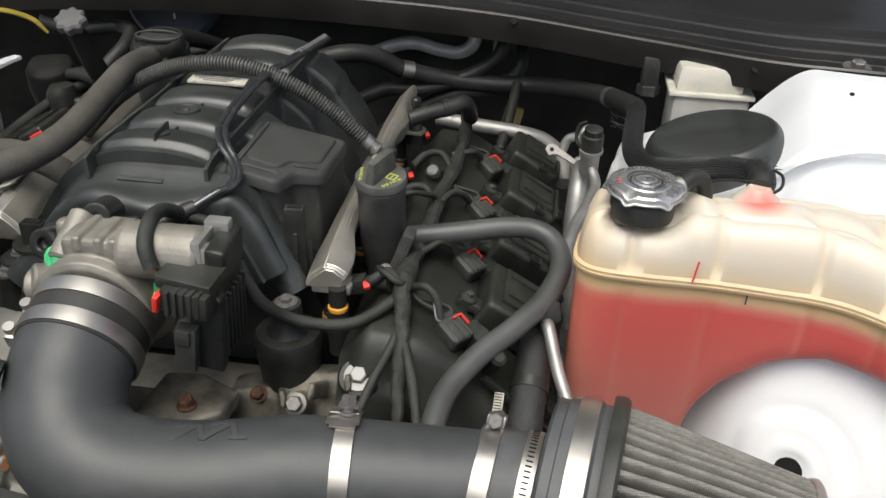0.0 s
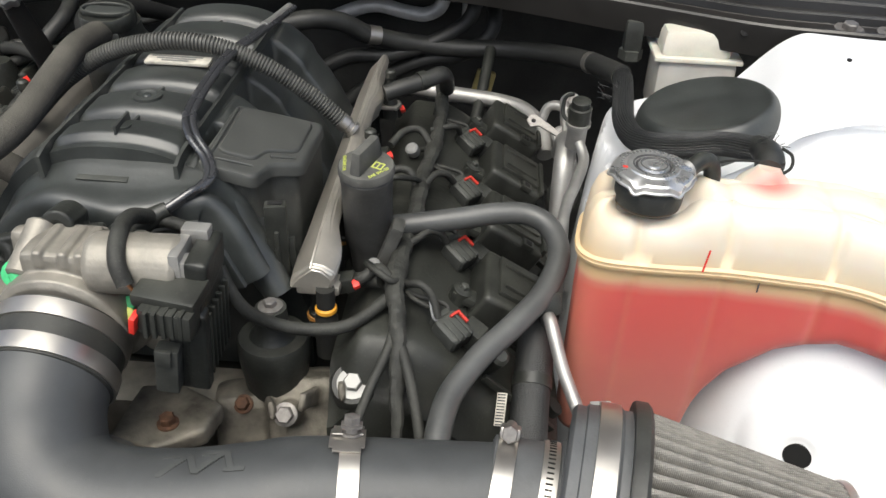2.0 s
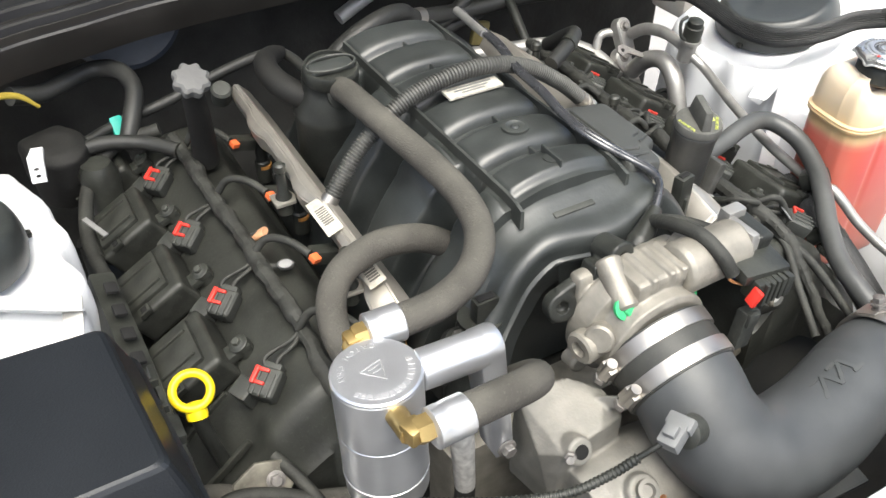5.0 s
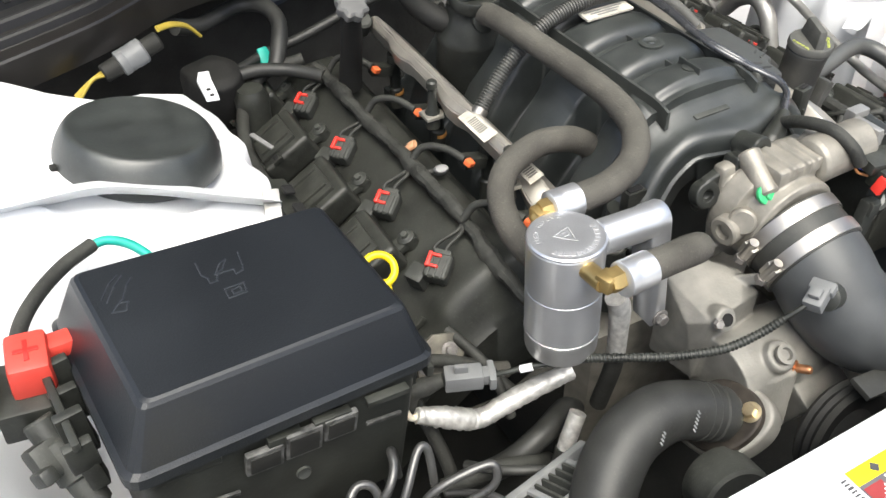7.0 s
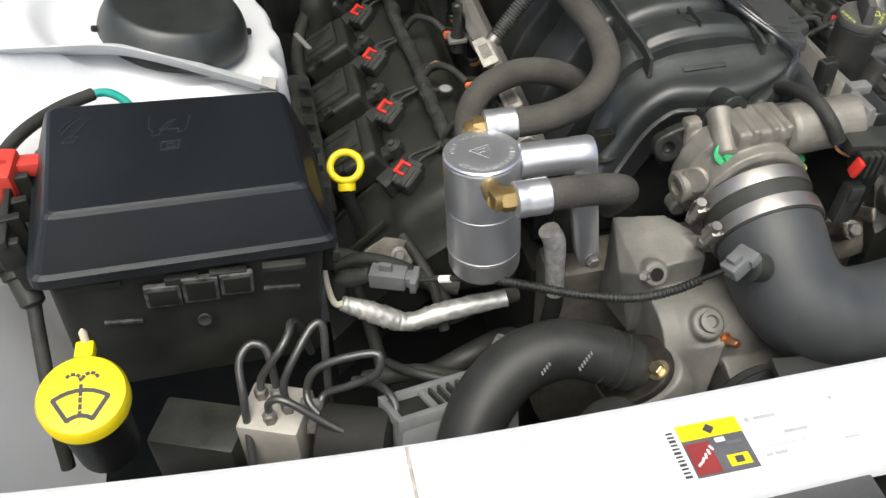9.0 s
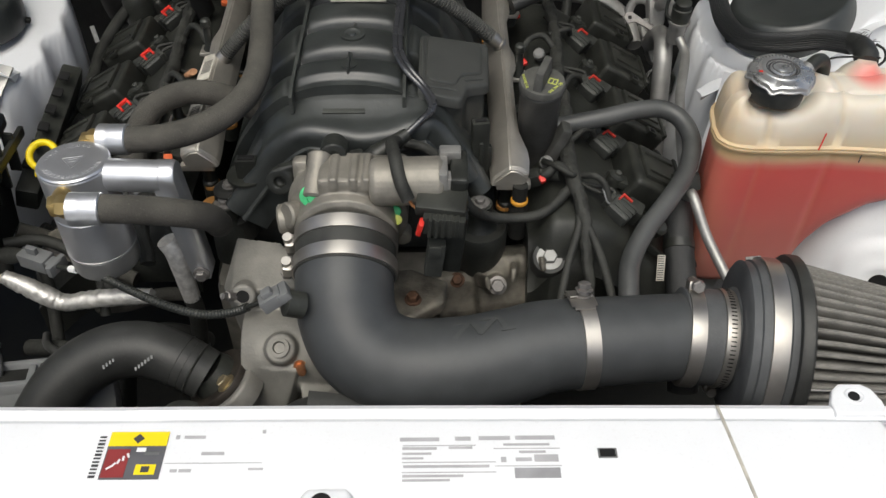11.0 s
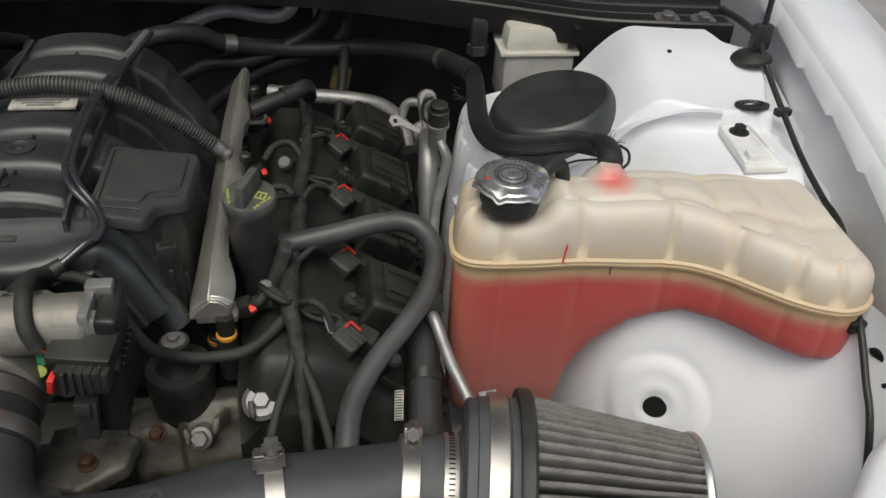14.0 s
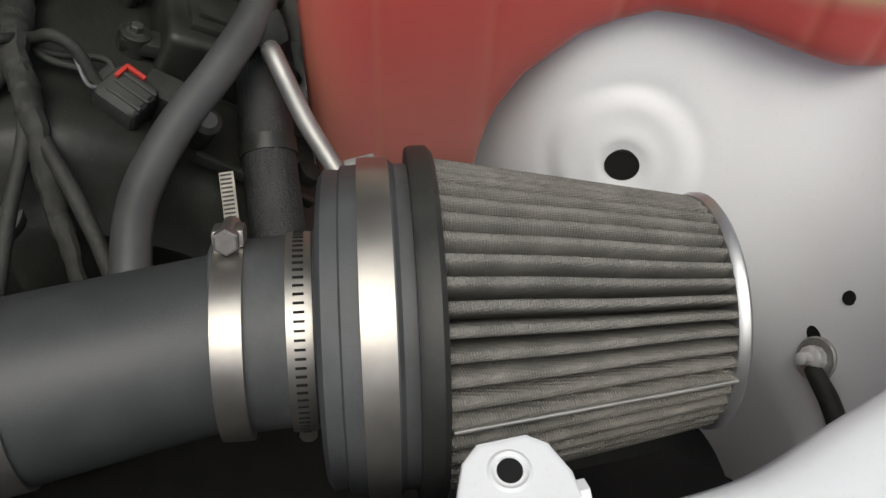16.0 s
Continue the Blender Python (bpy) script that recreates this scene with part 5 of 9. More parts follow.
# --- ignition coils ---
def ignition_coil(s, y, label):
    coil = thing("ignition_coil", label, "ignition coil", (s * 0.3, y, 0.79), "ignition coils")
    m = pose(s * 0.331, y + 0.072, 0.806, 0, s * 30, 0)
    body = add(coil, "body", box(0.066, 0.076, 0.036, m, 0.006, seg=3), COIL, smooth=50)
    sub(body, coil, "lid", box(0.048, 0.056, 0.006, m @ pose(s * 0.003, 0.002, 0.0195), 0.0018), COIL)
    sub(body, coil, "end_lip", box(0.005, 0.07, 0.01, m @ pose(s * 0.0315, 0, 0.018), 0.0018), COIL)
    sub(body, coil, "clip", box(0.013, 0.012, 0.006, m @ pose(s * 0.012, -0.034, 0.018), 0.0012), COIL)
    sub(body, coil, "clip_slot", box(0.006, 0.007, 0.0012, m @ pose(s * 0.012, -0.0345, 0.0212), 0.0003), HOLE_SHADE)
    for k in (-1, 1):
        sub(body, coil, "fin", box(0.04, 0.003, 0.004, m @ pose(s * 0.003, 0.016 * k, 0.023), 0.001), COIL)
    m2 = pose(s * 0.293, y + 0.052, 0.822, 0, s * 25, 0)
    bm = box(0.03, 0.018, 0.01, m2, 0.004)
    lathe([(0.0095, -0.02), (0.0095, 0.006), (0.008, 0.007)], 18, m2 @ pose(-s * 0.006, 0, 0), bm)
    ear = add(coil, "mounting_ear", bm, BLACK)
    o = hexbolt(m2 @ V(-s * 0.006, 0, 0.0065), m2.to_3x3() @ V(0, 0, 1), 0.0042, 0.005, 1.4, GREYBLK, None)
    o.data.transform(coil.matrix_world.inverted())
    o.parent = ear
    m3 = pose(s * 0.284, y - 0.008, 0.83, 0, s * 22, -s * 40)
    bm = box(0.028, 0.025, 0.018, m3, 0.005, seg=3)
    for k in (-1, 0, 1):
        box(0.022, 0.0022, 0.0195, m3 @ pose(s * 0.003, 0.0068 * k, 0.0006), 0.0008, bm)
    box(0.008, 0.017, 0.013, m3 @ pose(-s * 0.015, 0, 0), 0.002, bm)
    box(0.02, 0.02, 0.022, pose(s * 0.3, y + 0.004, 0.818, 0, s * 22, -s * 25), 0.003, bm)
    plug = add(coil, "plug", bm, GREYBLK)
    tab = bmesh.new()
    q = m3 @ pose(-s * 0.003, 0.006 if s > 0 else 0.004, 0.0105)
    box(0.015, 0.0035, 0.004, q @ pose(0, 0.0055, 0), 0.001, tab)
    box(0.003, 0.011, 0.004, q @ pose(-0.006, 0, 0), 0.001, tab)
    box(0.003, 0.011, 0.004, q @ pose(0.006, 0, 0), 0.001, tab)
    if s < 0:
        box(0.016, 0.004, 0.006, q @ pose(0, 0.0055, 0), 0.001, tab)
    if s > 0:
        tab = box(0.013, 0.0025, 0.003, q @ pose(0, 0.005, 0), 0.0008)
        box(0.0025, 0.009, 0.003, q @ pose(-0.0055, 0, 0), 0.0008, tab)
    sub(plug, coil, "lock_tab", tab, RED if s < 0 else DULLRED, "red lock tab")
    for k in (-1, 1):
        sub(plug, coil, "wire", tube([m3 @ V(-s * 0.012, 0.005 * k, 0.002), m3 @ V(-s * 0.022, 0.006 * k + 0.004, 0.005), V(s * 0.25, y + 0.012 + 0.003 * k, 0.848), V(s * 0.238, y + 0.022, 0.851)], 0.0022, 8), TAPE)


for y in (0.684, 0.80, 0.918, 1.035):
    ignition_coil(1, y, "black ignition coil with plug beside the coolant hose")
for y in (0.75, 0.865, 0.982, 1.098):
    ignition_coil(-1, y, "dusty black ignition coil with bright red lock tab")

# --- loose plugs on the right bank ---
for p, lab in (((0.222, 0.956, 0.852), "small white plug beside the injector"), ((0.21, 0.735, 0.848), "small white round plug on the loom")):
    wp = thing("wire_plug", lab, "connector", p)
    add(wp, "shell", lathe([(0.0065, -0.006), (0.0075, -0.004), (0.0075, 0.005), (0.005, 0.007)], 16, turn(p, (-0.3, -0.5, 0.8))), mat("aged_white_plastic", (0.16, 0.16, 0.155), 0.5, vary=0.2))
    add(wp, "lead", tube([p, (p[0] + 0.012, p[1] + 0.012, p[2] - 0.004), (p[0] + 0.024, p[1] + 0.014, p[2] - 0.002)], 0.003, 8), TAPE)

# --- small plugs on the fuse box bank ---
for nm, lab, pt, ax, col, r in (("wire_plug", "faded orange plug end beside the valve cover", (-0.2188, 0.9246, 0.846), (0.6, -0.5, 0.6), mat("peach_plastic", (0.5, 0.27, 0.15), 0.5), 0.0055), ("wire_plug", "pale grey oval plug under the loom", (-0.2207, 0.852, 0.858), (-0.2, -0.6, 0.7), mat("pale_grey_plastic", (0.17, 0.17, 0.168), 0.5), 0.0062)):
    wp = thing(nm, lab, "connector", pt)
    add(wp, "shell", lathe([(r * 0.8, -0.012), (r, -0.01), (r, 0.002), (r * 0.8, 0.004), (r * 0.45, 0.0035)], 16, turn(pt, ax) @ Matrix.Diagonal((1.3, 0.8, 1, 1))), col)
    add(wp, "lead", tube([pt, (pt[0] - 0.012, pt[1] + 0.008, pt[2] - 0.004), (pt[0] - 0.024, pt[1] + 0.012, pt[2] + 0.002)], 0.0032, 8), TAPE)
stp = thing("cable_tie_strip", "white plastic cable strip on the inner wing", "cable strip", (-0.364, 1.014, 0.85))
add(stp, "strip", box(0.034, 0.006, 0.0025, pose(-0.3655, 1.0145, 0.849, 0, 12, -64), 0.001), mat("worn_white_strip", (0.16, 0.16, 0.155), 0.6, vary=0.2, scale=150))

# --- engine looms ---
def taped(pts, r, seg=14, seed=1):
    """A bundle of wires under cloth tape: it wanders, swells and shows the turns of the tape."""
    rnd = random.Random(seed)
    line = spline(pts, 30)
    rs = [r] * len(line) if isinstance(r, (int, float)) else list(np.interp(np.linspace(0, len(r) - 1, len(line)), range(len(r)), r))
    ph = [rnd.uniform(0, 6.28) for _ in range(4)]
    out, acc = [], 0.0
    radii = []
    for k, p in enumerate(line):
        acc += (line[k] - line[k - 1]).length if k else 0.0
        out.append(p + V(0.0011 * math.sin(acc * 43 + ph[0]) + 0.0006 * math.sin(acc * 210 + ph[1]), 0, 0.001 * math.sin(acc * 120 + ph[2])))
        wrap = (acc % 0.013) / 0.013
        radii.append(rs[k] * (1.0 + 0.05 * math.sin(acc * 57 + ph[3]) + 0.04 * math.sin(acc * 190)) - 0.0008 * wrap)
    bm = bmesh.new()
    loops = [[p + (u * math.cos(a) * (1 + 0.12 * math.sin(i * 0.21)) + v * math.sin(a)) * radii[i] for a in np.linspace(0, 2 * math.pi, seg, endpoint=False)] for i, (p, u, v) in enumerate(frames(out))]
    rings(bm, loops)
    return bm


def loom(name, label, pts, r, material=TAPE, seg=10, cat="wiring loom", branches=()):
    t = thing(name, label, cat, pts[len(pts) // 2])
    add(t, "run", taped(pts, r, seg) if name == "engine_loom" else tube(pts, r, seg), material)
    for b, rb in branches:
        add(t, "branch", tube(b, rb, 8), material)
    return t


loom("engine_loom", "taped black wiring loom along the coils", [(0.25, 0.56, 0.74), (0.246, 0.61, 0.80), (0.24, 0.655, 0.845), (0.232, 0.70, 0.857), (0.236, 0.78, 0.854), (0.239, 0.86, 0.857), (0.243, 0.95, 0.853), (0.248, 1.04, 0.858), (0.24, 1.12, 0.862)], [0.005, 0.006, 0.0075, 0.0095, 0.0085, 0.009, 0.0085, 0.008, 0.008], branches=(
    ([(0.104, 0.64, 0.905), (0.112, 0.634, 0.89), (0.122, 0.637, 0.868), (0.138, 0.648, 0.848), (0.165, 0.655, 0.838), (0.2, 0.66, 0.842), (0.232, 0.69, 0.853)], 0.0055),
    ([(0.232, 0.70, 0.857), (0.218, 0.708, 0.866), (0.206, 0.70, 0.862), (0.198, 0.70, 0.855)], 0.005),
    ([(0.238, 0.86, 0.857), (0.226, 0.872, 0.872), (0.21, 0.87, 0.873), (0.198, 0.86, 0.865)], 0.0042),
    ([(0.243, 0.96, 0.855), (0.228, 0.975, 0.868), (0.21, 0.97, 0.867), (0.198, 0.95, 0.86)], 0.0042),
    ([(0.233, 0.69, 0.853), (0.236, 0.65, 0.84), (0.222, 0.61, 0.815), (0.21, 0.57, 0.79)], 0.004),
    ([(0.236, 0.66, 0.845), (0.25, 0.63, 0.83), (0.262, 0.6, 0.805), (0.27, 0.57, 0.78)], 0.0045),
    ([(0.22, 0.705, 0.857), (0.2, 0.712, 0.85), (0.188, 0.705, 0.846)], 0.007)))
loom("engine_loom", "taped black wiring loom along the valve cover", [(-0.215, 0.63, 0.80), (-0.235, 0.70, 0.835), (-0.238, 0.78, 0.85), (-0.24, 0.86, 0.853), (-0.243, 0.95, 0.853), (-0.247, 1.04, 0.855), (-0.25, 1.13, 0.858)], [0.0078, 0.0088, 0.008, 0.0088, 0.008, 0.0088, 0.008], branches=tuple(
    ([(-0.242, y + 0.035, 0.853), (-0.228, y + 0.03, 0.872), (-0.212, y + 0.01, 0.877), (-0.2, y - 0.012, 0.872)], 0.004) for y in (0.735, 0.85, 0.965, 1.08)))

# --- hoses over the manifold ---
vent = thing("corrugated_hose", "grey corrugated plastic hose across the manifold", "hose", (0, 0.886, 0.97))
CL = [(-0.162, 0.874, 0.897), (-0.145, 0.879, 0.915), (-0.115, 0.885, 0.944), (-0.07, 0.889, 0.972), (-0.02, 0.889, 0.986), (0.03, 0.889, 0.986), (0.08, 0.892, 0.968), (0.125, 0.896, 0.937), (0.158, 0.898, 0.907)]
add(vent, "hose", tube(CL, 0.0088, 18, 8, wave=0.0016, pitch=0.0031), CONDUIT)
for a, b in ((CL[0], CL[1]), (CL[-1], CL[-2])):
    a, b = Vector(a), Vector(b)
    d = (a - b).normalized()
    add(vent, "fitting", lathe([(0.009, 0), (0.009, 0.008), (0.0075, 0.009), (0.0075, 0.013), (0.0095, 0.0135), (0.0095, 0.017)], 20, turn(a - d * 0.006, d)), STEEL, "steel end fitting")
line = thing("vacuum_line", "glossy black line over the manifold", "pipe", (0.07, 0.8, 0.95))
WL = [(0.075, 1.035, 0.978), (0.069, 0.985, 0.98), (0.062, 0.93, 0.983), (0.05, 0.875, 0.982), (0.0475, 0.83, 0.980), (0.0455, 0.79, 0.9745), (0.0475, 0.76, 0.9705), (0.057, 0.738, 0.9645), (0.073, 0.7215, 0.955), (0.082, 0.7015, 0.951), (0.0805, 0.688, 0.9485), (0.0733, 0.678, 0.9465), (0.057, 0.664, 0.938)]
add(line, "pipe", tube(WL, 0.0032, 14, 8), mat("gloss_black_line", (0.03, 0.031, 0.034), 0.26, coat=0.5, bump=0, spec=0.8))
add(line, "pipe", tube([(x + 0.0064 * (0.75 if k < 8 else 0.5), y + 0.0064 * (0.2 if k < 5 else 0.65), z - 0.0006) for k, (x, y, z) in enumerate(WL)], 0.0032, 14, 8), bpy.data.materials["gloss_black_line"])
add(line, "ferrule", tube([WL[0], (0.069, 0.985, 0.98), (0.0655, 0.96, 0.982)], 0.0046, 12, 4), ALLOY, "bare metal ferrule")
add(line, "end_boot", tube([(0.06, 0.666, 0.939), (0.045, 0.657, 0.932), (0.03, 0.65, 0.925), (0.02, 0.648, 0.92)], [0.006, 0.009, 0.011, 0.008], 14), BLACK)
loom("throttle_loom", "taped loom over the throttle motor", [(0.05, 0.66, 0.934), (0.046, 0.635, 0.95), (0.05, 0.605, 0.957), (0.055, 0.582, 0.948), (0.062, 0.574, 0.933)], 0.0062, branches=(([(0.05, 0.66, 0.934), (0.075, 0.662, 0.925), (0.09, 0.645, 0.925), (0.1, 0.625, 0.925)], 0.005),))

# --- oil separator and thick hoses ---
sep = thing("oil_separator", "black plastic oil separator with filler cap", "oil separator", (-0.104, 0.985, 0.9))
bm = lathe([(0.034, -0.125), (0.037, -0.11), (0.0385, -0.06), (0.0395, -0.057), (0.0395, -0.05), (0.0375, -0.047), (0.0365, -0.038), (0.030, -0.026), (0.0285, -0.02), (0.0285, -0.012)], 44, pose(-0.106, 0.985, 0.98, 6, 0, 0))
add(sep, "side_hose", tube([(-0.12, 0.99, 0.94), (-0.14, 1.0, 0.948), (-0.152, 1.025, 0.955), (-0.148, 1.065, 0.955), (-0.125, 1.11, 0.94), (-0.1, 1.16, 0.915)], [0.013, 0.014, 0.0135, 0.0125, 0.011, 0.009], 18, 6), DARK)
lathe([(0.015, 0), (0.0155, 0.012), (0.0165, 0.013), (0.0165, 0.018), (0.013, 0.02)], 24, turn((-0.105, 0.972, 0.955), (0, -1, 0.25)), bm)
add(sep, "body", bm, BLACK)
SM = pose(-0.107, 0.979, 0.967, 8, 0, 0)
capp = add(sep, "cap", lathe([(0.0275, 0), (0.0288, 0.002), (0.0288, 0.013), (0.0275, 0.0155), (0.0255, 0.0155), (0.0248, 0.012), (0.01, 0.0118)], 48, SM), BLACK)
bm = bmesh.new()
loops = []
for k in range(40):
    a = 2 * math.pi * k / 40
    c = V(0.0262 * math.cos(a), 0.0125 * math.sin(a), 0.0165)
    d = V(math.cos(a), math.sin(a), 0)
    loops.append([SM @ (c + d * 0.0014 * math.cos(b) + V(0, 0, 0.0022 * math.sin(b))) for b in np.linspace(0, 2 * math.pi, 8, endpoint=False)])
rings(bm, loops + loops[:1], caps=False)
bmesh.ops.remove_doubles(bm, verts=bm.verts, dist=1e-6)
sub(capp, sep, "grip_rim", bm, GREYBLK)
sub(capp, sep, "grip", box(0.046, 0.019, 0.0055, SM @ pose(0, 0, 0.0135), 0.002), SATIN)
big = thing("catch_can_hose", "thick dusty rubber hose to the catch can", "hose", (-0.1, 0.8, 0.95))
BL = [(-0.107, 0.955, 0.965), (-0.107, 0.938, 0.969), (-0.106, 0.89, 0.972), (-0.1, 0.835, 0.969), (-0.094, 0.78, 0.965), (-0.093, 0.735, 0.961), (-0.103, 0.695, 0.957), (-0.130, 0.662, 0.953), (-0.167, 0.646, 0.95), (-0.2045, 0.645, 0.948)]
add(big, "hose", tube(BL, 0.0128, 22, 8), HOSE)
add(big, "ferrule", lathe([(0.0135, 0), (0.0147, 0.001), (0.0147, 0.016), (0.0142, 0.018), (0.0147, 0.02), (0.0147, 0.027), (0.013, 0.028)], 28, turn((-0.2005, 0.6452, 0.948), (-1, 0.05, -0.02))), CAN, "bright alloy ferrule")
bm = lathe([(0.01, -0.006), (0.0105, 0.004), (0.009, 0.008)], 6, turn((-0.2305, 0.646, 0.9475), (-1, 0.05, 0)))
box(0.0145, 0.0145, 0.0145, pose(-0.2385, 0.645, 0.946), 0.003, bm)
lathe([(0.008, 0), (0.008, 0.02)], 12, turn((-0.2405, 0.645, 0.945), (0, -1, -0.1)), bm)
add(big, "elbow", bm, BRASS, "brass elbow")
loop2 = thing("breather_loop_hose", "thick dusty rubber hose arching over the rail", "hose", (-0.16, 0.73, 0.92))
add(loop2, "hose", tube([(-0.21, 0.665, 0.855), (-0.226, 0.695, 0.878), (-0.224, 0.728, 0.9), (-0.205, 0.748, 0.918), (-0.17, 0.752, 0.93), (-0.135, 0.752, 0.925), (-0.108, 0.756, 0.908), (-0.095, 0.76, 0.893)], 0.0128, 22, 8), HOSE)

# --- catch can ---
def hull(points, bm):
    """A solid with flat faces round some corners."""
    vs = [bm.verts.new(p) for p in points]
    bmesh.ops.convex_hull(bm, input=vs)
    return bm


can = thing("catch_can", "bare aluminium oil catch can", "catch can", (-0.233, 0.603, 0.79))
CAX = Vector((-0.01, 0.04, 1)).normalized()
CM = turn((-0.2335, 0.606, 0.953), CAX)
add(can, "body", lathe([(0.031, -0.096), (0.0323, -0.095), (0.0323, -0.0515), (0.0319, -0.051), (0.0319, -0.0505), (0.0323, -0.05), (0.0323, -0.004), (0.0315, -0.002)], 64, CM), CAN, smooth=20)
add(can, "lid", lathe([(0.032, -0.0025), (0.0323, -0.001), (0.031, 0.0005), (0.01, 0.0006)], 64, CM), CAN, smooth=20)
add(can, "bright_ring", lathe([(0.0315, -0.099), (0.0327, -0.098), (0.0327, -0.0962), (0.0315, -0.0955)], 64, CM), CHROME)
add(can, "base_cup", lathe([(0.027, -0.1215), (0.0305, -0.1195), (0.0318, -0.1155), (0.032, -0.099), (0.031, -0.098)], 64, CM), mat("worn_alloy", (0.5, 0.5, 0.49), 0.4, 0.85, vary=0.15))
LASER = mat("laser_etch", (0.58, 0.58, 0.59), 0.5, 0.8, bump=0)
for k, ch in enumerate("CATCH CAN"):
    a = radians(236 + 12.5 * k)
    lettering(ch, 0.0062, CM @ pose(0.0245 * math.cos(a), 0.0245 * math.sin(a), 0.0008, 0, 0, math.degrees(a) + 90), can, can, LASER, 0.0001) if ch != " " else None
bm = bmesh.new()
for k in range(14):
    a = radians(20 + 11 * k)
    box(0.0032, 0.0042, 0.0003, CM @ pose(0.0245 * math.cos(a), 0.0245 * math.sin(a), 0.0007, 0, 0, math.degrees(a) + 90), 0, bm)
for a, b in (((-0.009, -0.006), (0.0, 0.011)), ((0.0, 0.011), (0.009, -0.006)), ((-0.009, -0.006), (0.009, -0.006)), ((-0.004, -0.003), (0.004, -0.003)), ((-0.003, 0.001), (0.003, 0.001))):
    (x0, y0), (x1, y1) = a, b
    box(math.hypot(x1 - x0, y1 - y0), 0.0009, 0.0003, CM @ pose((x0 + x1) / 2, (y0 + y1) / 2, 0.0007, 0, 0, math.degrees(math.atan2(y1 - y0, x1 - x0))), 0, bm)
tagged(add(can, "etched_mark", bm, LASER), kind="stuff")
add(can, "bracket_arm", lathe([(0.014, 0.0), (0.015, 0.001), (0.015, 0.045), (0.0148, 0.05)], 36, turn((-0.2035, 0.602, 0.9405), (1, -0.07, 0.01))), CAN)
bm = hull([V(x, 0.6 + r * math.cos(a), 0.9405 + r * math.sin(a)) for x, r in ((-0.161, 0.0143), (-0.158, 0.0152), (-0.144, 0.0152), (-0.141, 0.0138)) for a in np.linspace(0, 2 * math.pi, 28, endpoint=False)]
          + [V(x, y, 0.824) for x in (-0.1455, -0.129) for y in (0.5835, 0.608)], bmesh.new())
add(can, "bracket_bar", bm, CAN)
o = hexbolt((-0.1365, 0.582, 0.832), (0, -1, 0), 0.006, 0.006, 1.4)
o.data.transform(can.matrix_world.inverted())
o.parent = can
lower = thing("catch_can_hose", "thick rubber hose leaving the catch can", "hose", (-0.16, 0.56, 0.9))
add(lower, "hose", tube([(-0.196, 0.551, 0.944), (-0.165, 0.553, 0.941), (-0.142, 0.558, 0.934), (-0.124, 0.569, 0.921), (-0.116, 0.588, 0.9), (-0.117, 0.61, 0.872)], 0.0128, 22, 8), HOSE)
add(lower, "ferrule", lathe([(0.0135, 0), (0.0147, 0.001), (0.0147, 0.016), (0.0142, 0.018), (0.0147, 0.02), (0.0147, 0.027), (0.013, 0.028)], 28, turn((-0.194, 0.5508, 0.9438), (-1, -0.03, 0.03))), CAN, "bright alloy ferrule")
bm = lathe([(0.01, -0.006), (0.0105, 0.004), (0.009, 0.008)], 6, turn((-0.2245, 0.552, 0.9455), (-1, 0, 0)))
box(0.0145, 0.0145, 0.0145, pose(-0.233, 0.553, 0.946, 0, 0, 15), 0.003, bm)
lathe([(0.008, 0), (0.008, 0.024)], 12, turn((-0.235, 0.553, 0.944), (0, 1, -0.1)), bm)
add(lower, "elbow", bm, BRASS, "brass elbow")
for ob in (can, lower):
    ob.matrix_world = Matrix.Translation((-0.0065, 0, 0)) @ ob.matrix_world

# --- castings in front ---
pump = thing("water_pump_housing", "grey cast thermostat housing under the intake", "housing", (-0.07, 0.55, 0.72))
ALLOYCAST = mat("sand_cast_alloy", (0.2, 0.196, 0.18), 0.58, 0.35, vary=0.25, scale=40, bump=0.35, bump_scale=420, dust=0.25, dust_color=(0.25, 0.22, 0.17))


bm = hull([(-0.112, 0.62, 0.846), (-0.067, 0.608, 0.8495), (-0.047, 0.585, 0.846), (-0.121, 0.57, 0.824), (-0.109, 0.553, 0.834), (-0.07, 0.556, 0.838), (-0.043, 0.562, 0.833), (-0.035, 0.595, 0.75), (-0.118, 0.612, 0.75), (-0.108, 0.56, 0.75), (-0.045, 0.56, 0.75)], bmesh.new())
lathe([(0.002, -0.03), (0.0118, -0.03), (0.0118, 0.007), (0.0105, 0.009), (0.002, 0.009)], 28, turn((-0.0965, 0.555, 0.832), (0.0, -0.86, 0.5)), bm)
hull([(-0.096, 0.528, 0.795), (-0.04, 0.53, 0.8), (-0.088, 0.5, 0.787), (-0.045, 0.497, 0.787), (-0.1, 0.54, 0.74), (-0.03, 0.54, 0.74), (-0.092, 0.486, 0.74), (-0.062, 0.482, 0.735)], bm)
lathe([(0.002, -0.065), (0.042, -0.065), (0.045, -0.05), (0.043, 0.02), (0.036, 0.06), (0.031, 0.078), (0.026, 0.082), (0.002, 0.082)], 40, turn((-0.035, 0.541, 0.767), (1, 0.02, 0.0)), bm)
lathe([(0.002, -0.03), (0.017, -0.03), (0.0155, 0.0), (0.0135, 0.004), (0.002, 0.004)], 28, turn((-0.06, 0.510, 0.8045), (0, -0.55, 0.83)), bm)
hull([(-0.05, 0.52, 0.79), (0.02, 0.52, 0.775), (0.03, 0.485, 0.74), (-0.04, 0.475, 0.75), (-0.05, 0.55, 0.70), (0.03, 0.55, 0.70), (-0.04, 0.5, 0.7), (0.03, 0.5, 0.7)], bm)
box(0.004, 0.03, 0.012, pose(-0.052, 0.572, 0.845, -30, 10, 25), 0.0015, bm)
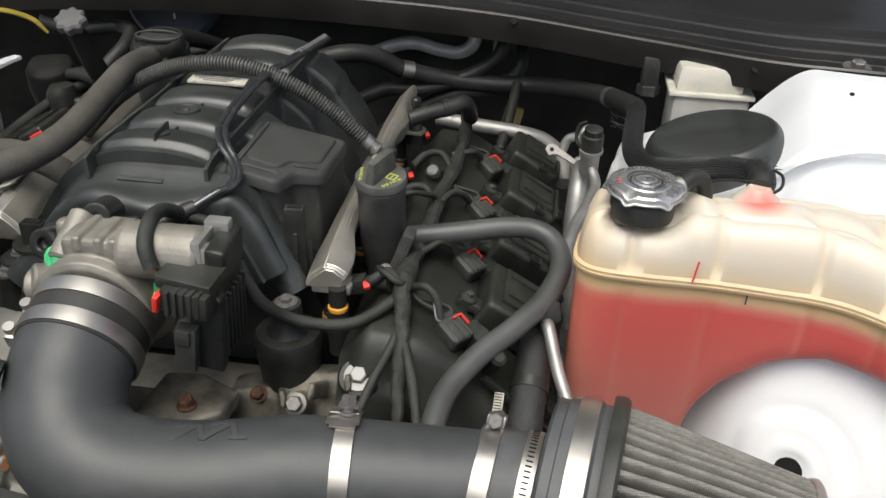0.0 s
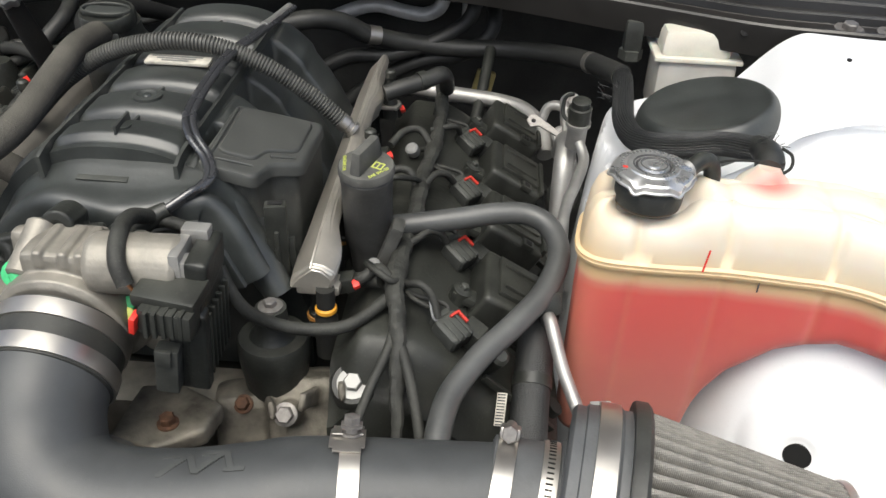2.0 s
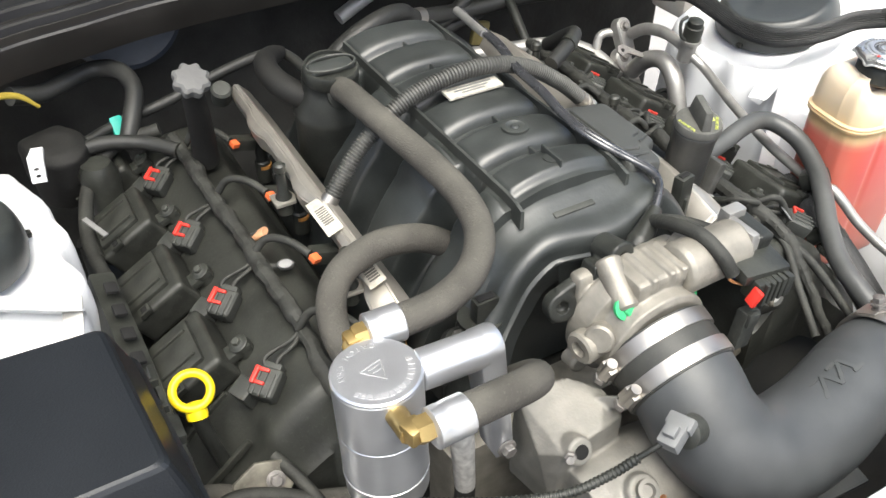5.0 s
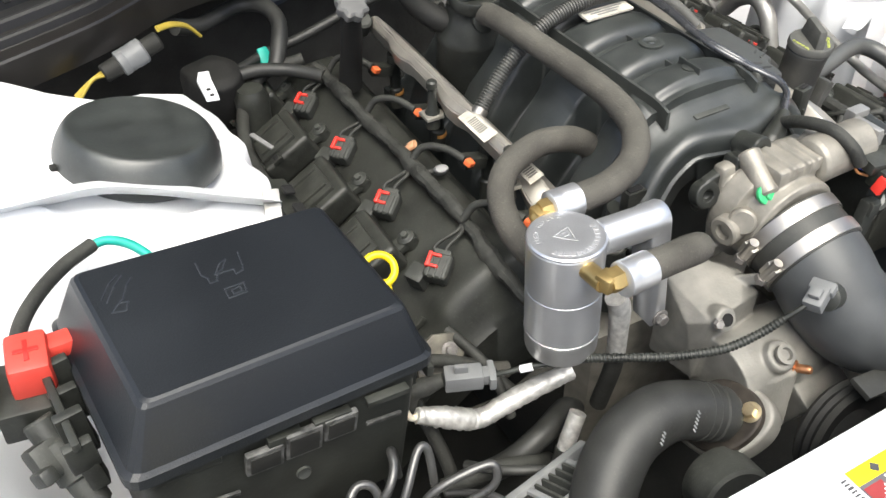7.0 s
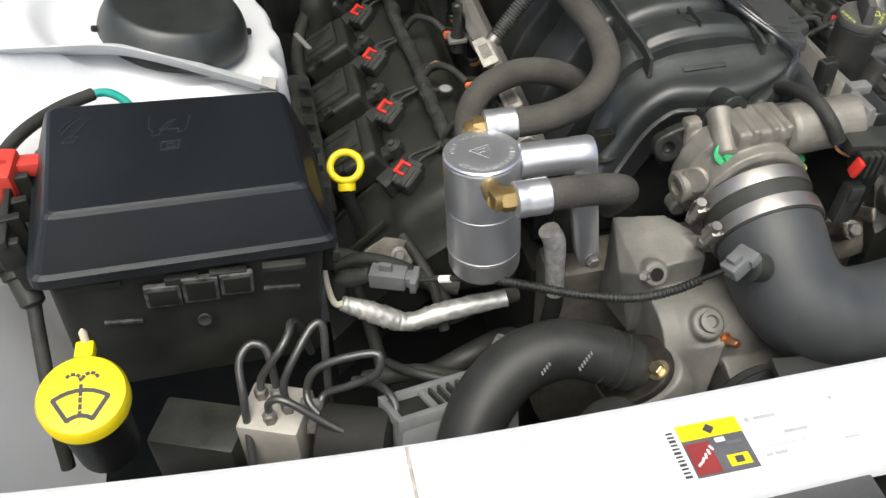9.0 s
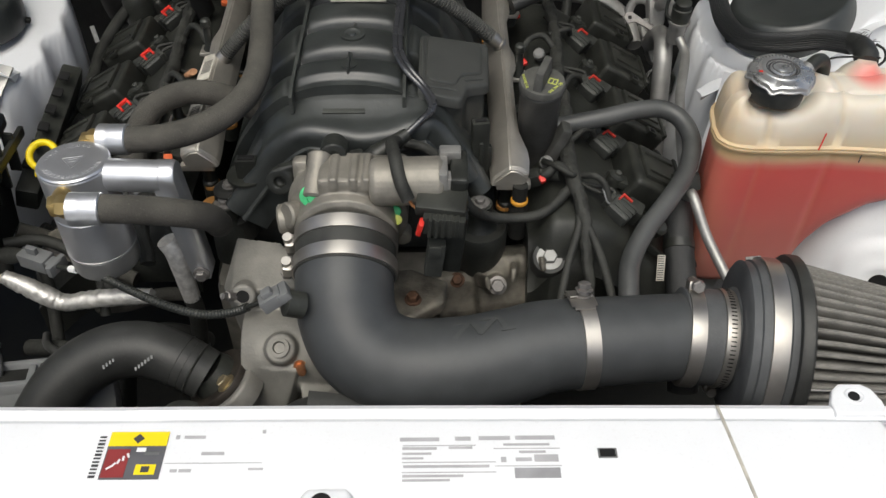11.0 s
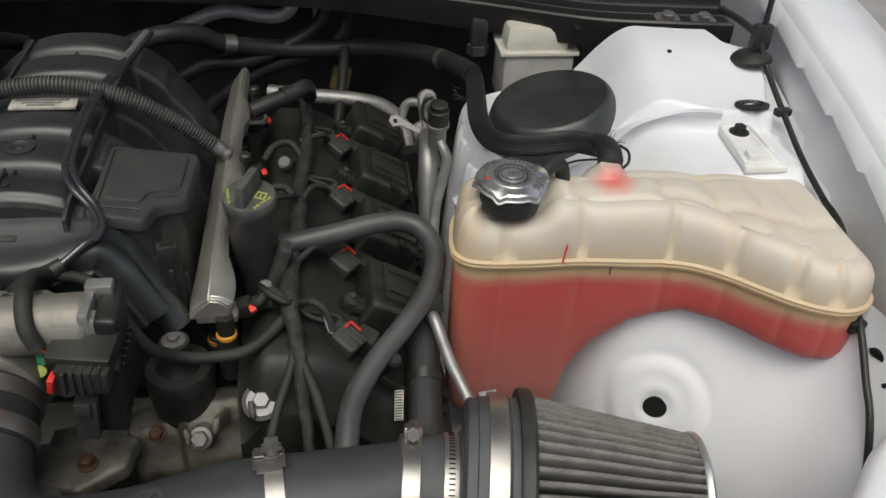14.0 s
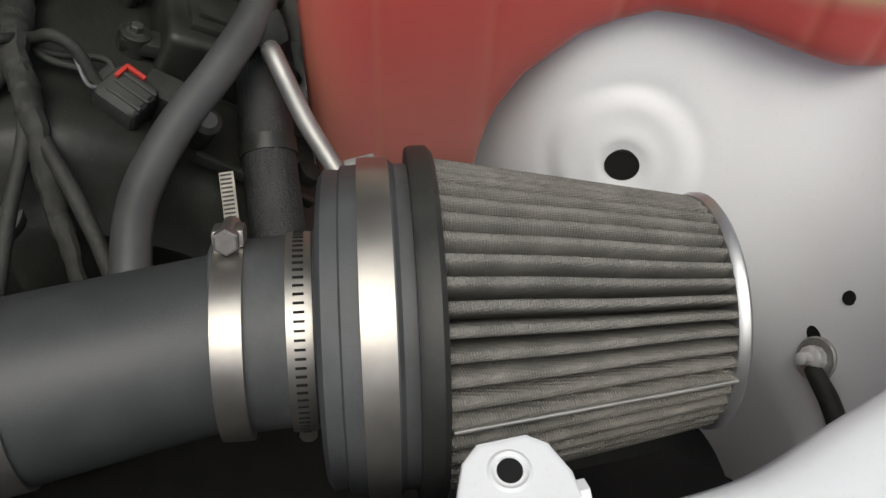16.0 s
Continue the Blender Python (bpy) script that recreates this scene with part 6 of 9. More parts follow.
add(pump, "casting", melt(bm, 0.0015, 4), ALLOYCAST)
add(pump, "boss_hole", lathe([(0.0062, 0), (0.006, 0.0008), (0.004, -0.003), (0.0005, -0.003)], 20, turn((-0.0965, 0.547, 0.8367), (0.0, -0.86, 0.5))), HOLE_SHADE)
add(pump, "socket_plug", lathe([(0.0095, 0), (0.0095, 0.004), (0.006, 0.0045), (0.005, 0.001)], 20, turn((-0.06, 0.5065, 0.8095), (0, -0.55, 0.83))), ALLOYCAST)
bm = lathe([(0.0065, -0.02), (0.0065, 0.002)], 12, turn((-0.043, 0.503, 0.787), (0.2, -0.6, 0.3)))
lathe([(0.0042, 0.0), (0.0042, 0.012), (0.003, 0.014)], 12, turn((-0.0425, 0.501, 0.7875), (0.2, -0.6, 0.3)), bm)
add(pump, "drain_tap", bm, mat("copper_tap", (0.5, 0.24, 0.12), 0.4, 0.9))
add(pump, "sensor", lathe([(0.005, 0), (0.005, 0.01), (0.0035, 0.011), (0.0035, 0.016)], 6, turn((-0.105, 0.55, 0.835), (-0.5, -0.6, 0.6))), ZINC)

rad = thing("radiator_hose", "thick black rubber radiator hose with flange", "hose", (-0.2, 0.5, 0.78))
RL = [(-0.132, 0.5, 0.778), (-0.158, 0.508, 0.791), (-0.192, 0.515, 0.799), (-0.232, 0.51, 0.794), (-0.268, 0.489, 0.775), (-0.291, 0.457, 0.745), (-0.302, 0.432, 0.71), (-0.304, 0.412, 0.66)]
add(rad, "hose", tube(RL, [0.0245, 0.0255, 0.027, 0.0275, 0.0275, 0.0275, 0.0275], 32, 8), RUBBER)
RD = Vector((0.85, -0.28, -0.35)).normalized()
for k, rr in ((0.0, 0.0268), (0.008, 0.0262), (0.016, 0.0268)):
    add(rad, "rib", lathe([(rr - 0.002, -0.0015), (rr, 0), (rr - 0.002, 0.0015)], 32, turn(V(-0.142, 0.5035, 0.7835) - RD * k, RD)), RUBBER)
FN = Vector((-0.62, 0.1, 0.78)).normalized()
fl = turn((-0.1265, 0.506, 0.766), FN)
bolt_at = V(-0.1105, 0.4865, 0.7812)
lobe_v = fl.inverted() @ bolt_at
lobe_a = math.atan2(lobe_v.y, lobe_v.x)


def lobed(r, reach):
    """An oval flange outline with two lobes through the bolts."""
    return [(r * math.cos(a) * (1 + reach * abs(math.cos(a - lobe_a)) ** 5), r * math.sin(a) * (1 + reach * abs(math.cos(a - lobe_a)) ** 5)) for a in np.linspace(0, 2 * math.pi, 48, endpoint=False)]


add(rad, "flange", slab(lobed(0.0345, 0.16), -0.006, 0.001, fl, 0.002), mat("rust_edged_steel", (0.03, 0.025, 0.02), 0.6, 0.4, vary=0.6, scale=90), "black flange with rusty edge")
add(rad, "neck", lathe([(0.0245, 0.0), (0.0235, 0.006), (0.021, 0.014)], 32, fl), BLACK)
add(pump, "flange_pad", slab(lobed(0.0375, 0.26), -0.026, -0.0065, fl, 0.003), ALLOYCAST, smooth=40)
o = hexbolt(bolt_at + FN * 0.0012, FN, 0.0065, 0.007, 1.5, mat("gold_zinc_bolt", (0.6, 0.5, 0.32), 0.35, 0.95))
o.data.transform(rad.matrix_world.inverted())
o.parent = rad
for k in range(2):
    bm = bmesh.new()
    for j in range(4 if k else 6):
        box(0.0017, 0.0034, 0.0003, pose(-0.174 - 0.036 * k - 0.0026 * j, 0.491 - 0.002 * j, 0.8165 - 0.0009 * j - 0.004 * k, 35, 0, 10), 0, bm)
    add(rad, "print_mark", bm, GREY)

# --- brackets and bolts in front of the right bank ---
br = thing("engine_bracket", "grey alloy bracket with rusty bolts", "bracket", (0.08, 0.62, 0.75))
bm = slab([(0.02, 0.575), (0.06, 0.565), (0.095, 0.59), (0.1, 0.62), (0.06, 0.64), (0.025, 0.635)], 0.765, 0.782, None, 0.004)
box(0.07, 0.05, 0.06, pose(0.115, 0.655, 0.735, -20, 0, 15), 0.012, bm)
box(0.1, 0.05, 0.07, pose(0.175, 0.66, 0.745, -30, 0, 10), 0.014, bm)
box(0.05, 0.04, 0.05, pose(0.21, 0.655, 0.775, -35, 0, 0), 0.012, bm)
for x, y, z, w in ((0.135, 0.632, 0.77, 20), (0.17, 0.632, 0.783, -8), (0.195, 0.64, 0.79, 12)):
    box(0.006, 0.05, 0.016, pose(x, y, z, -35, 0, w), 0.002, bm)
lathe([(0.012, -0.03), (0.0105, 0.0), (0.009, 0.002)], 18, turn((0.152, 0.619, 0.775), (0, -0.75, 0.65)), bm)
add(br, "casting", melt(bm, 0.0024, 3), mat("grimy_alloy", (0.17, 0.155, 0.13), 0.6, 0.55, vary=0.6, scale=45, bump=0.6, dust=0.3))
for p, a, r, mt in (((0.063, 0.592, 0.783), (0, 0, 1), 0.0065, RUST), ((0.11, 0.638, 0.764), (0, -0.6, 0.8), 0.0062, RUST), ((0.152, 0.617, 0.777), (0, -0.75, 0.65), 0.0075, ZINC)):
    o = hexbolt(p, a, r, 0.008, 1.35, mt)
    o.data.transform(br.matrix_world.inverted())
    o.parent = br
bush = thing("rubber_mount", "black rubber mount with large zinc bolt", "mount", (0.207, 0.64, 0.79))
BA = Vector((0, -0.5, 0.86)).normalized()
bm = lathe([(0.018, -0.035), (0.0195, -0.03), (0.0195, 0.004), (0.0175, 0.0075), (0.0125, 0.0065)], 32, turn((0.2065, 0.636, 0.797), BA))
add(bush, "sleeve", bm, RUBBER)
o = hexbolt(V(0.2065, 0.636, 0.797) + BA * 0.0075, BA, 0.0078, 0.007, 1.75, mat("bright_zinc", (0.28, 0.28, 0.27), 0.55, 0.6))
o.data.transform(bush.matrix_world.inverted())
o.parent = bush

# --- loose wires over the right bank ---
rnd = random.Random(11)
for k, y in enumerate((0.684, 0.80, 0.918, 1.035)):
    wt = thing("coil_lead", "thin taped lead from coil plug to loom", "wiring", (0.26, y, 0.84), "coil leads")
    a, b = V(0.272, y - 0.006, 0.838), V(0.238, y - 0.055 + 0.02 * (k % 2) + (0.075 if k == 0 else 0), 0.856)
    mid = (a + b) / 2 + V(rnd.uniform(-0.004, 0.006), rnd.uniform(-0.01, 0.01), rnd.uniform(0.01, 0.018))
    add(wt, "sleeve", tube([a, a.lerp(mid, 0.6) + V(0.003, 0, 0.004), mid, b.lerp(mid, 0.4), b], 0.0036, 10), TAPE)
    for j, mt in enumerate((GREY, BLACK)):
        add(wt, "wire", tube([a + V(0.004, 0.002 * j, 0), a + V(-0.004, -0.004 + 0.004 * j, 0.006), a.lerp(mid, 0.5) + V(0, 0.003 * j, 0.003)], 0.0011, 6), mt)
for pts, r in (([(0.205, 0.725, 0.858), (0.214, 0.70, 0.872), (0.23, 0.69, 0.868), (0.238, 0.705, 0.858)], 0.003),
               ([(0.198, 0.84, 0.87), (0.215, 0.835, 0.884), (0.232, 0.85, 0.876), (0.238, 0.87, 0.862)], 0.003)):
    wt = thing("loose_wire", "thin black taped wire over the engine", "wiring", pts[1], "loose wires")
    add(wt, "wire", tube(pts, r, 10), TAPE)
    add(wt, "tape_end", tube([pts[0], tuple((a + b) / 2 for a, b in zip(pts[0], pts[1]))], r * 1.35, 10, 3), BLACK)
# orange-ringed stub by the rail
st = thing("injector_stub", "black stub with orange ring below rail", "injector", (0.176, 0.683, 0.83))
add(st, "stub", lathe([(0.01, -0.04), (0.01, 0.0), (0.008, 0.004), (0.008, 0.03)], 18, pose(0.176, 0.683, 0.83)), DARK)
add(st, "ring", lathe([(0.0082, 0.006), (0.0094, 0.0075), (0.0094, 0.0105), (0.0082, 0.012)], 20, pose(0.176, 0.683, 0.83)), mat("amber_ring", (0.62, 0.3, 0.03), 0.45), "amber sealing ring")

# ---- tank side ----
TANK_FRONT = [(0.386, 0.735), (0.388, 0.716), (0.404, 0.7035), (0.446, 0.70), (0.502, 0.70), (0.556, 0.695), (0.583, 0.692), (0.609, 0.684), (0.633, 0.669), (0.655, 0.65), (0.676, 0.632), (0.698, 0.619), (0.722, 0.613), (0.742, 0.62), (0.753, 0.638)]
TANK_BACK = [(0.753, 0.68), (0.753, 0.745), (0.748, 0.775), (0.72, 0.788), (0.66, 0.79), (0.57, 0.786), (0.5, 0.782), (0.42, 0.784), (0.395, 0.775)]
LEVEL, SEAM = 0.8735, 0.892
loop = spline([(x, y, 0) for x, y in TANK_FRONT + TANK_BACK + TANK_FRONT[:1]], 18)[:-1]
RIBS = (0.43, 0.502, 0.583, 0.633, 0.676, 0.71)


def tank_bottom(x):
    xs = (0.38, 0.497, 0.504, 0.51, 0.526, 0.56, 0.605, 0.645, 0.67, 0.70, 0.738, 0.76)
    zs = (0.69, 0.69, 0.735, 0.755, 0.783, 0.814, 0.832, 0.834, 0.831, 0.827, 0.828, 0.84)
    return float(np.interp(x, xs, zs))


def tank_material():
    """Thin translucent plastic: red below the fluid's level, cream above, brown tide marks near the seam."""
    m = bpy.data.materials.new("translucent_tank")
    m.use_nodes = True
    n, l = m.node_tree.nodes, m.node_tree.links
    b = n["Principled BSDF"]
    geo = n.new("ShaderNodeNewGeometry")
    sepn = n.new("ShaderNodeSeparateXYZ")
    l.new(geo.outputs["Position"], sepn.inputs[0])
    noise_n = n.new("ShaderNodeTexNoise")
    noise_n.inputs["Scale"].default_value, noise_n.inputs["Detail"].default_value = 22, 4
    l.new(geo.outputs["Position"], noise_n.inputs["Vector"])
    wob = n.new("ShaderNodeMath")
    wob.operation = "MULTIPLY_ADD"
    l.new(noise_n.outputs["Fac"], wob.inputs[0])
    wob.inputs[1].default_value = 0.006
    l.new(sepn.outputs["Z"], wob.inputs[2])
    rng = n.new("ShaderNodeMapRange")
    rng.inputs["From Min"].default_value, rng.inputs["From Max"].default_value = 0.70, 0.96
    l.new(wob.outputs[0], rng.inputs["Value"])
    ramp = n.new("ShaderNodeValToRGB")
    e = ramp.color_ramp.elements
    def at(z):
        return (z + 0.003 - 0.70) / 0.26
    e[0].position, e[0].color = at(0.71), (0.5, 0.2, 0.17, 1)
    e[1].position, e[1].color = at(0.95), (0.61, 0.565, 0.485, 1)
    for z, c in ((0.77, (0.47, 0.145, 0.125)), (0.83, (0.51, 0.105, 0.092)), (LEVEL - 0.010, (0.54, 0.095, 0.085)), (LEVEL - 0.003, (0.55, 0.17, 0.135)), (LEVEL + 0.003, (0.58, 0.35, 0.22)), (LEVEL + 0.008, (0.58, 0.42, 0.235)), (SEAM - 0.002, (0.55, 0.41, 0.235)), (SEAM + 0.008, (0.58, 0.49, 0.355)), (0.915, (0.60, 0.545, 0.455))):
        k = e.new(at(z))
        k.color = (*c, 1)
    l.new(rng.outputs[0], ramp.inputs["Fac"])

    def over(under, fac, color):
        mix = n.new("ShaderNodeMix")
        mix.data_type = "RGBA"
        l.new(fac, mix.inputs["Factor"])
        l.new(under, mix.inputs["A"])
        mix.inputs["B"].default_value = (*color, 1)
        return mix.outputs["Result"]

    # baffles inside show as pale yellow stripes
    across = n.new("ShaderNodeMapRange")
    across.inputs["From Min"].default_value, across.inputs["From Max"].default_value = 0.38, 0.76
    l.new(sepn.outputs["X"], across.inputs["Value"])
    spikes = n.new("ShaderNodeValToRGB")
    q = spikes.color_ramp.elements
    q[0].position, q[0].color, q[1].position, q[1].color = 0.0, (0.55, 0.55, 0.55, 1), 0.1, (0, 0, 0, 1)
    for x in RIBS:
        c = (x - 0.38) / 0.38
        for d, v in ((-0.011, 0.0), (-0.002, 0.2), (0.002, 0.2), (0.011, 0.0)):
            k = q.new(c + d)
            k.color = (v, v, v, 1)
    l.new(across.outputs[0], spikes.inputs["Fac"])
    shallow = n.new("ShaderNodeMapRange")
    shallow.inputs["From Min"].default_value, shallow.inputs["From Max"].default_value = LEVEL - 0.004, LEVEL + 0.004
    shallow.inputs["To Min"].default_value, shallow.inputs["To Max"].default_value = 0.3, 1.0
    l.new(sepn.outputs["Z"], shallow.inputs["Value"])
    streak = n.new("ShaderNodeMath")
    streak.operation = "MULTIPLY"
    l.new(spikes.outputs["Color"], streak.inputs[0])
    l.new(shallow.outputs[0], streak.inputs[1])
    col = over(ramp.outputs["Color"], streak.outputs[0], (0.68, 0.48, 0.24))
    # blotches of brown residue
    blot = n.new("ShaderNodeMapRange")
    blot.inputs["From Min"].default_value, blot.inputs["From Max"].default_value, blot.inputs["To Max"].default_value = 0.52, 0.8, 0.2
    l.new(noise_n.outputs["Fac"], blot.inputs["Value"])
    dry = n.new("ShaderNodeMath")
    dry.operation = "MULTIPLY"
    l.new(blot.outputs[0], dry.inputs[0])
    l.new(shallow.outputs[0], dry.inputs[1])
    col = over(col, dry.outputs[0], (0.62, 0.43, 0.2))
    # fluid behind the return nozzle
    near = n.new("ShaderNodeVectorMath")
    near.operation = "DISTANCE"
    l.new(geo.outputs["Position"], near.inputs[0])
    near.inputs[1].default_value = (0.538, 0.747, 0.946)
    fade = n.new("ShaderNodeMapRange")
    fade.inputs["From Min"].default_value, fade.inputs["From Max"].default_value = 0.026, 0.008
    fade.inputs["To Max"].default_value = 0.85
    l.new(near.outputs["Value"], fade.inputs["Value"])
    col = over(col, fade.outputs[0], (0.70, 0.14, 0.12))
    l.new(col, b.inputs["Base Color"])
    b.inputs["Roughness"].default_value = 0.42
    b.inputs["Subsurface Weight"].default_value = 0.4
    b.inputs["Subsurface Radius"].default_value = (0.02, 0.014, 0.009)
    b.inputs["Subsurface Scale"].default_value = 0.4
    return m


TANKMAT = tank_material()
tank = thing("coolant_tank", "translucent cream coolant tank half full of red fluid", "coolant tank", (0.56, 0.70, 0.69))


def tank_ring(inset, zf, rib=0.0):
    pts = []
    n = len(loop)
    for i, p in enumerate(loop):
        d = (loop[(i + 1) % n] - loop[i - 1]).normalized()
        nrm = V(d.y, -d.x, 0)
        g = 0.0
        if p.y < 0.75:
            for x in RIBS:
                g += math.exp(-((p.x - x) / 0.0045) ** 2)
        q = p - nrm * (inset + rib * g)
        pts.append(V(q.x, q.y, zf(p)))
    return pts


loops = [
    tank_ring(0.03, lambda p: tank_bottom(p.x) - 0.004),
    tank_ring(0.012, lambda p: tank_bottom(p.x) - 0.002),
    tank_ring(0.004, lambda p: tank_bottom(p.x) + 0.004, 0.001),
    tank_ring(0.0015, lambda p: tank_bottom(p.x) + 0.012, 0.002)]
for t in (0.2, 0.4, 0.6, 0.8):
    loops.append(tank_ring(0.0012 - 0.0005 * t, lambda p, t=t: (tank_bottom(p.x) + 0.012) * (1 - t) + (SEAM - 0.006) * t, 0.002))
loops += [tank_ring(0.001, lambda p: SEAM - 0.0045, 0.001), tank_ring(-0.003, lambda p: SEAM - 0.0035), tank_ring(-0.0036, lambda p: SEAM - 0.0005), tank_ring(-0.003, lambda p: SEAM), tank_ring(-0.003, lambda p: SEAM + 0.0008), tank_ring(-0.0034, lambda p: SEAM + 0.003), tank_ring(0.0, lambda p: SEAM + 0.0045, 0.001)]


def top_z(p, k):
    lift = 0.004 * math.sin(p.x * 70) * 0.4
    neck = 0.017 * ease(0.056, 0.034, math.hypot(p.x - 0.436, p.y - 0.728))
    return SEAM + 0.0045 - neck * k + k * (0.040 + 0.01 * ease(0.64, 0.6, p.x) - 0.006 * ease(0.66, 0.74, p.x)) + lift * k


for inset, k in ((0.001, 0.3), (0.003, 0.6), (0.007, 0.82), (0.013, 0.94), (0.022, 1.0), (0.034, 1.03)):
    loops.append(tank_ring(inset, lambda p, k=k: top_z(p, k), 0.003 + 0.003 * k))
loops[-1] = [q - V(0, 0, 0.007) for q in loops[-1]]
bm = bmesh.new()
rings(bm, loops, caps=False)
# close the top and the underside with a quilted skin
body = add(tank, "body", bm, TANKMAT, smooth=60)
xs = np.linspace(0.41, 0.735, 130)


def span(x):
    """Front and back edges of the top at x."""
    f = float(np.interp(x, [q[0] for q in TANK_FRONT[1:]], [q[1] for q in TANK_FRONT[1:]])) + 0.034
    return f, 0.752 + 0.006 * math.sin(x * 20)


def top_skin(x, v):
    f, b = span(x)
    f -= 0.010
    y = f + (b + 0.010 - f) * v
    z = top_z(V(x, y, 0), 0.975 + 0.055 * ease(0.0, 0.1, v) * ease(1.0, 0.9, v))
    d = min(abs(x - r) for r in RIBS)
    z -= 0.003 * math.exp(-(d / 0.008) ** 2) * ease(0.0, 0.12, v) * ease(1.0, 0.85, v)
    z += 0.003 * math.sin(math.pi * min(1, max(0, v)))
    z -= 0.004 * math.exp(-((y - (0.735 - 0.3 * (x - 0.56))) / 0.008) ** 2) * ease(0.55, 0.6, x) * ease(1.0, 0.8, v)
    return V(x, y, z)


add(tank, "top", sheet(top_skin, xs, np.linspace(0, 1, 26)), TANKMAT, smooth=60)
bm = lathe([(0.034, -0.03), (0.03, -0.01), (0.023, 0.004), (0.016, 0.012), (0.012, 0.016), (0.009, 0.02)], 36, pose(0.538, 0.765, 0.938))
add(tank, "nozzle", bm, TANKMAT)
# cap
CAPM = turn((0.436, 0.732, 0.9575), (0.0, -0.03, 1)) @ Matrix.Diagonal((0.94, 0.94, 0.7, 1))
col = add(tank, "neck_ring", lathe([(0.029, -0.026), (0.0295, -0.02), (0.0295, -0.007), (0.0285, -0.004), (0.0265, -0.002), (0.0265, 0.003), (0.024, 0.004)], 40, CAPM), GREYBLK, "black plastic cap collar")
bm = bmesh.new()
lo = []
for r, z in ((0.0, 0.004), (0.028, 0.004), (0.0335, 0.0045), (0.0345, 0.007), (0.034, 0.0135), (0.032, 0.0155), (0.0225, 0.0165), (0.0215, 0.0182), (0.0175, 0.0185), (0.0165, 0.0168), (0.0135, 0.0165), (0.0125, 0.0192), (0.0115, 0.0195), (0.0105, 0.0178), (0.006, 0.0178), (0.0055, 0.019), (0.001, 0.0192)):
    ring = []
    for k in range(96):
        a = 2 * math.pi * k / 96
        lobe = 1 + (0.085 * max(0, math.cos(6 * a)) ** 3 - 0.02 if r > 0.027 else 0)
        ring.append(CAPM @ V(max(r, 0.0004) * lobe * math.cos(a), max(r, 0.0004) * lobe * math.sin(a), z - (0.0035 * max(0, math.cos(6 * a)) ** 3 if 0.031 < r < 0.0347 else 0)))
    lo.append(ring)
rings(bm, lo)
pcap = add(tank, "pressure_cap", bm, mat("pressed_alloy_cap", (0.62, 0.62, 0.61), 0.30, 0.85, vary=0.12, scale=70), "pressed silver pressure cap", 30)
# dark grey rings stand in for the shade in the cap's pressed grooves
for r0, r1, z in ((0.0165, 0.0178, 0.0187), (0.0105, 0.0118, 0.0197)):
    sub(pcap, tank, "groove_shade_ring", lathe([(r0, z - 0.002), (r0, z), (r1, z), (r1, z - 0.002)], 40, CAPM), mat("groove_shade_grey", (0.12, 0.12, 0.12), 0.5, 0.4, bump=0))
for rr, zz in ((0.0352, 0.0065),):
    rim = []
    for k in range(97):
        a = 2 * math.pi * k / 96
        w = max(0, math.cos(6 * a)) ** 3
        rim.append(CAPM @ V(rr * (0.98 + 0.085 * w) * math.cos(a), rr * (0.98 + 0.085 * w) * math.sin(a), zz - 0.0035 * w))
    sub(pcap, tank, "rolled_edge", tube(rim, 0.0011, 8, raw=True), CHROME)
sub(pcap, tank, "red_mark", box(0.004, 0.003, 0.0006, CAPM @ pose(-0.0245, -0.004, 0.0168), 0), RED)
bm = bmesh.new()
for k in range(20):
    a = radians(200 - 8.5 * k)
    box(0.0018, 0.0026, 0.0005, CAPM @ pose(0.0265 * math.cos(a), 0.0265 * math.sin(a), 0.0164, 0, 0, math.degrees(a) + 90), 0, bm)
sub(pcap, tank, "stamped_print", bm, GREY)
add(tank, "neck_seal", lathe([(0.0268, -0.0305), (0.0285, -0.029), (0.0285, -0.0275), (0.0268, -0.026)], 40, CAPM), DIRT, "brown rubber seal")
add(tank, "tie_wire", tube([(0.487, 0.763, 0.956), (0.505, 0.772, 0.9575), (0.528, 0.77, 0.96), (0.55, 0.764, 0.962)], 0.0011, 6), DARK)
add(tank, "overflow_pipe", tube([(0.466, 0.742, 0.962), (0.478, 0.752, 0.966), (0.487, 0.757, 0.962), (0.491, 0.758, 0.95), (0.491, 0.758, 0.938)], 0.0072, 14), BLACK)
add(tank, "overflow_clip", lathe([(0.0085, 0), (0.0085, 0.005), (0.007, 0.006)], 18, turn((0.463, 0.741, 0.961), (0.7, 0.5, 0.25))), ALLOY)
add(tank, "level_mark", box(0.0014, 0.0006, 0.02, pose(0.4845, 0.6965, 0.905, -6, 8, 0), 0), RED, "thin red level mark")
add(tank, "level_tick", box(0.0012, 0.0006, 0.01, pose(0.5305, 0.6958, 0.8835), 0), INK)
CLEAR = mat("clear_plastic", (0.76, 0.755, 0.735), 0.35, sss=0.3, bump=0)
LX = 0.7055
arch = [(LX - 0.022, 0.775), (LX + 0.022, 0.775)] + [(LX + 0.0185 * math.cos(a), 0.852 + 0.0185 * math.sin(a)) for a in np.linspace(0, math.pi, 13)]
lug = add(tank, "lug", slab(arch, 0.9365, 0.9425, None, 0.0015), CLEAR)
rimline = [V(LX + 0.0195, 0.782, 0.943)] + [V(LX + 0.0165 * math.cos(a), 0.852 + 0.0165 * math.sin(a), 0.943) for a in np.linspace(0, math.pi, 13)] + [V(LX - 0.0195, 0.782, 0.943)]
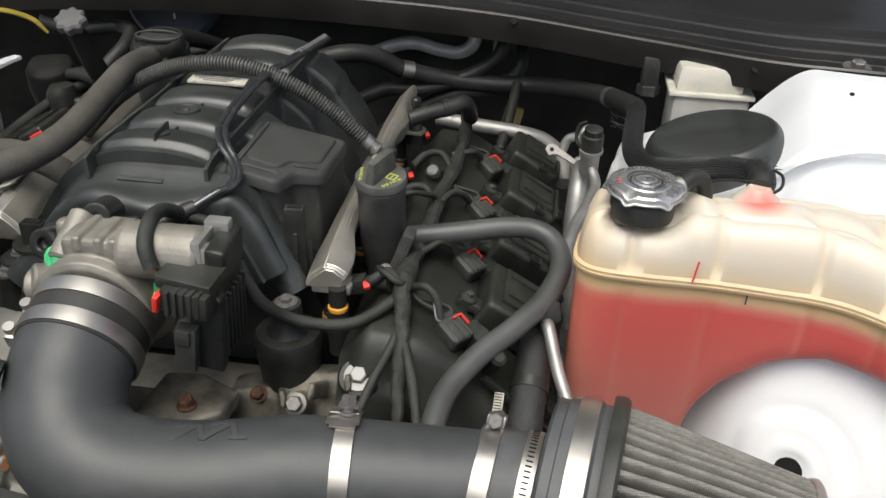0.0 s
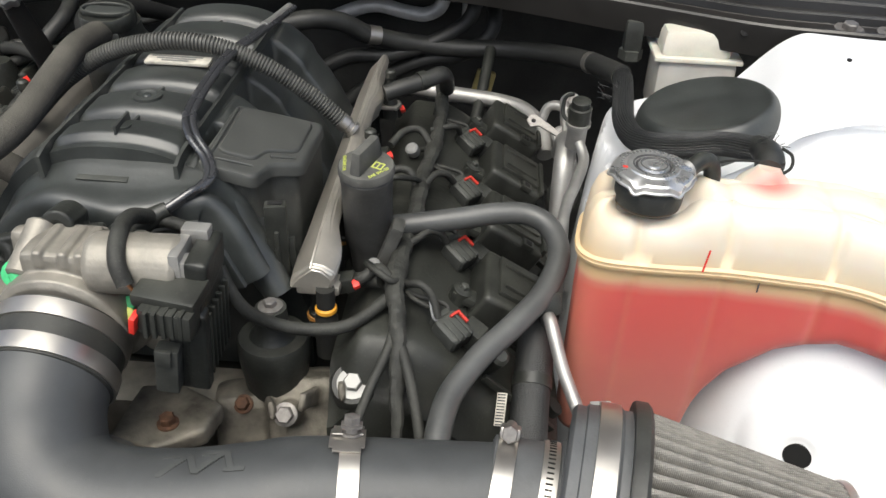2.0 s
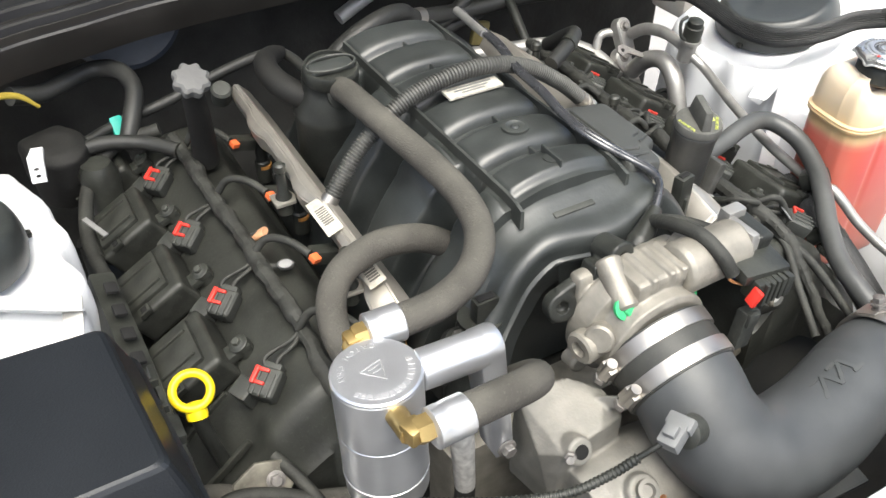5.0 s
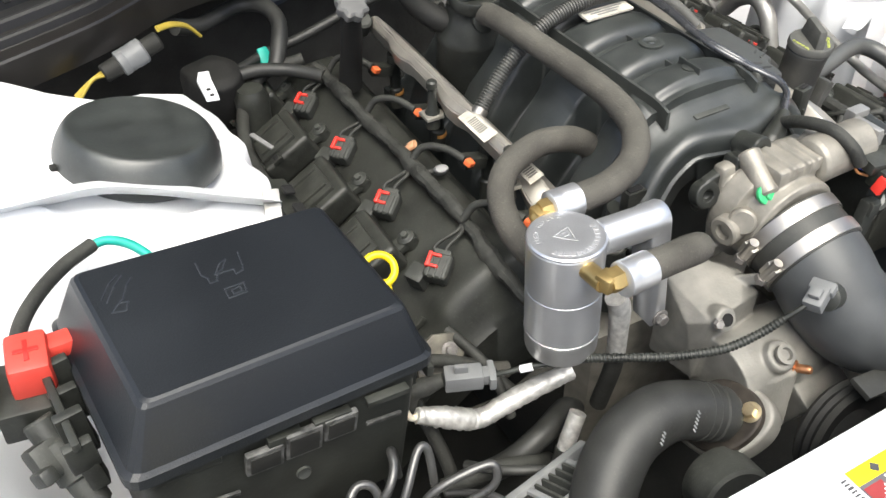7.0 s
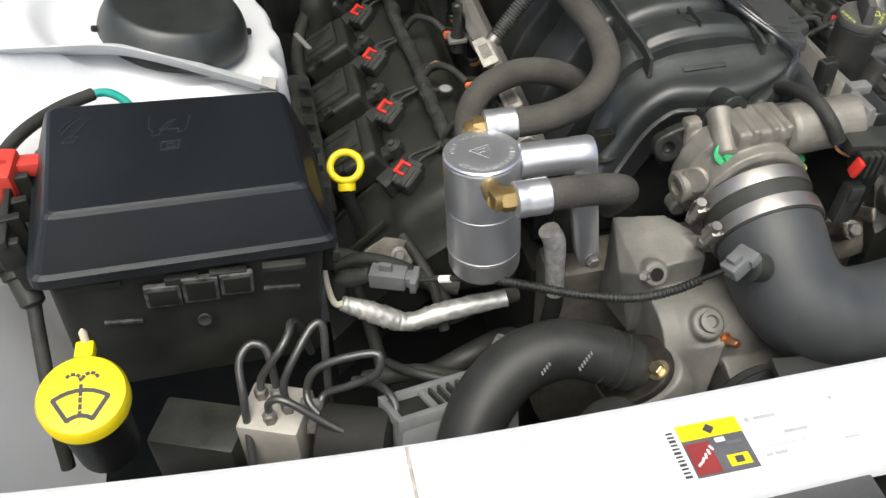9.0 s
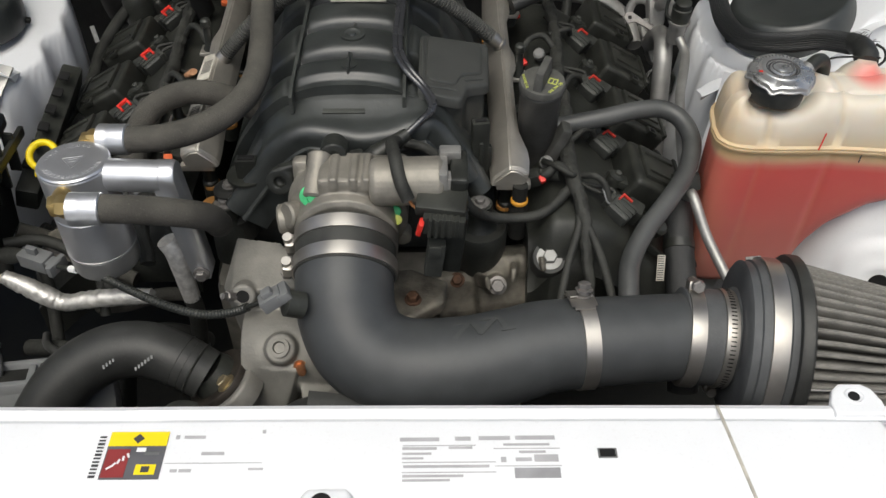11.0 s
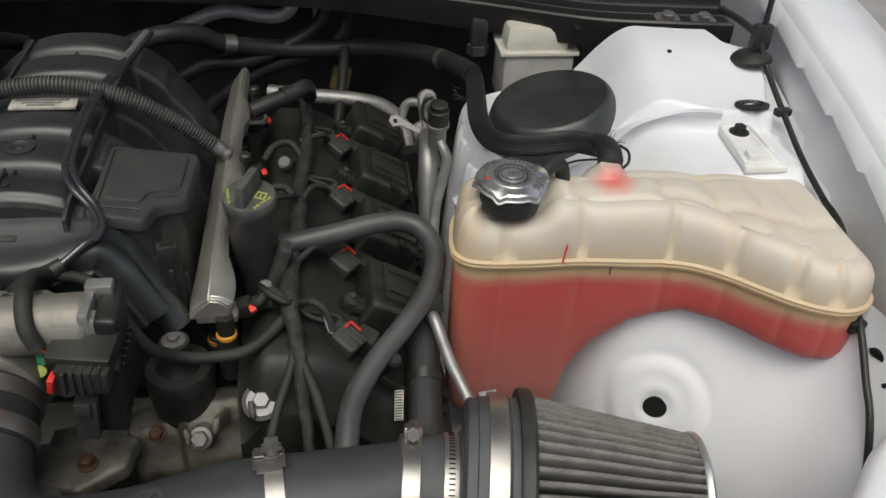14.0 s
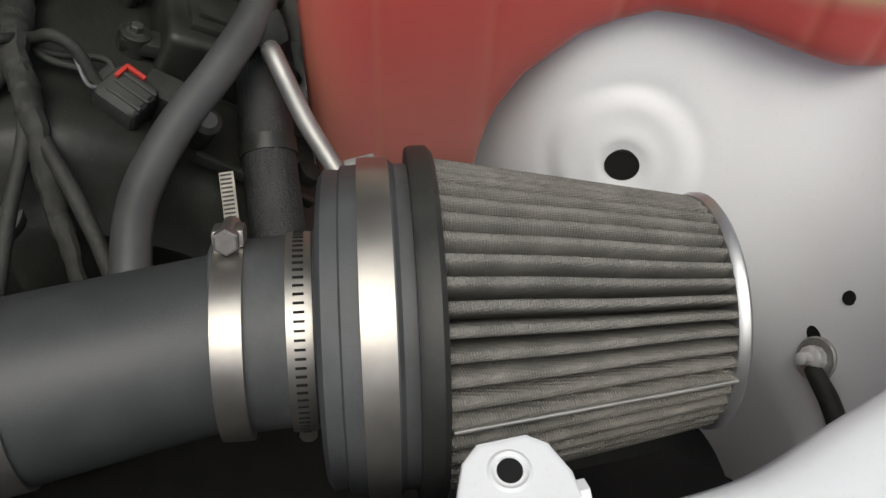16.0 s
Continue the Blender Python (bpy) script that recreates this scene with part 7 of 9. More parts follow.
sub(lug, tank, "raised_rim", tube(rimline, 0.0019, 8, raw=True), CLEAR)
sub(lug, tank, "step", box(0.022, 0.014, 0.008, pose(LX - 0.003, 0.795, 0.9445), 0.002), CLEAR)
o = hexbolt((LX, 0.847, 0.9425), (0, 0, 1), 0.007, 0.008, 1.55, DARK)
o.data.transform(tank.matrix_world.inverted())
o.parent = lug
tagged(part("grommet", lathe([(0.0165, 0), (0.0165, 0.003), (0.012, 0.0045), (0.0095, 0.002), (0.009, 0.0005), (0.002, 0.0005)], 30, pose(0.7275, 0.8745, 0.9578, -8, 0, 0) @ Matrix.Diagonal((1.15, 0.85, 1, 1))), BLACK), "black oval rubber grommet in the white panel", "grommet")
hole((0.6646, 0.9731, 0.9785), (0, -0.15, 1), 0.0025, bpy.data.objects["inner_wing_left"])


# strut caps
def strut_cap(m, label):
    t = thing("strut_cap", label, "strut cap", m, "strut tower caps")
    part("dome", lathe([(0.077, -0.006), (0.0795, -0.003), (0.079, 0.006), (0.0768, 0.015), (0.0732, 0.0235), (0.0695, 0.0295), (0.0668, 0.0322), (0.0645, 0.0332), (0.062, 0.0330), (0.056, 0.0310), (0.044, 0.0285), (0.024, 0.0265), (0.006, 0.026)], 72), SATIN, t)
    for a in (10, 190):
        part("clip", box(0.01, 0.008, 0.006, pose(0.08 * math.cos(radians(a)), 0.08 * math.sin(radians(a)), 0.002, 0, 0, a), 0.002), DARK, t)


strut_cap(pose(0.537, 0.963, 0.895, 0, -14, 0), "satin black dome cap on the strut tower")
strut_cap(pose(-0.503, 0.957, 0.911, 0, 14, 0), "satin black dome cap on the strut tower by fuse box")

# sleeved hose round the tower cap
sl = thing("sleeved_hose", "black braided sleeve hose round the strut cap", "hose", (0.46, 0.9, 0.9))
SL = [(0.455, 1.075, 0.905), (0.452, 1.04, 0.915), (0.447, 0.99, 0.914), (0.443, 0.94, 0.911), (0.448, 0.895, 0.914), (0.464, 0.866, 0.922), (0.49, 0.848, 0.932), (0.52, 0.836, 0.942), (0.543, 0.812, 0.95)]
add(sl, "sleeve", tube(SL, [0.01, 0.0112, 0.0115, 0.0118, 0.0118, 0.0118, 0.0115, 0.0115], 60, 10, flute=0.0011), BRAID, smooth=80)
add(sl, "end", tube([(0.541, 0.818, 0.95), (0.545, 0.798, 0.955), (0.542, 0.778, 0.956), (0.539, 0.768, 0.953)], [0.0105, 0.0115, 0.0125, 0.012], 18), RUBBER)
add(sl, "spring_clip", tube([(0.552, 0.785, 0.966), (0.558, 0.776, 0.964), (0.556, 0.766, 0.958), (0.547, 0.762, 0.952)], 0.0014, 6), DARK)
rnd = random.Random(5)
for c0, d0 in ((V(0.545, 0.808, 0.954), V(0.2, -0.5, 0.4)), (V(0.437, 0.99, 0.915), V(-0.8, 0.3, 0.3))):
    bm = bmesh.new()
    for k in range(26):
        a = c0 + V(rnd.uniform(-0.012, 0.012), rnd.uniform(-0.012, 0.012), rnd.uniform(-0.006, 0.010))
        b = a + (d0 + V(rnd.uniform(-0.7, 0.7), rnd.uniform(-0.7, 0.7), rnd.uniform(-0.4, 0.8))).normalized() * rnd.uniform(0.006, 0.012)
        tube([a, (a + b) / 2 + V(0, 0, 0.001), b], 0.0003, 4, 2, bm=bm)
    tagged(add(sl, "frayed_threads", bm, BRAID), kind="stuff")

# brake fluid reservoir
res = thing("fluid_reservoir", "cream plastic fluid reservoir behind the tower", "reservoir", (0.55, 1.15, 0.85))
CR = mat("cream_reservoir", (0.64, 0.62, 0.54), 0.4, vary=0.1, sss=0.3, dust=0.1)
add(res, "top", box(0.084, 0.07, 0.032, pose(0.543, 1.133, 0.939), 0.008, taper=0.94), CR)
add(res, "rim", box(0.104, 0.08, 0.006, pose(0.546, 1.133, 0.9215), 0.0025), CR)
add(res, "bottom", box(0.094, 0.072, 0.075, pose(0.547, 1.133, 0.8815), 0.008), mat("greyed_reservoir", (0.42, 0.41, 0.38), 0.45, vary=0.1, sss=0.2))
sens = thing("pressure_sensor", "black sensor plug by the reservoir", "sensor", (0.475, 1.15, 0.9))
add(sens, "body", box(0.022, 0.022, 0.04, pose(0.474, 1.15, 0.93), 0.004), GREYBLK)
add(sens, "nut", lathe([(0.015, 0), (0.015, 0.012), (0.011, 0.014)], 6, pose(0.474, 1.15, 0.90)), GREYBLK)

# air-conditioning pipes
ac = thing("aircon_pipes", "bare aluminium air conditioning pipes with brackets", "pipe", (0.39, 1.08, 0.8))
add(ac, "pipe", tube([(0.19, 1.215, 0.815), (0.25, 1.2, 0.815), (0.31, 1.187, 0.815), (0.35, 1.165, 0.814), (0.372, 1.125, 0.806), (0.378, 1.085, 0.79)], 0.0105, 18), ALLOY)
add(ac, "pipe", tube([(0.396, 1.075, 0.80), (0.397, 1.05, 0.828), (0.396, 1.018, 0.841), (0.393, 0.99, 0.828), (0.392, 0.97, 0.79), (0.393, 0.952, 0.74), (0.394, 0.93, 0.67)], 0.0122, 20), ALLOY)
add(ac, "pipe", tube([(0.408, 1.1, 0.845), (0.409, 1.075, 0.862), (0.407, 1.04, 0.872), (0.404, 1.01, 0.873), (0.402, 0.985, 0.868), (0.41, 0.957, 0.854), (0.4, 0.915, 0.847), (0.388, 0.873, 0.842), (0.376, 0.8, 0.83), (0.367, 0.735, 0.826)], [0.0085, 0.0085, 0.008, 0.007, 0.006, 0.006, 0.006, 0.006, 0.006, 0.006], 16), ALLOY)
add(ac, "pipe", tube([(0.4, 1.125, 0.838), (0.388, 1.132, 0.838), (0.378, 1.135, 0.832), (0.372, 1.132, 0.815), (0.368, 1.13, 0.795)], 0.0062, 14), ALLOY)
tabb = add(ac, "bracket_tab", slab([(0.349, 0.0), (0.352, 0.007), (0.36, 0.008), (0.366, 0.004), (0.378, -0.004), (0.392, -0.014), (0.39, -0.02), (0.376, -0.012), (0.364, -0.006), (0.354, -0.008)], -0.0015, 0.0015, Matrix.Translation((0, 1.06, 0.848)) @ pose(0, 0, 0, 48), 0.0006), ZINC)
sub(tabb, ac, "hole", lathe([(0.0028, 0), (0.0026, 0.0006), (0.001, 0.0006)], 14, Matrix.Translation((0.3575, 1.06, 0.848)) @ pose(0, 0, 0, 48) @ pose(0, 0, 0.0014)), HOLE_SHADE)
BN = Vector((0.05, -0.86, 0.5)).normalized()
for c, e, rc, re_ in (((0.405, 1.116, 0.851), (0.408, 1.102, 0.820), 0.0125, 0.0115), ((0.3985, 1.1, 0.811), (0.412, 1.08, 0.772), 0.0135, 0.010)):
    m = turn(c, BN)
    bm = bmesh.new()
    hull([turn(p, BN) @ V(r * k * math.cos(a), r * k * math.sin(a), h) for p, r in ((c, rc), (e, re_)) for a in np.linspace(0, 2 * math.pi, 20, endpoint=False) for h, k in ((-0.014, 1.0), (0.0, 1.0), (0.002, 0.86))], bm)
    blockp = add(ac, "pipe_block", bm, ALLOY, smooth=30)
    o = hexbolt(m @ V(0, 0, 0.002), BN, 0.0055, 0.006, 1.5)
    o.data.transform(ac.matrix_world.inverted())
    o.parent = blockp
add(ac, "service_port", lathe([(0.011, -0.03), (0.011, -0.004), (0.014, -0.002), (0.014, 0.002)], 20, pose(0.4015, 0.981, 0.886, 8)), ALLOY)
cp = add(ac, "port_cap", lathe([(0.0125, 0.0), (0.0128, 0.018), (0.0105, 0.019), (0.0105, 0.026), (0.009, 0.027)], 12, pose(0.4015, 0.981, 0.888, 8)), BLACK, "black service port cap")
sub(cp, ac, "strap", tube([(0.394, 0.978, 0.886), (0.384, 0.982, 0.895), (0.385, 0.987, 0.912), (0.394, 0.986, 0.918)], 0.0022, 8), BLACK)
add(ac, "disc", lathe([(0.022, 0), (0.022, 0.003), (0.018, 0.004), (0.016, 0.001), (0.004, 0.001)], 28, turn((0.401, 1.008, 0.777), (-0.1, -0.85, 0.5))), BLACK)

# rear hoses and pipes
hh = thing("heater_hose", "black rubber heater hose along the firewall", "hose", (0.3, 1.27, 0.84))
add(hh, "hose", tube([(-0.06, 1.19, 0.84), (0.0, 1.195, 0.885), (0.05, 1.2, 0.905), (0.095, 1.22, 0.9), (0.13, 1.245, 0.875), (0.19, 1.27, 0.857), (0.26, 1.275, 0.852), (0.33, 1.262, 0.86), (0.39, 1.215, 0.874), (0.43, 1.15, 0.89), (0.455, 1.075, 0.906)], 0.013, 18), RUBBER)
h2 = thing("heater_hose", "black rubber hose with two pipe bends", "hose", (0.27, 1.3, 0.86))
add(h2, "hose", tube([(-0.02, 1.24, 0.74), (0.04, 1.25, 0.80), (0.1, 1.26, 0.835), (0.16, 1.265, 0.84), (0.22, 1.275, 0.86), (0.262, 1.288, 0.885), (0.275, 1.3, 0.91), (0.272, 1.34, 0.92)], 0.0105, 18), RUBBER)
add(h2, "hose", tube([(0.06, 1.27, 0.73), (0.13, 1.275, 0.79), (0.2, 1.28, 0.828), (0.26, 1.285, 0.84), (0.295, 1.295, 0.865), (0.303, 1.31, 0.89), (0.295, 1.35, 0.91)], 0.0105, 18), RUBBER)
# pipe and block use the lightened alloy in place of daylight on them
add(h2, "pipe", tube([(0.05, 1.33, 0.86), (0.12, 1.34, 0.885), (0.17, 1.35, 0.875), (0.2, 1.352, 0.872), (0.222, 1.352, 0.885), (0.228, 1.36, 0.91)], 0.0105, 16), LIT_ALLOY, "bare aluminium pipe")
add(h2, "valve_block", box(0.06, 0.02, 0.032, pose(0.235, 1.362, 0.918), 0.004), LIT_ALLOY, "aluminium valve block")
add(h2, "valve_stem", tube([(0.258, 1.352, 0.91), (0.258, 1.35, 0.885), (0.258, 1.35, 0.87)], 0.004, 10), ALLOY)
rh = thing("return_hose", "black rubber fuel line from the rail", "hose", (0.22, 1.02, 0.9))
add(rh, "hose", tube([(0.186, 0.995, 0.9), (0.205, 1.003, 0.905), (0.232, 1.018, 0.91), (0.245, 1.03, 0.912), (0.25, 1.05, 0.9), (0.25, 1.09, 0.87)], 0.0095, 16), RUBBER)
add(rh, "collar", tube([(0.222, 1.012, 0.909), (0.23, 1.017, 0.91)], 0.0108, 16, 2), BLACK)
tab = thing("yellow_clip", "faded yellow plastic clip on firewall", "clip", (0.293, 1.33, 0.76))
add(tab, "clip", box(0.03, 0.012, 0.04, pose(0.293, 1.33, 0.78, 0, 12, 0), 0.006), mat("faded_yellow", (0.36, 0.3, 0.12), 0.6))
stay = thing("dipstick_tube", "black steel tube rising beside the engine", "tube", (0.3, 1.2, 0.8))
add(stay, "tube", tube([(0.3, 1.26, 0.86), (0.292, 1.2, 0.82), (0.282, 1.14, 0.78), (0.275, 1.1, 0.74)], 0.0075, 12), BLACK)

# small pipe, sleeve and bracket between engine and tank
ap = thing("vapour_pipe", "bent bare aluminium pipe in front of tank", "pipe", (0.375, 0.69, 0.8))
add(ap, "pipe", tube([(0.369, 0.722, 0.80), (0.366, 0.713, 0.822), (0.367, 0.702, 0.83), (0.371, 0.689, 0.823), (0.38, 0.668, 0.803), (0.392, 0.645, 0.785), (0.4, 0.625, 0.775)], 0.0058, 14), ALLOY)
add(ap, "rubber_end", box(0.022, 0.03, 0.022, pose(0.364, 0.722, 0.832, -30, 0, 20), 0.006), BLACK)
add(ap, "clip", box(0.016, 0.008, 0.002, pose(0.4, 0.588, 0.842, 10, 0, 8), 0.001), ALLOY)
sh = thing("sleeved_hose", "black braided hose beside the valve cover", "hose", (0.356, 0.66, 0.76))
add(sh, "sleeve", tube([(0.366, 0.76, 0.80), (0.36, 0.72, 0.80), (0.356, 0.677, 0.783), (0.354, 0.635, 0.762), (0.354, 0.59, 0.73), (0.354, 0.55, 0.68)], 0.0165, 60, flute=0.0011), BRAID, smooth=80)
add(sh, "collar", tube([(0.356, 0.677, 0.783), (0.3555, 0.668, 0.7785)], 0.0175, 24, 3), BLACK)
lb = thing("tag_sleeve", "black clamped sleeve with white barcode tag", "tag", (0.318, 0.64, 0.79))
add(lb, "sleeve", lathe([(0.006, -0.02), (0.008, -0.018), (0.008, 0.012), (0.005, 0.015)], 18, turn((0.322, 0.664, 0.812), (0.3, -0.5, 0.8))), BLACK)
TD = Vector((0.002, 0.023, 0.03)).normalized()
TM = Matrix.Translation((0.3295, 0.6425, 0.785)) @ Matrix((V(1, 0, 0), TD.cross(V(1, 0, 0)), TD)).transposed().to_4x4()
tg = add(lb, "tag", box(0.0085, 0.002, 0.028, TM @ pose(0, 0, -0.006), 0.0006), LABEL, "worn barcode tag")
bm = bmesh.new()
for k in range(11):
    box(0.0065, 0.0026, 0.0011, TM @ pose(-0.0004, 0, -0.0185 + 0.0025 * k), 0, bm)
tagged(sub(tg, lb, "bar_lines", bm, INK), kind="stuff")
hole((0.42, 0.70, 0.66), (0, -0.4, 1), 0.002, bpy.data.objects["wheelhouse_panel"])

# washer hose with clips along the wing
wl = thing("washer_hose", "thin black washer hose clipped along the wing", "hose", (0.75, 0.85, 0.95))
WP = [(0.778, 0.96, 1.25), (0.765, 0.958, 1.1), (0.763, 0.957, 1.02), (0.763, 0.953, 0.995), (0.767, 0.935, 0.974), (0.768, 0.875, 0.947), (0.768, 0.82, 0.926), (0.766, 0.7604, 0.9137), (0.763, 0.7347, 0.9143), (0.759, 0.7086, 0.9132), (0.754, 0.6796, 0.9016), (0.748, 0.6478, 0.8867), (0.738, 0.6045, 0.8705), (0.734, 0.5731, 0.8452), (0.73, 0.5484, 0.8285), (0.725, 0.522, 0.795), (0.72, 0.5, 0.755), (0.715, 0.47, 0.70)]
add(wl, "hose", tube(WP, 0.0034, 12), BLACK)
add(wl, "clip", box(0.022, 0.012, 0.03, pose(0.762, 0.957, 1.002), 0.004), BLACK)
add(wl, "grommet", lathe([(0.024, 0), (0.024, 0.004), (0.016, 0.01), (0.008, 0.012)], 28, pose(0.757, 0.957, 0.9735, -6, -6, 0)), BLACK)
add(wl, "clip", box(0.018, 0.01, 0.008, pose(0.768, 0.879, 0.948, 0, 0, 8), 0.002), BLACK)
add(wl, "clip", box(0.02, 0.012, 0.012, pose(0.740, 0.618, 0.872, 0, 0, 8), 0.002), BLACK)
add(wl, "branch", tube([(0.761, 0.957, 1.002), (0.754, 0.975, 1.006), (0.748, 1.0, 1.008), (0.742, 1.03, 1.006)], 0.0042, 10), BLACK)
# worm clamps on the rear hoses
for ob, p, q, r in ((hh, (0.13, 1.245, 0.875), (0.145, 1.252, 0.871), 0.0135), (hh, (0.43, 1.15, 0.89), (0.426, 1.158, 0.888), 0.0135)):
    add(ob, "hose_clamp", tube([p, q], r, 20, 2), STEEL, "steel hose clamp")

# ---- fuse box side ----
fuse = thing("fuse_box", "black plastic fuse box with domed lid", "fuse box", (-0.497, 0.68, 0.76))
CORN = [(-0.602, 0.742), (-0.402, 0.752), (-0.3925, 0.611), (-0.586, 0.594)]


def quad(k, z, drop=0.0):
    """The lid's plan, grown by k metres, corners rounded."""
    c = sum((V(x, y, 0) for x, y in CORN), V(0, 0, 0)) / 4
    out = []
    for i in range(4):
        p = V(*CORN[i], 0)
        a, b = V(*CORN[i - 1], 0), V(*CORN[(i + 1) % 4], 0)
        g = (p - c).normalized() * k * 1.4
        p2 = p + g
        r = 0.008 + max(0, k) * 0.3
        da, db = (a - p).normalized() * r, (b - p).normalized() * r
        for t in (0, 0.25, 0.5, 0.75, 1):
            q = (p2 + da) * (1 - t) ** 2 + p2 * 2 * t * (1 - t) + (p2 + db) * t * t
            out.append(V(q.x, q.y, z))
    return out


bm = bmesh.new()
rings(bm, [quad(0.020, 0.875), quad(0.020, 0.884), quad(0.0175, 0.8865), quad(0.0165, 0.8875), quad(0.0035, 0.9265), quad(0.0022, 0.930), quad(-0.0002, 0.9328), quad(-0.003, 0.934)])
LID = mat("lid_plastic", (0.0085, 0.0105, 0.0138), 0.40, vary=0.2, scale=9, bump=0.25, bump_scale=700, dust=0.02)
lid = add(fuse, "lid", bm, LID, smooth=16)
EMB = mat("embossed_plastic", (0.03, 0.034, 0.04), 0.35)
STROKES = ([(-0.5164, 0.7169), (-0.5164, 0.7009), (-0.5129, 0.6959), (-0.5129, 0.6897), (-0.5074, 0.6903), (-0.5059, 0.6976), (-0.4922, 0.6989), (-0.4923, 0.6926), (-0.4867, 0.6948), (-0.4848, 0.7015), (-0.4834, 0.7175)],
           [(-0.5071, 0.698), (-0.5003, 0.7095), (-0.4947, 0.7126), (-0.5006, 0.7015), (-0.5071, 0.698)],
           [(-0.5052, 0.6796), (-0.4904, 0.6811), (-0.4916, 0.67), (-0.5054, 0.6684), (-0.5052, 0.6796)],
           [(-0.5006, 0.6766), (-0.4943, 0.6777), (-0.4945, 0.6725), (-0.5009, 0.6714), (-0.5006, 0.6766)],
           [(-0.5873, 0.7039), (-0.5798, 0.7183), (-0.5721, 0.7261)], [(-0.5846, 0.6986), (-0.5769, 0.7143), (-0.5692, 0.7245)],
           [(-0.5805, 0.6914), (-0.5739, 0.6982), (-0.5687, 0.7118), (-0.5634, 0.7195)],
           [(-0.5835, 0.6866), (-0.5768, 0.6947), (-0.5711, 0.6943), (-0.5743, 0.6851), (-0.5835, 0.6866)])
for line2 in STROKES:
    bm = bmesh.new()
    for (x0, y0), (x1, y1) in zip(line2, line2[1:]):
        box(math.hypot(x1 - x0, y1 - y0) + 0.0009, 0.0011, 0.0014, pose((x0 + x1) / 2, (y0 + y1) / 2, 0.9341, 0, 0, math.degrees(math.atan2(y1 - y0, x1 - x0))), 0.0004, bm)
    sub(lid, fuse, "embossed_mark", bm, EMB)
bm = bmesh.new()
rings(bm, [quad(0.006, 0.74), quad(0.011, 0.872)])
tray = add(fuse, "tray", bm, mat("tray_plastic", (0.009, 0.0102, 0.0095), 0.5, dust=0.05, vary=0.5, scale=22, bump=0.2, bump_scale=200), smooth=30)
SCUFF = mat("scuffed_plastic", (0.06, 0.06, 0.057), 0.6, vary=0.9, scale=120, bump=0.3)
for x, w, z, h in ((-0.568, 0.05, 0.866, 0.006), (-0.497, 0.026, 0.861, 0.012), (-0.46, 0.03, 0.866, 0.006), (-0.415, 0.035, 0.868, 0.006)):
    sub(tray, fuse, "lip", box(w, 0.008, h, pose(x, 0.5885 + 0.00 * x, z, 0, 0, 1.5), 0.001), BLACK)
for x, z, w, h in ((-0.513, 0.848, 0.029, 0.026), (-0.483, 0.852, 0.029, 0.03), (-0.454, 0.855, 0.027, 0.026)):
    sub(tray, fuse, "window_frame", box(w, 0.006, h, pose(x, 0.5875, z, 8, 0, 1.5), 0.002), SCUFF)
    sub(tray, fuse, "recess", box(w - 0.006, 0.0066, h - 0.007, pose(x, 0.5868, z, 8, 0, 1.5), 0.001), DARK)
sub(tray, fuse, "screw", lathe([(0.006, 0), (0.0055, 0.002), (0.002, 0.0005)], 18, turn((-0.484, 0.588, 0.815), (0, -1, 0.1))), GREYBLK)
for x, z in ((-0.548, 0.822), (-0.418, 0.845)):
    sub(tray, fuse, "guide", box(0.03, 0.003, 0.004, pose(x, 0.5868, z, 8, 4, 1.5), 0.001), SCUFF)
for k in range(5):
    sub(tray, fuse, "side_rib", box(0.012, 0.004, 0.05, pose(-0.376, 0.625 + 0.03 * k, 0.85, 0, 0, 0), 0.001), BLACK)
sub(tray, fuse, "side_rail", box(0.006, 0.17, 0.012, pose(-0.371, 0.685, 0.862), 0.002), BLACK)
sub(tray, fuse, "side_latch", box(0.012, 0.024, 0.03, pose(-0.374, 0.69, 0.862, 0, 8, 0), 0.003), BLACK)
for y in (0.63, 0.665, 0.7, 0.735):
    sub(tray, fuse, "hinge", box(0.014, 0.014, 0.035, pose(-0.623, y, 0.85, 0, -10, 0), 0.003), BLACK)
# latches and ribs at the outer end of the tray
for y, h in ((0.625, 0.03), (0.648, 0.045), (0.676, 0.035), (0.70, 0.05), (0.722, 0.03)):
    sub(tray, fuse, "end_latch", box(0.02, 0.008, h, pose(-0.627, y, 0.872, 6, -6, 8), 0.002), BLACK)
sub(tray, fuse, "end_rail", box(0.006, 0.11, 0.008, pose(-0.634, 0.672, 0.888, 0, -6, 6), 0.002), BLACK)
# jump-start terminal
jt = thing("jump_terminal", "red plastic jump-start terminal cover", "terminal", (-0.648, 0.71, 0.89))
bm = box(0.031, 0.040, 0.031, pose(-0.644, 0.71, 0.913, 8, 0, -4), 0.0045, taper=0.92)
cov = add(jt, "cover", bm, mat("bright_red_plastic", (0.56, 0.055, 0.04), 0.42, vary=0.05))
m = pose(-0.644, 0.71, 0.913, 8, 0, -4) @ pose(0, 0, 0.0157)
bm = box(0.017, 0.0035, 0.0012, m, 0.0003)
box(0.0035, 0.019, 0.0012, m, 0.0003, bm)
sub(cov, jt, "plus_sign", bm, mat("dark_red_plastic", (0.4, 0.02, 0.015), 0.5))
add(jt, "arm", box(0.06, 0.018, 0.014, pose(-0.607, 0.722, 0.914, 0, 4, 10), 0.004), bpy.data.materials["bright_red_plastic"])
bm = box(0.044, 0.052, 0.03, pose(-0.65, 0.707, 0.882, 4, 0, -4), 0.003)
box(0.004, 0.054, 0.05, pose(-0.671, 0.712, 0.893, 4, -8, -6), 0.001, bm)
add(jt, "black_holder", bm, BLACK)
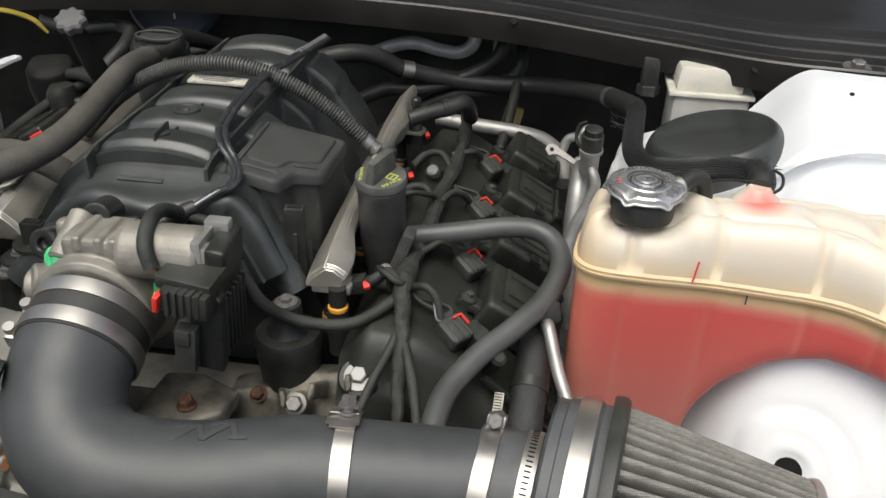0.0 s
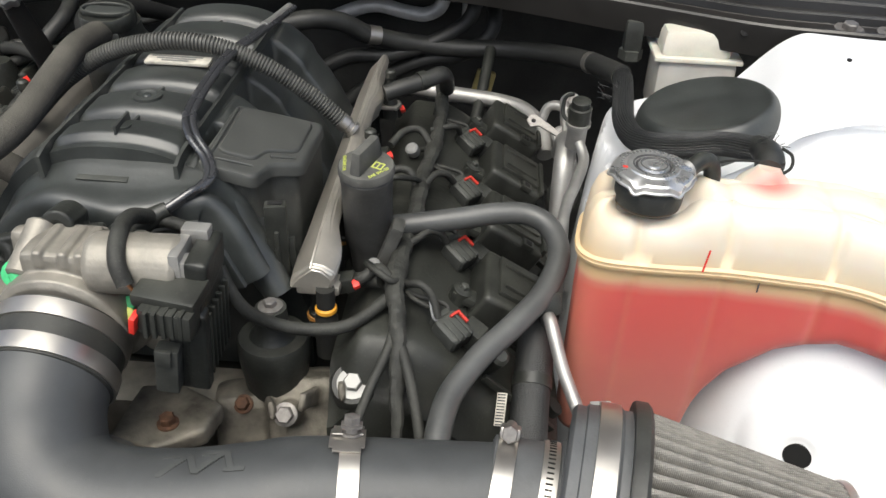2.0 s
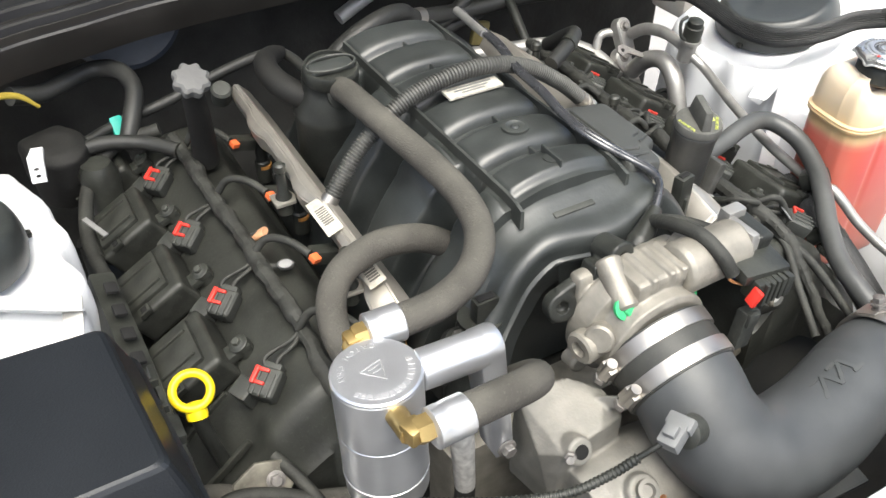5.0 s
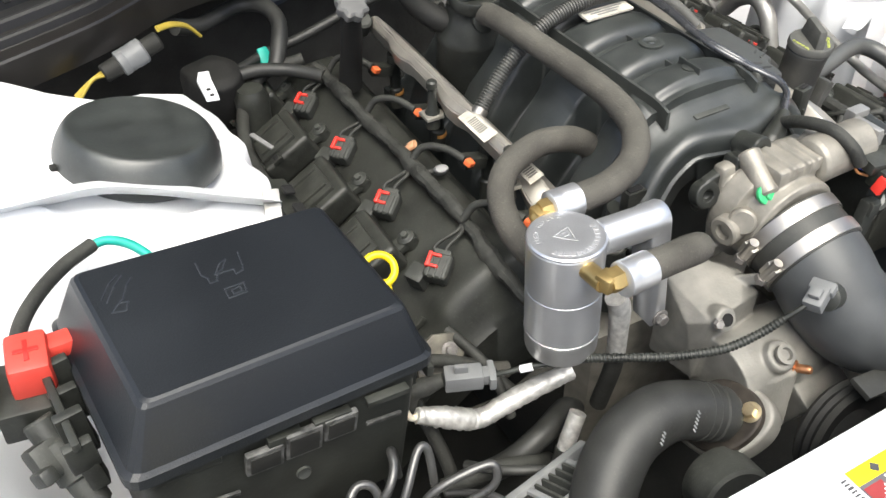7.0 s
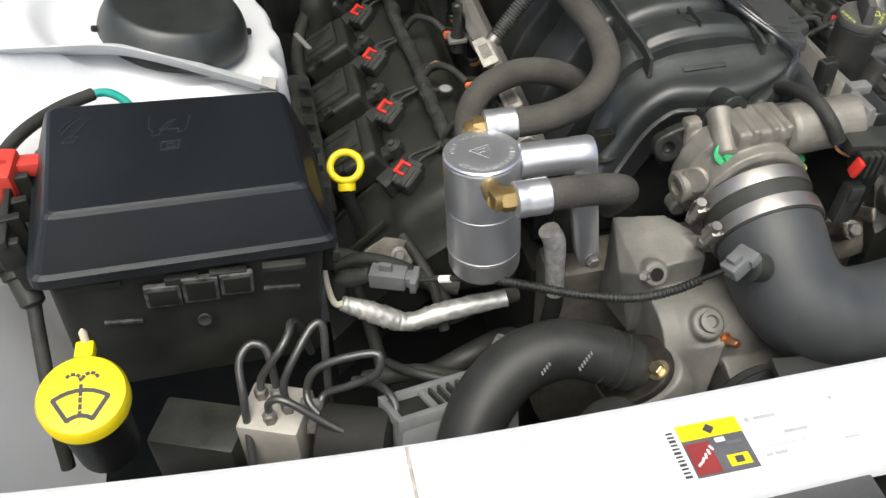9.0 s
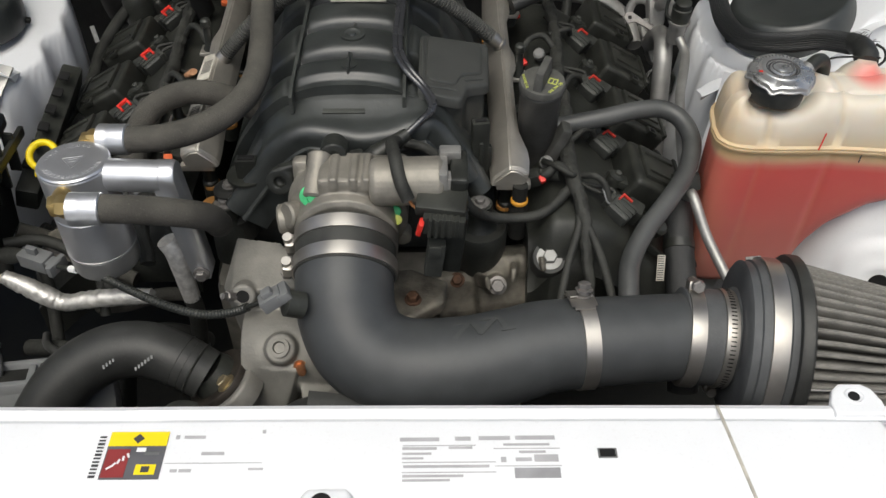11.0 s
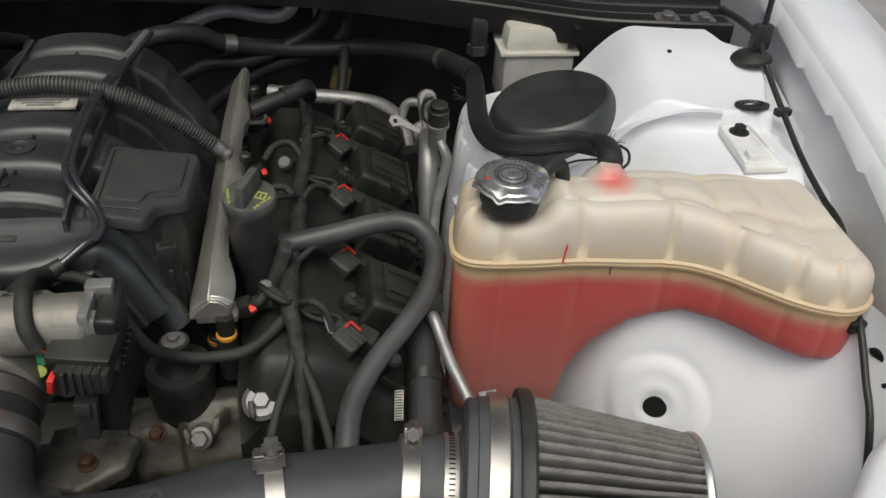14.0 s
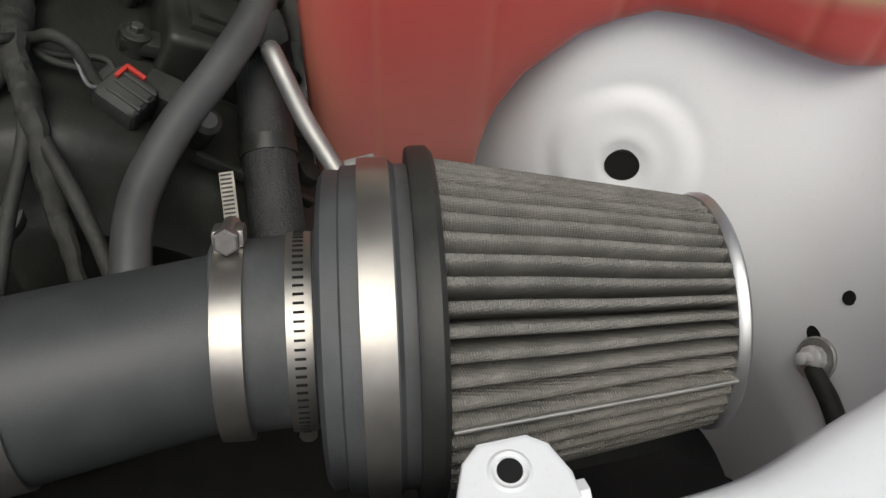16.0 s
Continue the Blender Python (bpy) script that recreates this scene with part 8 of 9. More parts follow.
pl = thing("battery_plug", "black plastic cable connector beside fuse box", "connector", (-0.65, 0.66, 0.83))
bm = lathe([(0.01, 0.0), (0.0115, 0.002), (0.0115, 0.018), (0.0145, 0.02), (0.0145, 0.05), (0.0115, 0.052), (0.0105, 0.075), (0.007, 0.078)], 20, turn((-0.664, 0.69, 0.863), (0.28, -0.55, -0.62)))
box(0.024, 0.024, 0.028, turn((-0.656, 0.672, 0.843), (0.28, -0.55, -0.62)) @ pose(-0.008, 0, 0.0), 0.004, bm)
add(pl, "shell", bm, GREYBLK)
add(pl, "latch", box(0.012, 0.026, 0.012, turn((-0.652, 0.664, 0.85), (0.28, -0.55, -0.62)) @ pose(-0.02, 0, 0.006), 0.003), BLACK)
add(pl, "cable", tube([(-0.641, 0.65, 0.812), (-0.638, 0.63, 0.80), (-0.634, 0.604, 0.778), (-0.63, 0.575, 0.748), (-0.625, 0.55, 0.7)], 0.0062, 14), TAPE)
lm = thing("wing_loom", "taped loom with teal wire behind fuse box", "wiring loom", (-0.6, 0.8, 0.9))
add(lm, "loom", tube([(-0.66, 0.735, 0.895), (-0.653, 0.77, 0.90), (-0.636, 0.796, 0.906), (-0.611, 0.822, 0.909), (-0.585, 0.84, 0.91)], 0.0062, 12), TAPE)
add(lm, "teal_wire", tube([(-0.588, 0.839, 0.91), (-0.572, 0.838, 0.912), (-0.555, 0.825, 0.91), (-0.542, 0.805, 0.902), (-0.535, 0.785, 0.89)], 0.0042, 12), TEAL, "teal wire")
bk = thing("tower_bracket", "bare steel bracket under the tower flange", "bracket", (-0.41, 0.845, 0.88))
add(bk, "strip", box(0.016, 0.05, 0.003, pose(-0.412, 0.832, 0.888, 30, 8, -12), 0.001), ALLOY)
hk = thing("white_hook", "white painted steel tab by the firewall", "tab", (-0.408, 1.1, 0.88))
bm = slab([(-0.419, 1.085), (-0.405, 1.082), (-0.403, 1.1), (-0.401, 1.125), (-0.398, 1.145), (-0.41, 1.148), (-0.417, 1.13)], 0.888, 0.893, pose(0, 0, 0), 0.001)
tb2 = add(hk, "plate", bm, WHITE)
for y in (1.088, 1.102):
    sub(tb2, hk, "hole", lathe([(0.0028, 0), (0.0026, 0.0008), (0.001, 0.0008)], 14, pose(-0.411, y, 0.8928)), HOLE_SHADE)
hk.matrix_world = Matrix.Translation((0.012, -0.022, 0)) @ hk.matrix_world
cb = thing("wing_cable", "thin black cable along the white wing", "cable", (-0.706, 0.6, 0.88))
add(cb, "cable", tube([(-0.71, 0.70, 0.905), (-0.709, 0.648, 0.902), (-0.7065, 0.583, 0.875), (-0.705, 0.547, 0.855), (-0.70, 0.5, 0.82)], 0.0045, 10), BLACK)
add(cb, "clip", tube([(-0.735, 0.535, 0.858), (-0.71, 0.531, 0.86), (-0.69, 0.535, 0.86), (-0.686, 0.543, 0.86), (-0.692, 0.551, 0.86), (-0.712, 0.553, 0.86), (-0.735, 0.552, 0.858)], 0.0032, 10), WHITE)

for ob, shift in ((fuse, (0, 0, 0)), (jt, (-0.002, -0.003, -0.022)), (pl, (0.015, -0.015, 0.002)), (lm, (0.006, -0.021, -0.012)), (cb, (0, 0, 0))):
    ob.matrix_world = Matrix.Translation(shift) @ LEAN @ ob.matrix_world

# dipstick
dip = thing("dipstick", "yellow ring-handled engine oil dipstick", "dipstick", (-0.337, 0.752, 0.80))
dm = turn((-0.345, 0.746, 0.853), (-0.05, -0.62, 0.78))
bm = bmesh.new()
loops = []
for k in range(36):
    a = 2 * math.pi * k / 36
    c = V(0.0152 * math.cos(a), 0.0146 * math.sin(a), 0)
    d = V(math.cos(a), math.sin(a), 0)
    loops.append([dm @ (c + d * 0.0038 * math.cos(b) + V(0, 0, 0.0044 * math.sin(b))) for b in np.linspace(0, 2 * math.pi, 12, endpoint=False)])
rings(bm, loops + loops[:1], caps=False)
bmesh.ops.remove_doubles(bm, verts=bm.verts, dist=1e-6)
ring = add(dip, "handle", bm, YELLOW, "yellow plastic ring handle")
sub(ring, dip, "stopper", lathe([(0.0085, 0), (0.009, 0.003), (0.009, 0.008), (0.0075, 0.014)], 20, turn((-0.347, 0.7335, 0.832), (0.05, 0.35, 0.45))), YELLOW)
add(dip, "tube", tube([(-0.347, 0.7345, 0.833), (-0.342, 0.73, 0.80), (-0.332, 0.728, 0.75), (-0.322, 0.728, 0.68)], 0.0065, 12), BLACK)

# washer filler
ws = thing("washer_filler", "yellow washer fluid filler cap on neck", "filler cap", (-0.567, 0.487, 0.80))
wm = turn((-0.568, 0.484, 0.872), (0.0, -0.25, 1))
wc = add(ws, "cap", lathe([(0.029, -0.012), (0.0315, -0.01), (0.0315, 0.0), (0.0295, 0.004), (0.02, 0.0055), (0.006, 0.006)], 48, wm), YELLOW, "bright yellow plastic cap")
bm = bmesh.new()


def stroke(pts, w=0.003):
    for (x0, y0), (x1, y1) in zip(pts, pts[1:]):
        zz = 0.0061 - 1.6 * ((x0 + x1) ** 2 + (y0 + y1) ** 2) / 4
        box(math.hypot(x1 - x0, y1 - y0) + w * 0.4, w, 0.001, wm @ pose((x0 + x1) / 2, (y0 + y1) / 2, zz, 0, 0, math.degrees(math.atan2(y1 - y0, x1 - x0))), 0, bm)


def bow(r, cy, a0, a1, n=8, cx=0.0):
    return [(cx + r * math.cos(radians(a)), cy + r * math.sin(radians(a))) for a in np.linspace(a0, a1, n)]


stroke(bow(0.032, -0.03, 55, 125))
stroke(bow(0.013, -0.03, 50, 130))
for sgn in (-1, 1):
    stroke([(sgn * 0.0184, -0.0038), (sgn * 0.0084, -0.02)])
    arc = bow(0.0055, 0.0095, 20 if sgn > 0 else 0, 180 if sgn > 0 else 160, 9, sgn * 0.0058)
    for k in range(0, 8, 2):
        stroke(arc[k:k + 2], 0.0025)
for k in range(5):
    stroke([(0, 0.006 - 0.005 * k), (0, 0.003 - 0.005 * k)], 0.0024)
sub(wc, ws, "screen_symbol", bm, INK)
add(ws, "hook", box(0.014, 0.016, 0.012, pose(-0.57, 0.525, 0.872), 0.003), YELLOW)
add(ws, "pin", lathe([(0.003, 0), (0.003, 0.014), (0.001, 0.017)], 12, pose(-0.57, 0.533, 0.872)), CREAM)
add(ws, "neck", lathe([(0.024, -0.09), (0.026, -0.012), (0.03, -0.012)], 28, wm), BLACK)
ws.matrix_world = Matrix.Translation((0.004, -0.002, -0.014)) @ LEAN @ ws.matrix_world

# brake control unit with lines
ab = thing("brake_unit", "grey brake control block with bent lines", "brake unit", (-0.44, 0.53, 0.68))
blk = add(ab, "block", box(0.055, 0.05, 0.06, pose(-0.442, 0.535, 0.735, 0, 0, -22), 0.003), mat("anodised_grey_block", (0.5, 0.475, 0.42), 0.55, 0.35, vary=0.15, dust=0.2))
for x, y, z in ((-0.452, 0.55, 0.7655), (-0.438, 0.546, 0.7655), (-0.43, 0.53, 0.7655), (-0.446, 0.522, 0.7655)):
    sub(blk, ab, "line_nut", lathe([(0.0062, 0), (0.0062, 0.01), (0.004, 0.012)], 6, pose(x, y, z - 0.001)), ZINC)
for x, y, z in ((-0.408, 0.532, 0.765), (-0.404, 0.515, 0.755)):
    sub(blk, ab, "side_nut", lathe([(0.007, -0.012), (0.007, 0.006), (0.0045, 0.008)], 6, turn((x, y, z - 0.004), (1, -0.35, 0))), ZINC)
add(ab, "motor", lathe([(0.03, -0.03), (0.032, -0.028), (0.032, 0.03), (0.026, 0.034)], 28, turn((-0.378, 0.505, 0.735), (1, -0.35, 0.0))), DARK)
add(ab, "cover", box(0.08, 0.05, 0.06, pose(-0.51, 0.545, 0.72, 0, 0, -22), 0.005), BLACK)
LN = mat("coated_brake_line", (0.1, 0.1, 0.098), 0.32, 0.6)
LINES = [
    [(-0.466, 0.47, 0.70), (-0.467, 0.515, 0.745), (-0.465, 0.536, 0.785), (-0.464, 0.556, 0.807), (-0.453, 0.566, 0.816), (-0.441, 0.563, 0.812), (-0.438, 0.553, 0.795), (-0.438, 0.547, 0.766)],
    [(-0.452, 0.55, 0.766), (-0.448, 0.55, 0.79), (-0.43, 0.555, 0.812), (-0.42, 0.566, 0.82), (-0.416, 0.58, 0.82), (-0.41, 0.59, 0.80), (-0.405, 0.595, 0.76)],
    [(-0.43, 0.53, 0.766), (-0.43, 0.538, 0.79), (-0.415, 0.551, 0.812), (-0.398, 0.567, 0.825), (-0.39, 0.567, 0.822), (-0.391, 0.556, 0.80), (-0.394, 0.545, 0.76), (-0.396, 0.54, 0.70)],
    [(-0.404, 0.531, 0.762), (-0.396, 0.538, 0.768), (-0.375, 0.532, 0.78), (-0.352, 0.527, 0.795), (-0.346, 0.532, 0.807), (-0.352, 0.537, 0.811), (-0.38, 0.541, 0.806), (-0.402, 0.543, 0.795), (-0.412, 0.541, 0.775), (-0.41, 0.528, 0.765), (-0.39, 0.51, 0.752), (-0.35, 0.485, 0.73), (-0.32, 0.46, 0.70)],
    [(-0.446, 0.522, 0.766), (-0.444, 0.525, 0.785), (-0.43, 0.52, 0.79), (-0.40, 0.505, 0.77), (-0.36, 0.485, 0.745), (-0.33, 0.46, 0.71)],
    [(-0.4, 0.513, 0.751), (-0.38, 0.505, 0.751), (-0.35, 0.503, 0.758), (-0.339, 0.511, 0.764), (-0.345, 0.53, 0.768), (-0.36, 0.55, 0.76), (-0.37, 0.57, 0.74)]]
for pts in LINES:
    add(ab, "brake_line", tube(pts, 0.0036, 10, 8), LN)

fan = thing("fan_module", "grey plastic fan module by the radiator", "fan module", (-0.3, 0.5, 0.66))
FANM = mat("fan_grey_plastic", (0.17, 0.175, 0.18), 0.5, vary=0.15, dust=0.15)
fm = pose(-0.292, 0.505, 0.722, -20, 8, 14)
add(fan, "housing", box(0.115, 0.05, 0.07, fm, 0.006), FANM)
for dy in (-0.02, 0.02):
    add(fan, "rail", box(0.118, 0.008, 0.012, fm @ pose(0, dy, 0.038), 0.002), FANM)
for dx in (-0.055, -0.02, 0.03, 0.056):
    add(fan, "crossbar", box(0.007, 0.04, 0.01, fm @ pose(dx, 0, 0.037), 0.002), FANM)
for k in range(5):
    add(fan, "fin", box(0.003, 0.034, 0.012, fm @ pose(-0.012 + 0.009 * k, 0, 0.036), 0.0008), GREYBLK)
add(fan, "window", box(0.03, 0.03, 0.004, fm @ pose(-0.037, 0, 0.0365), 0.001), DARK)
# hoses and looms deep behind the fan
for pts, r, mt, lab in (
        ([(-0.36, 0.60, 0.70), (-0.31, 0.585, 0.715), (-0.27, 0.58, 0.70), (-0.24, 0.60, 0.66)], 0.009, TAPE, "dusty taped loom behind the fan module"),
        ([(-0.33, 0.62, 0.66), (-0.29, 0.60, 0.69), (-0.25, 0.60, 0.71), (-0.21, 0.62, 0.70), (-0.18, 0.64, 0.66)], 0.012, RUBBER, "black rubber hose below the catch can"),
        ([(-0.30, 0.66, 0.70), (-0.26, 0.645, 0.72), (-0.22, 0.65, 0.73), (-0.19, 0.66, 0.72)], 0.008, HOSE, "dirty hose along the engine block"),
        ([(-0.355, 0.68, 0.76), (-0.345, 0.65, 0.72), (-0.34, 0.62, 0.68), (-0.345, 0.60, 0.62)], 0.007, TAPE, "black loom dropping beside the fuse box")):
    t = thing("under_hose", lab, "hose", pts[1])
    add(t, "hose", tube(pts, r, 14), mt)
for pts, r, mt, lab in (
        ([(-0.375, 0.66, 0.80), (-0.345, 0.672, 0.795), (-0.315, 0.668, 0.785), (-0.285, 0.655, 0.77), (-0.262, 0.63, 0.745)], 0.0065, TAPE, "taped lead crossing under the grey connector"),
        ([(-0.38, 0.70, 0.785), (-0.35, 0.705, 0.765), (-0.32, 0.69, 0.755), (-0.29, 0.675, 0.75), (-0.25, 0.665, 0.74)], 0.0085, HOSE, "dusty hose ahead of the valve cover"),
        ([(-0.30, 0.70, 0.79), (-0.288, 0.672, 0.782), (-0.278, 0.645, 0.765), (-0.274, 0.62, 0.73)], 0.0055, TAPE, "thin black lead beside the catch can"),
        ([(-0.335, 0.60, 0.72), (-0.322, 0.575, 0.735), (-0.305, 0.56, 0.74), (-0.28, 0.55, 0.735), (-0.25, 0.545, 0.71)], 0.0045, RUBBER, "small rubber line above the fan module")):
    t = thing("under_hose", lab, "hose", pts[1])
    add(t, "hose", tube(pts, r, 14), mt)
cbr = thing("cover_bracket", "dirty steel bracket ahead of the valve cover", "bracket", (-0.325, 0.672, 0.77))
bm = slab([(-0.345, 0.0), (-0.305, -0.004), (-0.292, 0.012), (-0.296, 0.034), (-0.318, 0.04), (-0.34, 0.03)], -0.002, 0.002, Matrix.Translation((0, 0.672, 0.765)) @ pose(0, 0, 0, 55), 0.001)
plate = add(cbr, "plate", bm, mat("dirty_steel", (0.13, 0.12, 0.1), 0.6, 0.4, vary=0.5, scale=60, dust=0.3))
for x, y in ((-0.333, 0.014), (-0.306, 0.02)):
    q = Matrix.Translation((0, 0.672, 0.765)) @ pose(0, 0, 0, 55) @ V(x, y, 0.002)
    o = hexbolt(q, (0, -0.82, 0.57), 0.0055, 0.005, 1.5)
    o.data.transform(cbr.matrix_world.inverted())
    o.parent = plate
# pulley and belt below the support
pu = thing("drive_pulley", "black belt pulley in front of engine", "pulley", (-0.03, 0.47, 0.7))
bm = lathe([(0.02, -0.012), (0.05, -0.012), (0.053, -0.008), (0.05, -0.004), (0.053, 0.0), (0.05, 0.004), (0.053, 0.008), (0.048, 0.012), (0.03, 0.008), (0.018, 0.014), (0.008, 0.015)], 48, turn((-0.02, 0.45, 0.735), (0, -1, 0.25)))
add(pu, "rim", bm, DARK)
add(pu, "belt", box(0.16, 0.022, 0.006, pose(0.05, 0.448, 0.79, 12, 10, 0), 0.001), RUBBER)
id2 = thing("idler_pulley", "black plastic idler pulley under the hose", "pulley", (-0.16, 0.47, 0.72))
add(id2, "drum", lathe([(0.032, -0.02), (0.034, -0.018), (0.034, 0.018), (0.03, 0.02), (0.012, 0.016)], 36, turn((-0.155, 0.455, 0.735), (-0.2, -0.9, 0.35))), GREYBLK)

# foil wrapped cable, connectors and sensor lead
fo = thing("foil_wrapped_cable", "crumpled silver foil wrapped cable", "cable", (-0.3, 0.62, 0.76))
bm = tube([(-0.37, 0.627, 0.784), (-0.352, 0.624, 0.775), (-0.329, 0.62, 0.762), (-0.31, 0.617, 0.754), (-0.28, 0.616, 0.76), (-0.245, 0.615, 0.765), (-0.213, 0.613, 0.768)], [0.007, 0.0095, 0.0105, 0.009, 0.0095, 0.0095, 0.008], 16, 12)
rnd = random.Random(3)
for v in bm.verts:
    v.co += V(rnd.uniform(-1, 1), rnd.uniform(-1, 1), rnd.uniform(-1, 1)) * 0.0009
add(fo, "wrap", bm, FOIL, smooth=70)
add(fo, "lead", tube([(-0.368, 0.627, 0.784), (-0.376, 0.626, 0.786), (-0.38, 0.63, 0.8), (-0.382, 0.64, 0.83)], 0.003, 8), CREAM)
fo2 = thing("foil_wrapped_cable", "silver foil sleeve standing behind catch can", "cable", (-0.169, 0.604, 0.8))
add(fo2, "wrap", tube([(-0.178, 0.606, 0.855), (-0.172, 0.605, 0.84), (-0.17, 0.604, 0.81), (-0.168, 0.604, 0.775)], [0.01, 0.0105, 0.0095, 0.009], 16, 10), FOIL)
add(fo2, "cable", tube([(-0.168, 0.604, 0.778), (-0.168, 0.606, 0.75), (-0.175, 0.61, 0.70)], 0.009, 12), TAPE)
fo3 = thing("foil_wrapped_cable", "short dusty foil sleeve on black cable", "cable", (-0.24, 0.59, 0.72))
add(fo3, "wrap", tube([(-0.222, 0.585, 0.742), (-0.232, 0.58, 0.725), (-0.242, 0.575, 0.705)], 0.0085, 14, 6), FOIL)
add(fo3, "cable", tube([(-0.24, 0.576, 0.71), (-0.25, 0.57, 0.68), (-0.262, 0.56, 0.62)], 0.0095, 12), TAPE)
gc = thing("lead_connector", "grey plastic connector with white tag", "connector", (-0.32, 0.62, 0.81))
m = pose(-0.324, 0.624, 0.812, 0, 0, -22)
bm = box(0.034, 0.018, 0.017, m, 0.002)
box(0.014, 0.013, 0.012, m @ pose(0.022, 0, 0), 0.002, bm)
box(0.012, 0.005, 0.008, m @ pose(-0.002, 0, 0.012), 0.001, bm)
box(0.006, 0.024, 0.013, m @ pose(0.025, 0, 0), 0.001, bm)
add(gc, "shell", bm, GREY)
add(gc, "wire", tube([(-0.302, 0.614, 0.812), (-0.29, 0.606, 0.818), (-0.276, 0.599, 0.823), (-0.255, 0.586, 0.83)], 0.0024, 8), BLACK)
add(gc, "white_tag", tube([(-0.28, 0.601, 0.821), (-0.271, 0.5955, 0.8247)], 0.0036, 12, 2), WHT)
add(gc, "rear_lead", tube([(-0.34, 0.631, 0.812), (-0.355, 0.637, 0.805), (-0.368, 0.64, 0.80), (-0.375, 0.64, 0.77)], [0.006, 0.009, 0.009, 0.008], 10), TAPE)
ll = thing("sensor_lead", "black corrugated lead to the intake sensor", "cable", (-0.15, 0.53, 0.84))
add(ll, "conduit", tube([(-0.26, 0.589, 0.829), (-0.235, 0.574, 0.836), (-0.205, 0.554, 0.84), (-0.17, 0.534, 0.842), (-0.131, 0.517, 0.846), (-0.1, 0.51, 0.855), (-0.08, 0.505, 0.868)], 0.0042, 12, 8, wave=0.0007, pitch=0.0034), BLACK)
add(ll, "wires", tube([(-0.082, 0.5055, 0.867), (-0.072, 0.502, 0.875), (-0.064, 0.5, 0.881)], 0.0024, 8), BLACK)
m = pose(-0.056, 0.4985, 0.885, -12, -22, 22) @ Matrix.Diagonal((0.82, 0.82, 0.82, 1))
bm = box(0.026, 0.02, 0.016, m, 0.003)
box(0.012, 0.012, 0.008, m @ pose(0.0, 0, 0.01), 0.002, bm)
box(0.014, 0.026, 0.012, m @ pose(0.014, 0, 0), 0.003, bm)
add(ll, "plug", bm, GREY)
add(ll, "sensor", lathe([(0.012, -0.012), (0.012, 0.004), (0.008, 0.006)], 18, turn((-0.041, 0.499, 0.879), (-0.8, -0.2, 0.4))), BLACK)

# rear corner: loom, disc, filler knob, teal clip
dk = thing("firewall_disc", "blue-black round grommet cover on firewall", "cover", (-0.237, 1.33, 0.915))
add(dk, "disc", lathe([(0.079, 0), (0.079, 0.006), (0.073, 0.012), (0.056, 0.008), (0.02, 0.014), (0.005, 0.014)], 56, turn((-0.247, 1.335, 0.94), (0.02, -0.93, 0.35))), DISCBLUE)
for k in range(5):
    add(dk, "chip", box(0.003, 0.012 - 0.001 * k, 0.001, turn((-0.247, 1.335, 0.94), (0.02, -0.93, 0.35)) @ pose(0.004 * k - 0.01, 0.05 - 0.022 * k, 0.0145, 0, 0, 10), 0), WHT)
kn = thing("filler_knob", "grey lobed plastic knob on black stem", "knob", (-0.236, 1.037, 0.92))
bm = bmesh.new()
lo = []
for r, z in ((0.009, -0.009), (0.0135, -0.008), (0.015, -0.003), (0.015, 0.003), (0.0125, 0.006), (0.003, 0.007)):
    lo.append([turn((-0.238, 1.02, 0.98), (0.1, -0.5, 0.85)) @ V(1.18 * r * (1 + 0.1 * math.cos(8 * a)) * math.cos(a), 1.18 * r * (1 + 0.1 * math.cos(8 * a)) * math.sin(a), z) for a in np.linspace(0, 2 * math.pi, 64, endpoint=False)])
rings(bm, lo)
add(kn, "knob", bm, mat("dull_grey_plastic", (0.11, 0.11, 0.108), 0.6, vary=0.15))
add(kn, "stem", tube([(-0.238, 1.022, 0.974), (-0.237, 1.03, 0.955), (-0.234, 1.042, 0.925), (-0.231, 1.058, 0.89), (-0.23, 1.07, 0.855)], [0.0105, 0.012, 0.013, 0.0135, 0.015], 20, 6), DARK)
cpb = thing("rail_end_cap", "grey round cap behind the fuel rail", "cap", (-0.195, 1.13, 0.9))
add(cpb, "cap", lathe([(0.011, -0.02), (0.012, 0.0), (0.0095, 0.003)], 20, turn((-0.189, 1.111, 0.913), (0, -0.5, 0.85))), GREYBLK)
tc = thing("teal_clip", "teal plastic clip on a rear hose", "clip", (-0.297, 1.185, 0.85))
add(tc, "clip", box(0.02, 0.008, 0.034, pose(-0.299, 1.182, 0.856, -35, 0, 10), 0.003, taper=0.7), TEAL)
